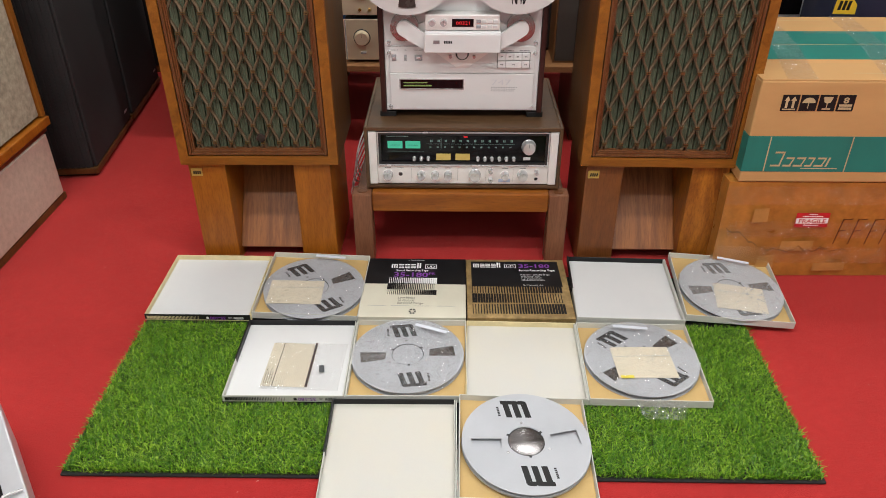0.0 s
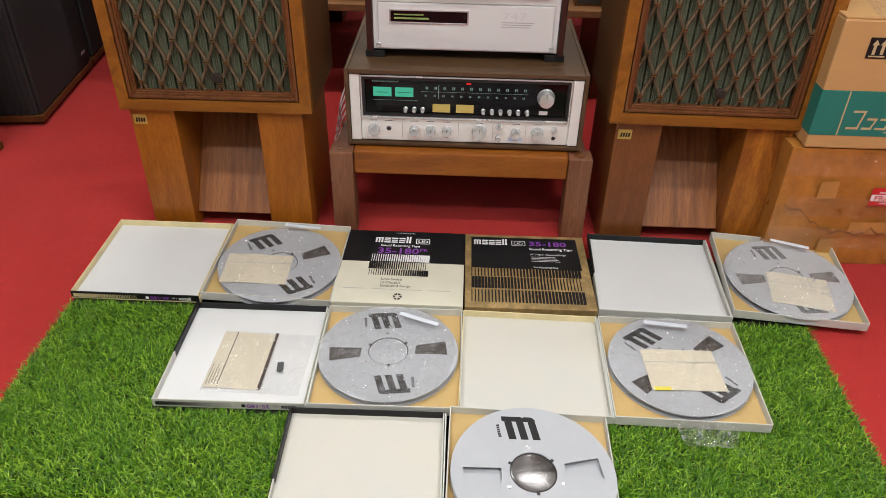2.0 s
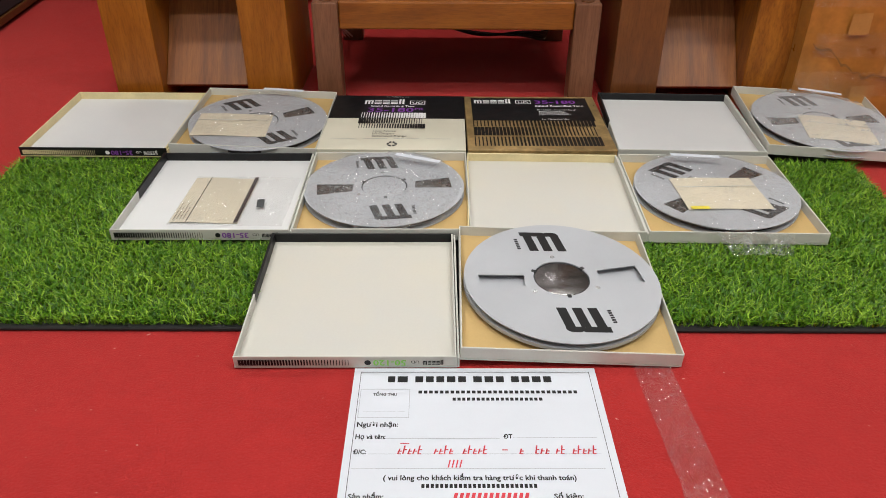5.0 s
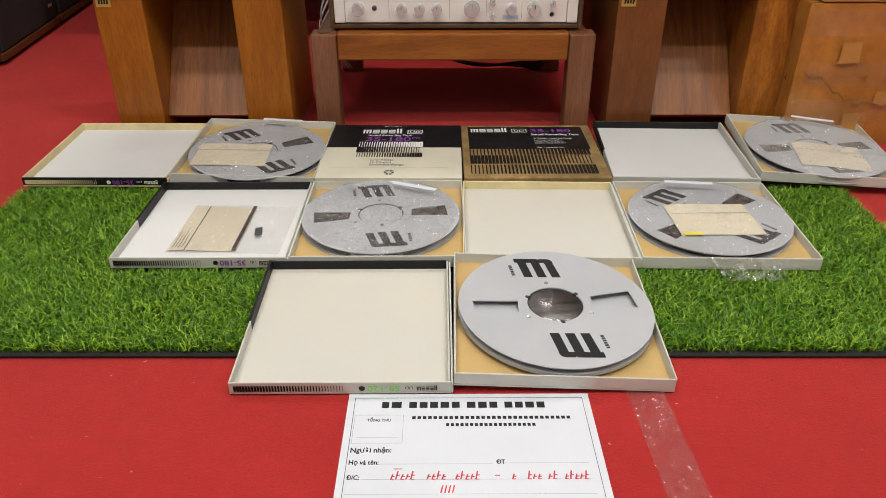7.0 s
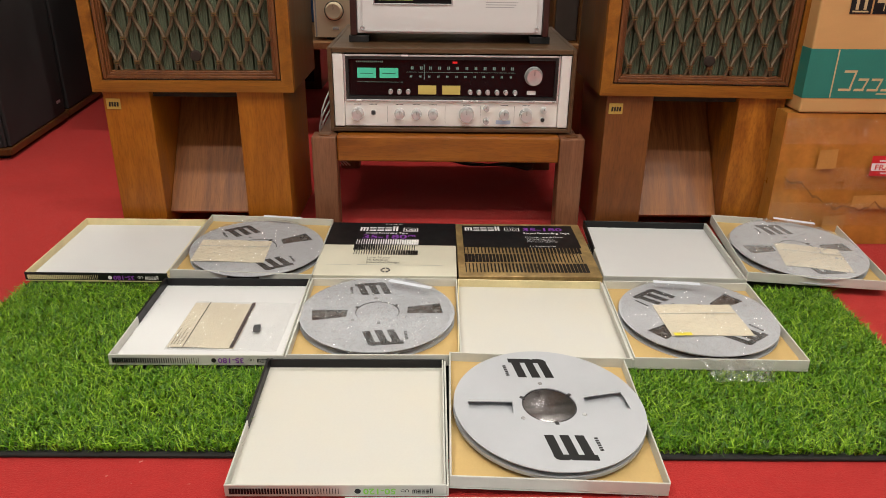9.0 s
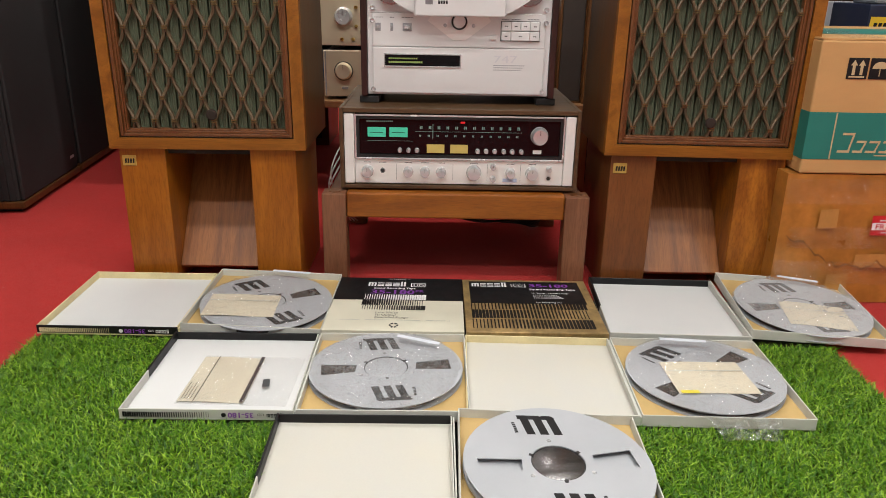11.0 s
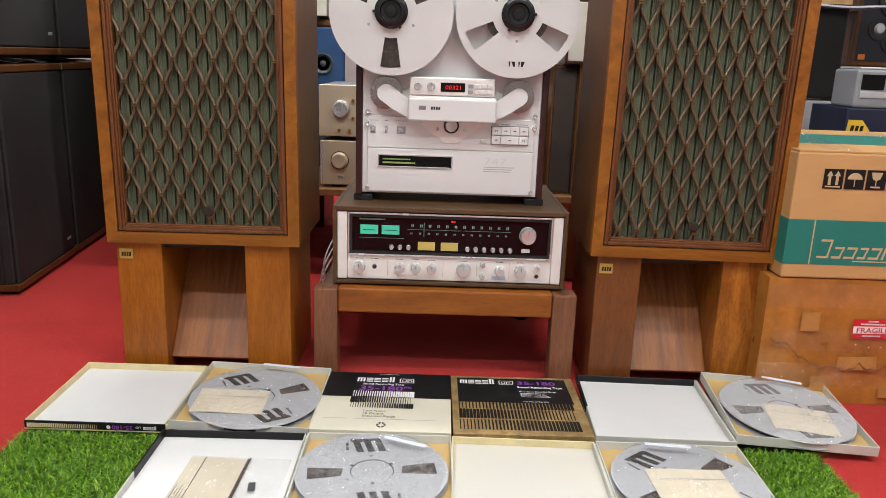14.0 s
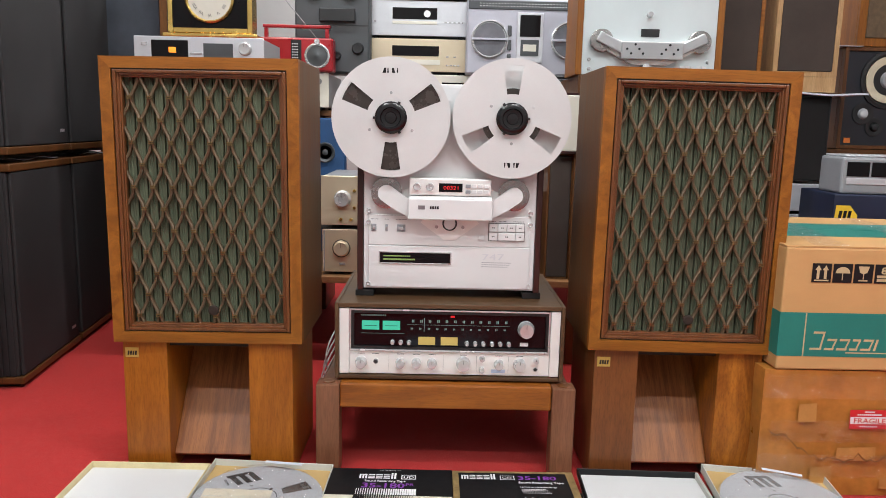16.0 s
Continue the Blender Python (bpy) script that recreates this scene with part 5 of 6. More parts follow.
# ---- cartons ----
def top_carton():
    c = thing("carton", (0.710, 0.262, 0.2965), "brown cardboard carton with a teal printed band", "carton", "stacked cartons")
    w, d, h = 0.66, 0.56, 0.2785
    body = cube("body", KRAFT, c, 0, w, 0, d, 0.001, h - 0.004, 0.004)
    for a, b in ((0.002, d / 2 - 0.001), (d / 2 + 0.001, d - 0.002)):
        cube("flap", KRAFT, c, 0.001, w - 0.001, a, b, h - 0.0038, h, 0.0008)
    cube("teal_band", TEAL, body, -0.0008, w + 0.0008, -0.0008, d + 0.0008, 0.032, 0.131)
    cube("top_band", TEAL, body, 0.0005, w - 0.0005, d / 2 - 0.125, d / 2 - 0.002, h + 0.0001, h + 0.0006)
    cube("top_band", TEAL, body, 0.0005, w - 0.0005, d / 2 + 0.002, d / 2 + 0.125, h + 0.0001, h + 0.0006)
    T = Matrix.Translation((0, -0.0014, 0)) @ FRONT
    for xr in (0.055, 0.262, 0.47):
        part("band_rule", bars(bmesh.new(), xr, 0.033, 1, 0.003, 0.097, 0, T), PRINT_TAN, body)
    bm = bmesh.new()
    x = 0.070
    for i, (wd, hh, y0) in enumerate(((0.026, 0.042, 0.047), (0.021, 0.026, 0.047), (0.023, 0.026, 0.047), (0.018, 0.026, 0.047), (0.023, 0.026, 0.047), (0.006, 0.026, 0.047))):
        sl = 0.006
        if i == 5:
            poly(bm, [(x, y0), (x + 0.005, y0), (x + 0.005 + sl, y0 + hh), (x + sl, y0 + hh)], T)
        else:
            th = 0.0050
            poly(bm, [(x, y0), (x + wd, y0), (x + wd + 0.001, y0 + th), (x + 0.001, y0 + th)], T)
            poly(bm, [(x + sl, y0 + hh - th), (x + wd + sl, y0 + hh - th), (x + wd + sl + 0.001, y0 + hh), (x + sl + 0.001, y0 + hh)], T)
            poly(bm, [(x + wd - 0.004, y0 + th), (x + wd, y0 + th), (x + wd + sl, y0 + hh - th), (x + wd + sl - 0.004, y0 + hh - th)], T)
        x += wd + 0.006
    poly(bm, [(0.150, 0.0405), (0.244, 0.0405), (0.244, 0.0430), (0.150, 0.0430)], T)
    part("script_mark", bm, PRINT_TAN, body, "slanted tan brand mark")
    T = Matrix.Translation((-0.007, -0.0014, 0.006)) @ FRONT
    for k in range(4):
        part("handling_symbol", bars(bmesh.new(), 0.066 + k * 0.0455, 0.193, 1, 0.042, 0.042, 0, T), INK, body, "black square handling symbol")
    T = Matrix.Translation((-0.007, -0.0018, 0.006)) @ FRONT
    sy = bmesh.new()
    for a in (0.073, 0.089):
        poly(sy, [(a + 0.003, 0.201), (a + 0.009, 0.201), (a + 0.009, 0.220), (a + 0.013, 0.220), (a + 0.006, 0.231), (a - 0.001, 0.220), (a + 0.003, 0.220)], T)
    poly(sy, [(0.071, 0.196), (0.103, 0.196), (0.103, 0.199), (0.071, 0.199)], T)
    u = [(0.1325 + 0.016 * math.cos(a), 0.214 + 0.014 * math.sin(a)) for a in [math.pi * i / 12 for i in range(13)]]
    poly(sy, u, T)
    poly(sy, [(0.1315, 0.199), (0.1335, 0.199), (0.1335, 0.2138), (0.1315, 0.2138)], T)
    poly(sy, [(0.166, 0.230), (0.190, 0.230), (0.186, 0.216), (0.179, 0.213), (0.177, 0.213), (0.170, 0.216)], T)
    poly(sy, [(0.1770, 0.201), (0.1790, 0.201), (0.1790, 0.2129), (0.1770, 0.2129)], T)
    poly(sy, [(0.168, 0.197), (0.188, 0.197), (0.188, 0.2005), (0.168, 0.2005)], T)
    poly(sy, [(0.208, 0.197), (0.240, 0.197), (0.240, 0.203), (0.208, 0.203)], T)
    poly(sy, [(0.208, 0.205), (0.240, 0.205), (0.240, 0.211), (0.208, 0.211)], T)
    part("symbol_shapes", sy, PRINT_TAN, body)
    writing("stack_number", "8", 0.021, Matrix.Translation((0.209, -0.0018, 0.220)) @ FRONT, PRINT_TAN, body, 0.014, bold=0.0006)
    bm = bmesh.new()
    for xx, yy, n in ((0.10, d - 0.05, 40), (0.24, 0.045, 18), (0.25, 0.385, 22), (0.40, 0.20, 20)):
        bars(bm, xx, yy, n, 0.0045, 0.004, 0.0018)
    part("top_print", bm, PRINT_TAN, body).location.z = h + 0.0009
    for xa, rz in ((0.06, 0), (0.30, 0)):
        bm = bmesh.new()
        poly(bm, [(xa, -0.0), (xa + 0.075, 0.0), (xa + 0.13, d * 0.5), (xa + 0.06, d * 0.5)])
        poly(bm, [(xa + 0.06, d * 0.5), (xa + 0.13, d * 0.5), (xa + 0.16, d), (xa + 0.09, d)])
        part("tape_strip", bm, STRIP, c, "glossy clear parcel tape").location.z = h + 0.0013


def low_carton():
    c = thing("carton", (0.690, 0.266, 0), "old brown carton wrapped in glossy tape with a red label", "carton", "stacked cartons")
    w, d, h = 0.68, 0.55, 0.2955
    bm = box(bmesh.new(), 0, w, 0, d, 0.001, h)
    bmesh.ops.subdivide_edges(bm, edges=bm.edges[:], cuts=14, use_grid_fill=True)
    for v in bm.verts:
        n = noise.noise(v.co * 7.0) * 0.005 + noise.noise(v.co * 24.0) * 0.0035
        inside = (min(v.co.x, w - v.co.x) > 0.004, min(v.co.y, d - v.co.y) > 0.004, min(v.co.z, h - v.co.z) > 0.004)
        if not inside[0]:
            v.co.x += n
        if not inside[1]:
            v.co.y += n
    body = part("body", bm, KRAFT_OLD, c, "", True)
    T = Matrix.Translation((0, -0.0072, 0)) @ FRONT
    lab = part("red_label", poly(bmesh.new(), [(0.197, 0.162), (0.286, 0.163), (0.285, 0.208), (0.196, 0.207)], T), REDP, c, "red and white warning label")
    part("white_band", poly(bmesh.new(), [(0.1985, 0.174), (0.2845, 0.175), (0.2840, 0.1915), (0.1980, 0.1905)], Matrix.Translation((0, -0.0002, 0)) @ T), WHITEP, lab)
    writing("warning_word", "FRAGILE", 0.0165, Matrix.Translation((0.205, -0.0077, 0.1765)) @ FRONT, REDP, lab, 0.072, bold=0.0003)
    bm = bmesh.new()
    for zz, n in ((0.201, 5), (0.1945, 12), (0.167, 9)):
        bars(bm, 0.241 - n * 0.0023, zz, n, 0.0034, 0.0034, 0.0012, Matrix.Translation((0, -0.0003, 0)) @ T)
    part("label_print", bm, WHITEP, lab)
    for xa, xb, zz, hh in ((0.0, 0.68, 0.232, 0.055), (0.0, 0.68, 0.048, 0.052), (0.02, 0.68, 0.130, 0.05)):
        bm = bmesh.new()
        rows = []
        for j in (0, 1):
            rows.append([bm.verts.new((xa + (xb - xa) * i / 40, -0.0078 - 0.0010 * noise.noise((i * 0.9, j * 2, zz * 30)), zz + hh * j + 0.003 * noise.noise((i * 0.5, j, zz * 9)))) for i in range(41)])
        for i in range(40):
            bm.faces.new((rows[0][i], rows[0][i + 1], rows[1][i + 1], rows[1][i]))
        part("tape_wrap", bm, WRAP, c, "wrinkled glossy clear tape", True)
    for xa, za, ww, hh in ((0.08, 0.175, 0.042, 0.046), (0.175, 0.085, 0.09, 0.035), (0.12, 0.022, 0.05, 0.05), (0.28, 0.02, 0.09, 0.03)):
        bm = bmesh.new()
        poly(bm, [(xa, za), (xa + ww, za + 0.003), (xa + ww - 0.002, za + hh), (xa + 0.001, za + hh - 0.003)], Matrix.Translation((0, -0.0070, 0)) @ FRONT)
        part("paper_patch", bm, PATCH, c, "pale patch of old tape")
    # torn dark crease across the face
    bm = bmesh.new()
    top, low = [], []
    for i in range(36):
        x = 0.015 + i * 0.010
        z0 = 0.158 - 0.070 * min(1, i / 12) + 0.012 * noise.noise((i * 0.35, 3, 3)) + 0.012 * noise.noise((i * 1.4, 5, 3))
        top.append((x, z0 + 0.003 + 0.012 * abs(noise.noise((i * 0.8, 1, 1)))))
        low.append((x, z0))
    for i in range(35):
        poly(bm, [low[i], low[i + 1], top[i + 1], top[i]], Matrix.Translation((0, -0.0074, 0)) @ FRONT)
    part("torn_crease", bm, mat("torn_card_brown", (0.27, 0.115, 0.028), 0.45, 0, 0.3, 30), c, "dark torn crease")
    T = Matrix.Translation((0, -0.0076, 0)) @ FRONT
    bm = bmesh.new()
    for k, xa in enumerate((0.315, 0.355, 0.40, 0.44)):
        poly(bm, [(xa, 0.11), (xa + 0.003, 0.11), (xa + 0.012, 0.19), (xa + 0.009, 0.19)], T)
        poly(bm, [(xa + 0.010, 0.185), (xa + 0.035, 0.188), (xa + 0.035, 0.191), (xa + 0.010, 0.188)], T)
        poly(bm, [(xa + 0.006, 0.150), (xa + 0.026, 0.153), (xa + 0.026, 0.156), (xa + 0.006, 0.153)], T)
    part("pen_bars", bm, MOULD, c, "brown marker strokes")


top_carton()
low_carton()


# ---- tall dark loudspeakers stacked by the west wall ----
def tall_speaker(y, z, w, h, label):
    """Faces east."""
    s = thing("tall_loudspeaker", (-1.284 - (y - 0.848) * 0.105, y, z), label, "loudspeaker", "stacked dark loudspeakers", rz=6)
    d = 0.36
    cube("base_cap", WALNUT_D, s, -d, 0.0, 0, w, 0.012, 0.034, 0.003, "brown wooden cap")
    cube("top_cap", WALNUT_D, s, -d, 0.0, 0, w, h - 0.022, h, 0.003, "brown wooden cap")
    cube("body", BLACKCLOTH, s, -d + 0.006, -0.014, 0.006, w - 0.006, 0.0345, h - 0.0225, 0.004)
    cube("front_grille", BLACKCLOTH, s, -0.0135, -0.002, 0.012, w - 0.012, 0.036, h - 0.024, 0.004, "black cloth grille")
    for i in range(18):
        xx = -d + 0.02 + i * 0.018
        cube("groove_slat", BLACKCLOTH, s, xx, xx + 0.011, 0.0015, 0.0055, 0.036, h - 0.024)
    cube("plinth", BLACK, s, -d + 0.02, -0.02, 0.02, w - 0.02, 0, 0.0118)
    T = Matrix.Translation((-0.0015, w - 0.075, 0.075)) @ Matrix.Rotation(math.pi / 2, 4, "Z") @ FRONT
    part("maker_badge", bars(bmesh.new(), 0, 0, 4, 0.008, 0.010, 0.001, T, 0.002), SILVERPL, s)


for z, lab in ((0.0, "tall dark loudspeaker with a black cloth front and wooden caps"), (0.690, "dark loudspeaker stacked on another, black cloth front")):
    tall_speaker(0.848, z, 0.47, 0.675, lab)
    tall_speaker(1.328, z, 0.47, 0.675, lab)
for y in (0.95, 1.42):
    bm = bmesh.new()
    rows = [[bm.verts.new((-1.47 + 0.13 * i - (y - 0.9) * 0.1, y + 0.03 * j, 0.677 + 0.004 + 0.004 * math.sin(j * 1.1 + i))) for j in range(11)] for i in range(2)]
    for j in range(10):
        bm.faces.new((rows[0][j], rows[1][j], rows[1][j + 1], rows[0][j + 1]))
    ex = bmesh.ops.extrude_face_region(bm, geom=bm.faces[:])
    for v in [g for g in ex["geom"] if isinstance(g, bmesh.types.BMVert)]:
        v.co.z += 0.002
    single("packing_sheet", bm, PAPER, "crumpled white sheet between stacked loudspeakers", "packing sheet", group="packing sheets", smooth=True)


def beige_speaker():
    s = thing("loudspeaker", (-1.335, 0.20, 0), "wood-framed loudspeaker with oatmeal and pinkish cloth panels", "loudspeaker")
    d, w, h = 0.40, 0.50, 0.82
    cube("cabinet", WALNUT_D, s, -d, -0.012, 0, w, 0, h, 0.003)
    cube("lower_panel", PINKCLOTH, s, -0.0115, 0.004, 0.012, w - 0.014, 0.026, 0.236, 0.004, "pinkish beige cloth panel")
    cube("plinth", WALNUT_D, s, -0.0115, 0.002, 0, w, 0, 0.022, 0.002)
    cube("dark_rail", MOULD, s, -0.0115, 0.003, 0, w, 0.240, 0.262, 0.002)
    cube("shelf_rail", HONEY, s, -0.0115, 0.022, 0, w, 0.264, 0.292, 0.003)
    cube("upper_panel", OATCLOTH, s, -0.0115, 0.006, 0.012, w - 0.026, 0.300, h - 0.03, 0.004, "oatmeal textured cloth panel")
    cube("edge_strip", WALNUT_V, s, -0.0115, 0.014, w - 0.022, w, 0.294, h, 0.003)


beige_speaker()


def grey_unit():
    """A pale amplifier at the near west side, of which only a corner with a dark window shows."""
    u = thing("amplifier", (-0.955, -0.392, 0), "pale grey amplifier with a dark window and metal handle", "amplifier", rz=-53)
    cube("body", SILVERPL, u, 0, 0.42, -0.40, 0, 0.012, 0.150, 0.004)
    cube("window", GLASSY, u, 0.245, 0.40, -0.38, -0.035, 0.1502, 0.1512)
    for yy in (-0.30, -0.1):
        part("foot", lathe(bmesh.new(), (0.05, yy, 0), [(0.015, 0), (0.015, 0.013)], "z", 16), BLACK, u)
        part("foot", lathe(bmesh.new(), (0.37, yy, 0), [(0.015, 0), (0.015, 0.013)], "z", 16), BLACK, u)
    part("handle", tube(bmesh.new(), [(0.30, -0.005, 0.154), (0.30, -0.035, 0.157), (0.36, -0.09, 0.157)], 0.003), CHROME, u)


# ---- shelf and equipment behind ----
def shelf_unit(x0, x1, y0, y1, levels, label, uprights=True):
    s = thing("shelf", (0, 0, 0), label, "shelf", "equipment shelves")
    top = max(levels)
    for z in levels:
        cube("board", SHELF, s, x0, x1, y0, y1, z - 0.022, z, 0.002)
    for x in (x0, (x0 + x1) / 2, x1 - 0.03):
        for y in (y0 + 0.004, y1 - 0.034):
            cube("post", SHELF, s, x, x + 0.03, y, y + 0.03, 0, min(levels) - 0.0225)
            for a, b in zip(sorted(levels), sorted(levels)[1:]):
                cube("post", SHELF, s, x, x + 0.03, y + 0.1 if y < y1 - 0.1 else y, y + 0.13 if y < y1 - 0.1 else y + 0.03, a + 0.0005, b - 0.0225)


def panel_unit(name, x, y, z, w, h, d, face, body, label, category, build=None, group="", rz=0):
    """An equipment case with a face plate; origin at the middle of its bottom front edge."""
    u = thing(name, (x, y, z), label, category, group, rz=rz)
    cube("case", body, u, -w / 2 + 0.003, w / 2 - 0.003, 0.008, d, 0.012, h - 0.002, 0.002)
    cube("face_plate", face, u, -w / 2, w / 2, 0, 0.0078, 0.010, h, 0.0025)
    for sx in (-1, 1):
        for yy in (0.04, d - 0.05):
            part("foot", lathe(bmesh.new(), (sx * (w / 2 - 0.05), yy, 0), [(0.018, 0), (0.018, 0.0115)], "z", 16), BLACK, u)
    if build:
        build(u)
    return u


def display_face(u, w, h, win, keys, knob_at=None, mark=True, slot=None):
    """A dark display, small keys, a drawer slot and perhaps a knob on a face plate."""
    x0, x1, z0, z1 = win
    q = cube("display", GLASSY, u, x0, x1, -0.0012, -0.0002, z0, z1)
    for kx, kz in keys:
        cube("key", CHROME, u, kx, kx + 0.010, -0.003, -0.0002, kz, kz + 0.005, 0.0006)
    if slot:
        cube("drawer", CREAM_PANEL, u, *slot[:2], -0.0022, -0.0002, *slot[2:], 0.0008)
    if knob_at:
        for kx, kz, r in knob_at:
            knob(u, (kx, -0.0002, kz), r, 0.02, "knob")


# low shelf and gold amplifiers behind the deck
shelf_unit(-0.62, 0.58, 1.16, 1.70, (0.300,), "low brown wooden equipment shelf on the carpet")
u = panel_unit("amplifier", -0.205, 1.20, 0.300, 0.462, 0.158, 0.38, GOLD, DARKPL, "champagne amplifier with a large round knob", "amplifier", group="champagne amplifiers")
knob(u, (-0.166, -0.0002, 0.092), 0.026, 0.020, "volume_knob", GOLD)
part("knob_ring", lathe(bmesh.new(), (-0.166, -0.0003, 0.092), [(0.031, 0), (0.030, 0.002)], "y", 36), BLACK, u)
cube("button", CHROME, u, -0.172, -0.152, -0.006, -0.0002, 0.034, 0.042, 0.001)
for sx in (-1, 1):
    cube("edge_trim", CHROME, u, sx * 0.2245 - 0.0025, sx * 0.2245 + 0.0025, -0.003, -0.0002, 0.012, 0.155, 0.001)
u = panel_unit("amplifier", -0.207, 1.20, 0.462, 0.466, 0.178, 0.38, GOLD, GREYPL, "champagne preamplifier stacked on an amplifier", "amplifier", group="champagne amplifiers")
knob(u, (-0.160, -0.0002, 0.100), 0.027, 0.024, "volume_knob")
for kx, kz in ((-0.12, 0.128), (-0.12, 0.070), (-0.166, 0.030), (-0.131, 0.030)):
    part("small_knob", lathe(bmesh.new(), (kx, -0.0002, kz), [(0.006, 0), (0.005, 0.008)], "y", 14), BRASS, u)

# tall shelf behind
shelf_unit(-0.72, 0.62, 1.72, 2.20, (0.300 + 0.001, 0.585, 0.865), "tall brown wooden equipment shelf against the wall")
s = thing("blue_loudspeaker", (-0.53, 1.66, 0.300), "blue cloth-fronted loudspeaker beside the shelf", "loudspeaker")
cube("cabinet", BLUE, s, -0.16, 0.115, 0.01, 0.05, 0.0, 0.535, 0.004)
cube("baffle", BLUE, s, -0.155, 0.11, 0, 0.0098, 0.005, 0.53, 0.002)
for zz, r in ((0.40, 0.040), (0.18, 0.085)):
    part("driver", lathe(bmesh.new(), (0.035, 0.0, zz), [(r, 0), (r, 0.006), (r * 0.9, 0.007), (r * 0.35, -0.01), (r * 0.3, 0.0), (0.004, 0.004)], "y", 28), DARKPL, s, "dark round driver", True)
u = panel_unit("amplifier", -0.69, 1.66, 0.865, 0.42, 0.145, 0.40, CREAM_PANEL, GREYPL, "pale beige amplifier on the shelf", "amplifier")
knob(u, (0.17, -0.0002, 0.11), 0.012, 0.015, "knob")
cube("display", GLASSY, u, -0.16, 0.06, -0.0012, -0.0002, 0.07, 0.13)
u = panel_unit("disc_player", -0.137, 1.80, 0.865, 0.46, 0.155, 0.36, CREAM_PANEL, GREYPL, "pale cream disc player with a dark display", "disc player", group="stacked disc players")
display_face(u, 0.46, 0.17, (0.10, 0.19, 0.085, 0.125), ((0.05, 0.06),), ((0.205, 0.10, 0.014),))
u = panel_unit("disc_player", -0.137, 1.80, 1.021, 0.46, 0.140, 0.36, GOLD, GREYPL, "champagne disc player with a dark display", "disc player", group="stacked disc players")
display_face(u, 0.46, 0.14, (-0.105, 0.085, 0.072, 0.112), ((0.115, 0.068), (0.145, 0.068), (0.115, 0.034), (0.13, 0.034), (0.145, 0.034), (0.16, 0.034)), None, slot=(-0.10, 0.09, 0.038, 0.058))
u = panel_unit("disc_player", -0.137, 1.80, 1.162, 0.46, 0.148, 0.36, SILVERPL, GREYPL, "silver disc player with a lit dark display", "disc player", group="stacked disc players")
display_face(u, 0.46, 0.14, (-0.105, 0.075, 0.075, 0.120), [(-0.18, 0.062)] + [(0.105 + 0.018 * k, 0.062) for k in range(5)], None, slot=(-0.105, 0.075, 0.056, 0.068))
part("lit_spot", poly(bmesh.new(), circle(0.035, 0.097, 0.014, 12), Matrix.Translation((0, -0.0016, 0)) @ FRONT), WHITEP, u)
u = panel_unit("turntable", -0.14, 1.79, 1.311, 0.45, 0.11, 0.36, GOLD, BEECH, "gold-fronted turntable on the player stack", "turntable")


def tape_machine_dark(x, y, z):
    d = thing("tape_recorder", (x, y, z), "dark grey portable reel recorder standing upright", "tape recorder")
    cube("case", DARKPL, d, -0.15, 0.15, 0.006, 0.12, 0, 0.42, 0.006)
    cube("face", DARKPL, d, -0.142, 0.142, 0.0, 0.0058, 0.008, 0.412, 0.002)
    for sx in (-1, 1):
        part("reel_table", lathe(bmesh.new(), (sx * 0.07, 0, 0.33), [(0.050, 0), (0.050, 0.008), (0.018, 0.009), (0.012, 0.024), (0.004, 0.024)], "y", 28), BLACK, d, "", True)
    cube("head_block", BLACK, d, -0.05, 0.09, -0.022, -0.0002, 0.20, 0.25, 0.003)
    cube("badge", SILVERPL, d, 0.03, 0.07, -0.003, -0.0002, 0.285, 0.297)
    cube("split_line", BLACK, d, -0.142, 0.142, -0.001, -0.0002, 0.186, 0.190)
    for kx, kz, r in ((0.10, 0.10, 0.022), (-0.08, 0.10, 0.018), (0.02, 0.07, 0.014)):
        knob(d, (kx, -0.0002, kz), r, 0.016, "knob", BLACK)
    return d


tape_machine_dark(-0.475, 1.735, 1.0105)
b = thing("pedestal_box", (-0.475, 1.66, 1.0105), "plain brown wooden plinth under the recorder", "plinth")
cube("block", SHELF, b, -0.2, -0.16, 0.0, 0.2, 0, 0.02)


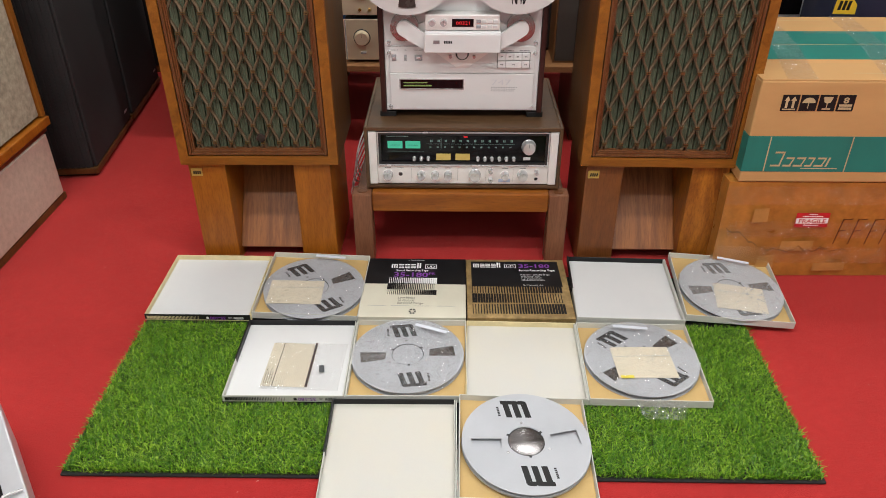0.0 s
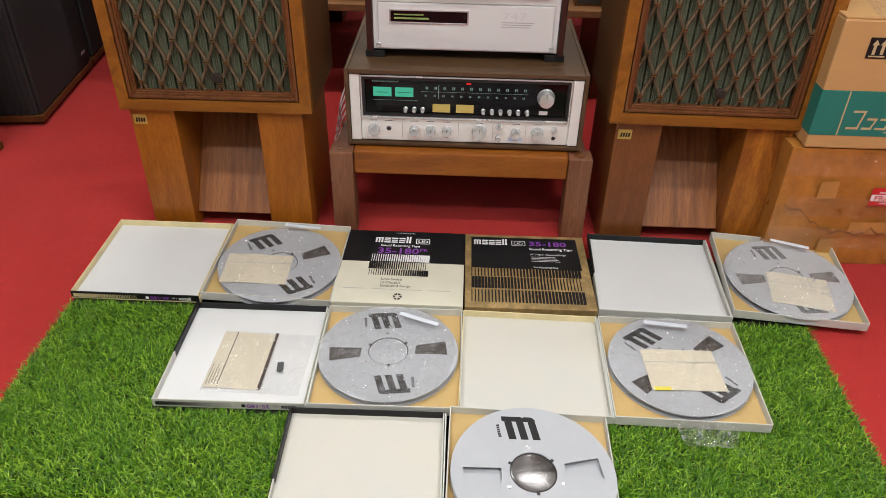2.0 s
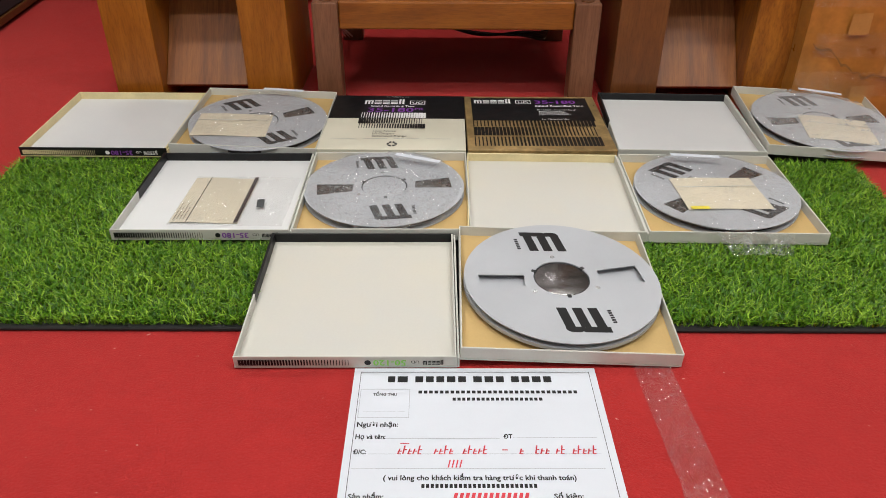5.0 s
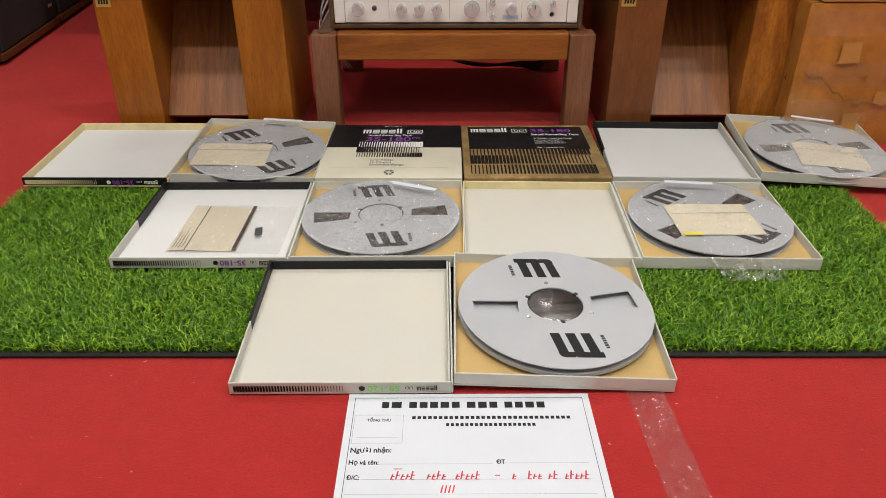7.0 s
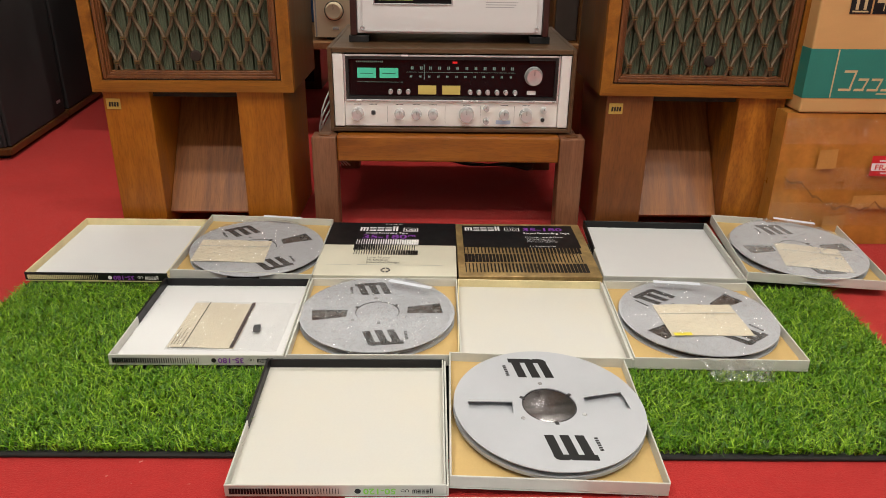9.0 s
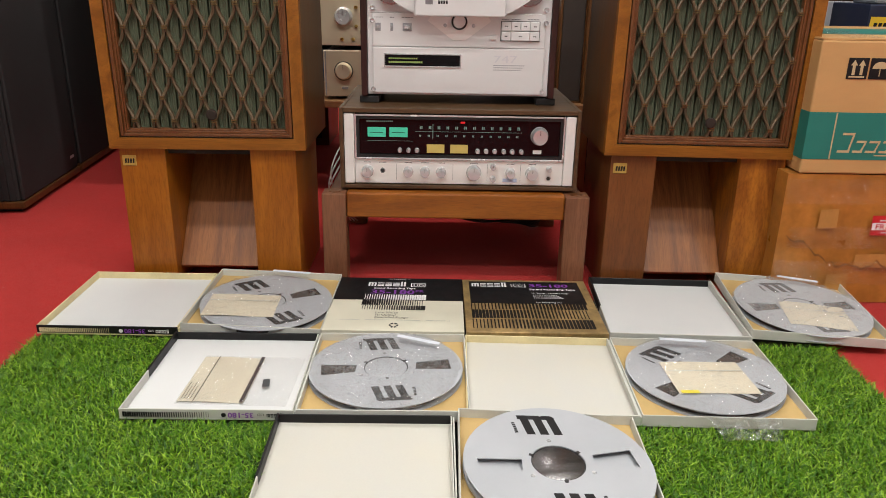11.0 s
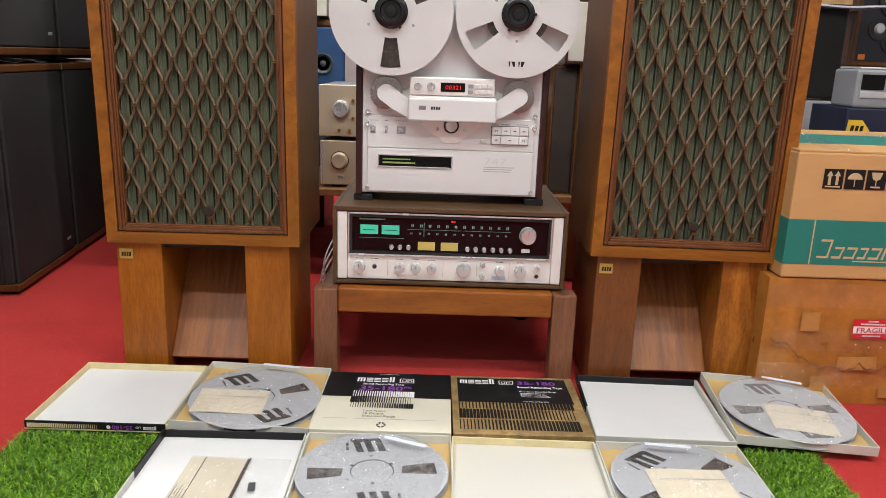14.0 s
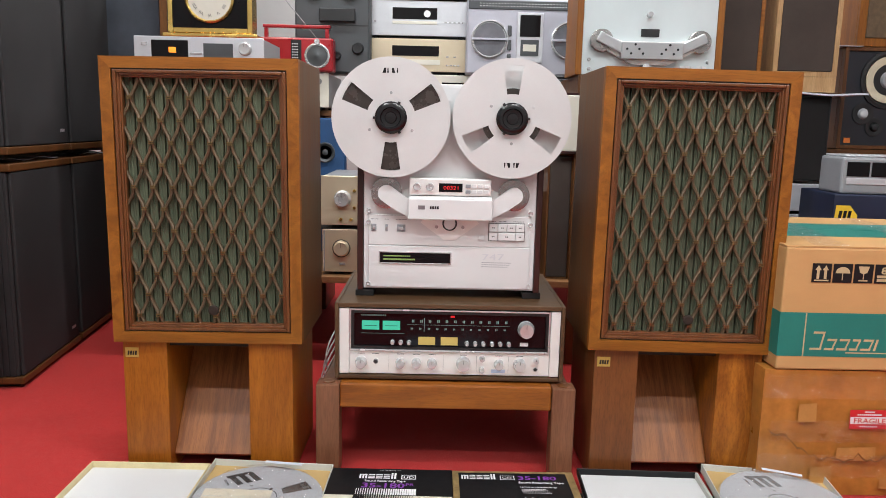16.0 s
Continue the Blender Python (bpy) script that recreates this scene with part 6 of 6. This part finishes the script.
def red_radio(x, y, z):
    r = thing("portable_radio", (x, y, z), "red portable radio with round grille and raised handle", "radio")
    r.scale = (0.84, 1, 0.82)
    cube("body", REDPL, r, -0.17, 0.17, 0, 0.085, 0.0, 0.155, 0.008)
    cube("face", REDPL, r, -0.165, 0.165, -0.006, -0.0002, 0.006, 0.149, 0.003)
    part("speaker_rim", lathe(bmesh.new(), (0.10, -0.006, 0.072), [(0.058, 0), (0.058, 0.005), (0.052, 0.006), (0.050, 0.001)], "y", 40), CHROME, r, "chrome speaker rim", True)
    part("speaker_mesh", lathe(bmesh.new(), (0.10, -0.006, 0.072), [(0.049, 0), (0.046, 0.0035), (0.02, 0.004), (0.009, 0.0085), (0.003, 0.009)], "y", 36), DARKPL, r, "dark speaker mesh", True)
    cube("tuner_window", BLACK, r, -0.02, 0.028, -0.0085, -0.0062, 0.012, 0.143, 0.001)
    bm = bmesh.new()
    for k in range(9):
        bars(bm, -0.014, 0.022 + k * 0.0125, 3, 0.006, 0.004, 0.004, Matrix.Translation((0, -0.0088, 0)) @ FRONT)
    part("tuner_marks", bm, WHITEP, r)
    part("knob", lathe(bmesh.new(), (0.10, -0.004, 0.137), [(0.013, 0), (0.012, 0.012)], "y", 20), CHROME, r, "", True)
    for sx in (-1, 1):
        cube("handle_post", REDPL, r, sx * 0.14 - 0.008, sx * 0.14 + 0.008, 0.02, 0.04, 0.1555, 0.20, 0.002)
    cube("handle_bar", REDPL, r, -0.155, 0.155, 0.018, 0.042, 0.2005, 0.216, 0.004)
    part("aerial", tube(bmesh.new(), [(0.09, 0.06, 0.155), (0.02, 0.06, 0.24), (-0.08, 0.06, 0.36)], 0.002), CHROME, r)


red_radio(-0.604, 1.64, 1.0105)


def boombox(x, y, z, w, h, label):
    b = thing("boombox", (x, y, z), label, "boombox", "boomboxes")
    cube("body", BOOMSILVER, b, -w / 2, w / 2, 0, 0.13, 0, h, 0.008)
    cube("dial_strip", DARKPL, b, -w / 2 + 0.006, w / 2 - 0.006, -0.004, -0.0002, h - 0.045, h - 0.012, 0.002)
    bm = bmesh.new()
    for k in range(2):
        bars(bm, -w / 2 + 0.05, h - 0.024 - k * 0.010, 30, 0.006, 0.0022, 0.006, Matrix.Translation((0, -0.0044, 0)) @ FRONT)
    part("dial_marks", bm, WHITEP, b)
    q = min(0.074, h * 0.27)
    for sx in (-1, 1):
        cx, cz = sx * (w / 2 - 0.092), h * 0.46
        part("speaker_rim", lathe(bmesh.new(), (cx, -0.0002, cz), [(q, 0), (q, 0.008), (q * 0.93, 0.010), (q * 0.88, 0.002)], "y", 44), CHROME, b, "chrome speaker rim", True)
        part("speaker_mesh", lathe(bmesh.new(), (cx, -0.0002, cz), [(q * 0.875, 0), (q * 0.84, 0.004), (q * 0.35, 0.005), (0.003, 0.006)], "y", 36), DARKMESH, b, "grey speaker mesh", True)
        cube("rim_bar", BOOMSILVER, b, cx - q * 0.96, cx + q * 0.96, -0.013, -0.0065, cz - 0.004, cz + 0.004, 0.001)
    d = cube("cassette_door", SILVERPL, b, -0.052, 0.052, -0.008, -0.0002, h * 0.16, h - 0.055, 0.003)
    cube("cassette_window", GLASSY, d, -0.040, 0.040, -0.0095, -0.0082, h * 0.50, h - 0.065)
    cass = cube("cassette", DARKPL, d, -0.036, 0.036, -0.0095, -0.0082, h * 0.25, h * 0.46)
    cube("cassette_label", CREAM_PANEL, cass, -0.026, 0.026, -0.0101, -0.0096, h * 0.31, h * 0.40)
    for k in range(5):
        cube("piano_key", CHROME, b, -0.052 + k * 0.021, -0.034 + k * 0.021, -0.014, -0.0002, 0.012, 0.027, 0.002)
    for k in range(3):
        cube("slider", DARKPL, b, -0.088, -0.072, -0.005, -0.0002, 0.04 + k * 0.055, 0.08 + k * 0.055, 0.002)
    return b


sh = thing("wooden_case", (0.36, 1.62, 0.865), "long brown wooden case under the boombox", "wooden case")
cube("case", SHELF, sh, -0.25, 0.25, 0.1, 0.42, 0, 0.02, 0.002)
boombox(0.306, 1.72, 1.021, 0.50, 0.295, "large silver twin-speaker boombox")
g = boombox(0.345, 1.72, 0.886, 0.50, 0.134, "low silver cassette boombox with a black handle")
part("carry_handle", tube(bmesh.new(), [(-0.03, -0.03, 0.09), (-0.03, -0.045, 0.115), (-0.01, -0.045, 0.128), (0.24, -0.045, 0.128)], 0.008), BLACK, g, "black carrying handle", True)


def plain_speaker(x, y, z, w, h, d, frame_m, cloth, label, border=0.02, foot=0.0, rz=0, group="shelf loudspeakers"):
    s = thing("loudspeaker", (x, y, z), label, "loudspeaker", group, rz=rz)
    cube("cabinet", frame_m, s, -w / 2, w / 2, 0.012, d, 0, h, 0.002)
    part("front_frame", ring(bmesh.new(), -w / 2, w / 2, foot, h, border, -0.002, 0.0115, 0.001), frame_m, s)
    if foot:
        cube("lower_board", frame_m, s, -w / 2, w / 2, -0.002, 0.0115, 0, foot - 0.0005, 0.001)
    cube("grille", cloth, s, -w / 2 + border + 0.001, w / 2 - border - 0.001, -0.004, 0.0112, foot + border + 0.001, h - border - 0.001, 0.003, "dark cloth grille")
    return s


# cassette deck and clock on a light wooden cabinet
plain_speaker(-0.845, 1.185, 0, 0.56, 0.965, 0.36, BEECH, GREYCLOTH, "light wooden floor loudspeaker behind", 0.03)
u = panel_unit("cassette_deck", -0.838, 1.20, 0.965, 0.425, 0.118, 0.27, SILVERPL, GREYPL, "silver cassette deck with a lit orange display", "cassette deck")
cube("cassette_door", GLASSY, u, -0.155, -0.035, -0.0022, -0.0002, 0.02, 0.106, 0.001)
cube("display", ORANGE, u, -0.098, -0.074, -0.0032, -0.0024, 0.066, 0.084, 0, "lit orange display")
cube("meter", DARKPL, u, 0.015, 0.112, -0.0014, -0.0002, 0.03, 0.098, 0.001)
cube("key_bar", CHROME, u, -0.028, 0.010, -0.004, -0.0002, 0.062, 0.068, 0.001)
cube("eject_key", CHROME, u, -0.188, -0.168, -0.004, -0.0002, 0.088, 0.098, 0.001)
knob(u, (0.152, -0.0002, 0.082), 0.020, 0.018, "knob")


def mantel_clock(x, y, z):
    c = thing("mantel_clock", (x, y, z), "gold-framed square clock with a black face panel", "clock")
    cube("base", BRASS, c, -0.155, 0.155, -0.015, 0.085, 0.0, 0.012, 0.003, "polished brass base")
    cube("body", BRASS, c, -0.135, 0.135, 0.004, 0.075, 0.0125, 0.29, 0.004)
    part("frame", ring(bmesh.new(), -0.138, 0.138, 0.014, 0.292, 0.016, -0.006, 0.0038, 0.002), BRASS, c, "polished brass frame")
    cube("black_panel", GLASSY, c, -0.1215, 0.1215, -0.001, 0.0036, 0.0305, 0.2755)
    part("dial_rim", lathe(bmesh.new(), (0, -0.0012, 0.125), [(0.080, 0), (0.080, 0.006), (0.075, 0.010), (0.071, 0.004)], "y", 48), BRASS, c, "brass dial rim", True)
    part("dial", lathe(bmesh.new(), (0, -0.0012, 0.125), [(0.0705, 0.0042), (0.0705, 0.0046), (0.002, 0.0047)], "y", 48), CREAM_PANEL, c, "cream dial", True)
    for k, tx in enumerate(("XII", "I", "II", "III", "IIII", "V", "VI", "VII", "VIII", "IX", "X", "XI")):
        a = math.radians(90 - 30 * k)
        T = Matrix.Translation((0.056 * math.cos(a), -0.0064, 0.125 + 0.056 * math.sin(a))) @ FRONT @ Matrix.Rotation(a - math.pi / 2, 4, "Z") @ Matrix.Translation((0, -0.006, 0))
        writing("numeral", tx, 0.015, T, INK, c, None, "CENTER")
    for a, ln, w in ((math.radians(0), 0.036, 0.0028), (math.radians(165), 0.052, 0.002)):
        T = Matrix.Translation((0, -0.0068, 0.125)) @ FRONT @ Matrix.Rotation(a, 4, "Z")
        part("hand_bar", poly(bmesh.new(), [(-0.008, -w / 2), (ln, -w * 0.3), (ln, w * 0.3), (-0.008, w / 2)], T), INK, c)


mantel_clock(-0.802, 1.215, 1.083)
plain_speaker(-1.03, 1.80, 0.90, 0.30, 0.62, 0.28, WALNUT_D, NAVY, "brown loudspeaker with a dark blue-grey grille", 0.03)
plain_speaker(-0.86, 1.90, 0.0, 0.66, 0.899, 0.30, WALNUT_D, GREYCLOTH, "dark wooden loudspeaker under another", 0.03)
plain_speaker(-1.36, 1.95, 0.90, 0.29, 0.60, 0.25, WALNUT_D, SLATE, "brown loudspeaker with a slate-grey grille", 0.02)
plain_speaker(-1.36, 1.95, 0.0, 0.30, 0.899, 0.25, WALNUT_D, GREYCLOTH, "dark wooden loudspeaker under another", 0.03)


# second open-reel deck on a cabinet behind the other loudspeaker
def second_deck():
    plain_speaker(0.66, 1.19, 0, 0.50, 0.99, 0.36, WALNUT_D, GREYCLOTH, "dark floor loudspeaker behind", 0.03)
    d = thing("tape_deck", (0.637, 1.19, 0.990), "silver open-reel tape deck in a walnut case", "tape deck")
    for sx in (-1, 1):
        a, b = sx * 0.240, sx * 0.2195
        cube("side_panel", WALNUT_V, d, min(a, b), max(a, b), -0.004, 0.2, 0, 0.45, 0.002, "walnut side panel")
    cube("face_panel", ICE, d, -0.219, 0.219, 0.0, 0.19, 0.002, 0.449, 0.002, "pale silver face panel")
    bm = plate(bmesh.new(), [(-0.15, 0.125), (-0.165, 0.09), (-0.06, 0.035), (0.06, 0.035), (0.165, 0.09), (0.15, 0.125), (0.09, 0.108), (-0.09, 0.108)], [], 0, 0.02)
    part("tape_path_plate", bm, SILVER, d, "polished tape path plate").matrix_local = pose(0, -0.0005, 0, 90)
    cube("head_cover", ARM, d, -0.10, 0.10, -0.045, -0.021, 0.050, 0.104, 0.003, "silver head cover with dark studs")
    for sx in (-1, 1):
        part("tension_roller", lathe(bmesh.new(), (sx * 0.160, 0.0, 0.110), [(0.036, 0), (0.036, 0.012), (0.030, 0.014), (0.030, 0.024), (0.035, 0.026), (0.012, 0.027)], "y", 36), STEEL, d, "polished tension roller", True)
        T = pose(sx * 0.128, -0.030, 0.099, 0, sx * -26, 0)
        part("tension_arm", box(bmesh.new(), -0.052, 0.052, -0.010, 0.0, -0.017, 0.017, 0.0048, 3), ARM, d, "pale tension arm").matrix_local = T
        for k in range(5):
            part("stud", lathe(bmesh.new(), (sx * (0.030 + 0.013 * k), -0.045, 0.068 + 0.014 * (k % 3)), [(0.004, 0), (0.003, 0.003)], "y", 10), INK, d)
        for zz in (0.02, 0.05):
            part("bolt", lathe(bmesh.new(), (sx * 0.195, 0, zz), [(0.006, 0), (0.005, 0.007)], "y", 14), CHROME, d, "", True)
    cube("counter", BLACK, d, -0.03, 0.03, -0.006, -0.0002, 0.125, 0.150, 0.002)
    part("knob", lathe(bmesh.new(), (-0.005, -0.0002, 0.195), [(0.010, 0), (0.008, 0.018)], "y", 20), CHROME, d, "", True)
    part("pinch_roller", lathe(bmesh.new(), (-0.012, -0.0002, 0.020), [(0.018, 0), (0.016, 0.03), (0.006, 0.032)], "y", 24), CHROME, d, "", True)
    for k in range(6):
        cube("key", PALE, d, 0.085 + k * 0.018, 0.100 + k * 0.018, -0.008, -0.0002, 0.018, 0.034, 0.001)


second_deck()

# loudspeakers on the east side
plain_speaker(1.005, 1.42, 0.972, 0.20, 0.55, 0.30, WALNUT_H, BROWNCLOTH, "walnut loudspeaker with a dark brown grille", 0.014)
plain_speaker(1.275, 1.44, 0.965, 0.235, 0.55, 0.30, BEECH, BROWNCLOTH, "light wooden loudspeaker with a dark brown grille", 0.018, 0.055)
for nm, xx in (("white", 1.17),):
    bm = bmesh.new()
    rows = [[bm.verts.new((1.16 + 0.034 * j, 1.405 + 0.3 * i, 0.955 + 0.003 * math.sin(j * 0.8))) for j in range(11)] for i in range(2)]
    for j in range(10):
        bm.faces.new((rows[0][j], rows[0][j + 1], rows[1][j + 1], rows[1][j]))
    ex = bmesh.ops.extrude_face_region(bm, geom=bm.faces[:])
    for v in [g for g in ex["geom"] if isinstance(g, bmesh.types.BMVert)]:
        v.co.z += 0.006
    single("packing_sheet", bm, PAPER, "white foam sheet between stacked loudspeakers", "packing sheet", group="packing sheets", smooth=True)
plain_speaker(1.15, 1.45, 0.640, 0.48, 0.312, 0.30, BLACK, GREYCLOTH, "charcoal cloth-fronted loudspeaker under a wooden one", 0.004)
u = panel_unit("cassette_deck", 1.22, 1.44, 0.520, 0.43, 0.112, 0.28, SILVERPL, DARKPL, "silver cassette deck with a green lamp", "cassette deck", group="stacked silver decks")
cube("green_lamp", LED_GREEN, u, 0.02, 0.04, -0.002, -0.0002, 0.098, 0.106)
cube("cassette_door", GLASSY, u, -0.17, -0.05, -0.0022, -0.0002, 0.02, 0.085, 0.001)
u = panel_unit("cassette_deck", 1.22, 1.43, 0.400, 0.43, 0.118, 0.28, SILVERPL, DARKPL, "silver cassette deck in a stack", "cassette deck", group="stacked silver decks")
cube("cassette_door", GLASSY, u, -0.05, 0.07, -0.0022, -0.0002, 0.02, 0.10, 0.001)
knob(u, (0.11, -0.0002, 0.045), 0.016, 0.018, "knob")
plain_speaker(1.22, 1.44, 0.0, 0.50, 0.399, 0.32, WALNUT_D, GREYCLOTH, "dark low loudspeaker supporting decks", 0.02)


def studio_speaker():
    s = thing("studio_loudspeaker", (1.722, 1.60, 0.762), "walnut studio monitor with a pale cone on a dark baffle", "loudspeaker")
    w, h = 0.44, 0.385
    cube("cabinet", WALNUT_D, s, -w / 2, w / 2, 0.02, 0.3, 0, h, 0.002)
    part("front_frame", ring(bmesh.new(), -w / 2, w / 2, 0, h, 0.014, -0.004, 0.0195, 0.001), WALNUT_D, s)
    cube("baffle", BAFFLE, s, -w / 2 + 0.0145, w / 2 - 0.0145, 0.006, 0.0195, 0.0145, h - 0.0145, 0, "dark black baffle")
    dr = part("woofer_rim", lathe(bmesh.new(), (-0.04, 0.006, 0.265), [(0.110, 0), (0.110, 0.008), (0.098, 0.010), (0.090, 0.003)], "y", 44), BLACK, s, "black woofer surround", True)
    part("cone", lathe(bmesh.new(), (-0.04, 0.006, 0.265), [(0.0895, 0.0), (0.088, 0.006), (0.04, 0.001), (0.03, 0.001)], "y", 44), CONE, dr, "pale paper cone", True)
    part("dust_cap", lathe(bmesh.new(), (-0.04, 0.004, 0.265), [(0.034, 0), (0.028, 0.010), (0.012, 0.015), (0.002, 0.016)], "y", 32), GREYPL, dr, "grey dust cap", True)
    for cx, cz, r in ((-0.125, 0.135, 0.042), (0.05, 0.135, 0.042), (-0.075, 0.085, 0.036)):
        t = part("driver", lathe(bmesh.new(), (cx, 0.006, cz), [(r, 0), (r, 0.004), (r * 0.82, 0.005), (r * 0.5, 0.0)], "y", 32), BLACK, s, "", True)
        part("dome", lathe(bmesh.new(), (cx, 0.004, cz), [(r * 0.5, 0), (r * 0.35, 0.009), (0.002, 0.012)], "y", 24), SILVERPL if cz > 0.1 else BLACK, t, "", True)
    cube("maker_badge", mat("orange_badge", (0.75, 0.2, 0.03), 0.5), s, -0.19, -0.165, 0.002, 0.0058, 0.022, 0.042)
    plain_speaker(1.80, 1.60, 1.150, 0.52, 0.5, 0.30, WALNUT_V, LATTICE, "walnut loudspeaker with a carved bronze lattice front", 0.03)
    bm = bmesh.new()
    box(bm, 1.44, 1.56, 1.585, 1.7, 1.1475, 1.1498)
    single("packing_sheet", bm, PAPER, "white foam sheet between stacked loudspeakers", "packing sheet", group="packing sheets")
    plain_speaker(1.70, 1.60, 0.0, 0.50, 0.760, 0.32, WALNUT_D, GREYCLOTH, "dark walnut floor loudspeaker under a monitor", 0.02)


studio_speaker()


def radio_on_box():
    b = thing("navy_carton", (1.44, 0.99, 0.430), "navy blue carton with a yellow mark", "carton", rz=-4)
    cube("body", NAVY, b, -0.24, 0.30, 0, 0.26, 0, 0.200, 0.004)
    part("yellow_mark", poly(bmesh.new(), [(-0.236, 0.105), (-0.165, 0.105), (-0.165, 0.135), (-0.19, 0.165), (-0.232, 0.165)], Matrix.Translation((0, -0.0012, 0)) @ FRONT), YELLOW, b)
    part("mark_bars", bars(bmesh.new(), -0.225, 0.118, 3, 0.010, 0.030, 0.004, Matrix.Translation((0, -0.0018, 0)) @ FRONT, 0.004), INK, b)
    plain_speaker(1.45, 0.99, 0, 0.54, 0.429, 0.30, WALNUT_D, GREYCLOTH, "dark low loudspeaker under a navy carton", 0.02)
    r = thing("radio_cassette", (1.46, 1.0, 0.631), "grey radio cassette player with a raised aerial", "radio", rz=-4)
    cube("body", GREYPL, r, -0.24, 0.26, 0, 0.16, 0, 0.115, 0.008)
    cube("top_deck", SILVERPL, r, -0.23, 0.25, 0.01, 0.15, 0.1155, 0.122, 0.003)
    for k in range(2):
        cube("meter_window", GLASSY, r, -0.225 + k * 0.075, -0.157 + k * 0.075, -0.003, -0.0002, 0.055, 0.100, 0.002)
    cube("label_strip", SILVERPL, r, -0.225, -0.085, -0.0035, -0.0002, 0.030, 0.050, 0.001)
    cube("control_panel", SILVERPL, r, -0.07, 0.24, -0.004, -0.0002, 0.012, 0.103, 0.002)
    for k in range(7):
        cube("key", CHROME, r, -0.06 + k * 0.04, -0.03 + k * 0.04, -0.012, -0.0042, 0.022, 0.036, 0.002)
    part("aerial", tube(bmesh.new(), [(0.0, 0.06, 0.118), (-0.055, 0.06, 0.235)], 0.005), CHROME, r)
    part("carry_handle", tube(bmesh.new(), [(-0.02, 0.03, 0.118), (-0.02, 0.03, 0.145), (0.2, 0.03, 0.145), (0.2, 0.03, 0.118)], 0.007), SILVERPL, r)


radio_on_box()
# things in the gap between deck and east loudspeaker
plain_speaker(0.37, 1.21, 0.300, 0.085, 0.43, 0.25, WALNUT_D, BROWNCLOTH, "slim brown cabinet with a dark cloth face", 0.006, group="cabinets in the gap")
u = panel_unit("amplifier", 0.245, 1.35, 0.300, 0.20, 0.28, 0.30, BLACK, DARKPL, "black amplifier on the low shelf", "amplifier")
u = panel_unit("disc_player", 0.245, 1.33, 0.581, 0.20, 0.075, 0.30, PALE, PALE, "white disc player on a black amplifier", "disc player")
u = panel_unit("disc_player", 0.245, 1.36, 0.657, 0.20, 0.075, 0.30, DARKPL, BLACK, "dark disc player in a stack", "disc player")
plain_speaker(0.405, 1.17, 0.731, 0.10, 0.20, 0.22, ROSEWOOD, CREAM_PANEL, "small rosewood loudspeaker with a cream front", 0.008, group="cabinets in the gap")


# ---- cables ----
def cable(name, pts, r, m, label):
    fine = []
    P = [Vector(p) for p in pts]
    for i in range(len(P) - 1):
        a, b, c, d = P[max(i - 1, 0)], P[i], P[i + 1], P[min(i + 2, len(P) - 1)]
        for k in range(8):
            t = k / 8
            fine.append(0.5 * (2 * b + (c - a) * t + (2 * a - 5 * b + 4 * c - d) * t * t + (3 * b - a - 3 * c + d) * t ** 3))
    fine.append(P[-1])
    single(name, tube(bmesh.new(), fine, r, 8), m, label, "cable", group="loose cables", smooth=True)


WIRE = mat("white_wire", (0.70, 0.64, 0.60), 0.4)
BLUEWIRE = mat("blue_wire", (0.10, 0.08, 0.35), 0.4)
for k in range(5):
    cable("cable", [(-0.22, 0.75, 0.27 + 0.012 * k), (-0.30, 0.72, 0.27 - 0.02 * k), (-0.335 - 0.006 * k, 0.60, 0.20 - 0.03 * k), (-0.315, 0.66, 0.08), (-0.33 + 0.01 * k, 0.80, 0.006)], 0.0022, WIRE, "thin white speaker wire hanging behind the receiver")
for k in range(3):
    cable("cable", [(0.21, 0.75, 0.30 - 0.02 * k), (0.27, 0.70, 0.32 - 0.02 * k), (0.288, 0.62, 0.29 - 0.03 * k), (0.28, 0.72, 0.20), (0.29, 0.85, 0.006)], 0.0022, (WIRE, BLUEWIRE, BLACK)[k], "thin speaker wire hanging behind the receiver")
for k in range(4):
    cable("cable", [(-0.20, 0.66 + 0.02 * k, 0.125), (-0.10, 0.62, 0.100 + 0.004 * k), (0.04, 0.59 + 0.015 * k, 0.082 - 0.006 * k), (0.15, 0.58, 0.078 + 0.003 * k), (0.205, 0.60, 0.066 + 0.006 * k), (0.225, 0.66, 0.11)], 0.0032, BLACK, "black cable hanging under the low table")
bm = bmesh.new()
rows = [[bm.verts.new((0.17 + 0.045 * i + 0.006 * math.sin(j), 0.60 + 0.01 * math.sin(j * 1.7 + i), 0.185 - 0.020 * j)) for j in range(9)] for i in range(2)]
for j in range(8):
    bm.faces.new((rows[0][j], rows[1][j], rows[1][j + 1], rows[0][j + 1]))
single("plastic_strip", bm, STRIP, "hanging strip of clear plastic under the low table", "plastic strip", smooth=True)
grey_unit()
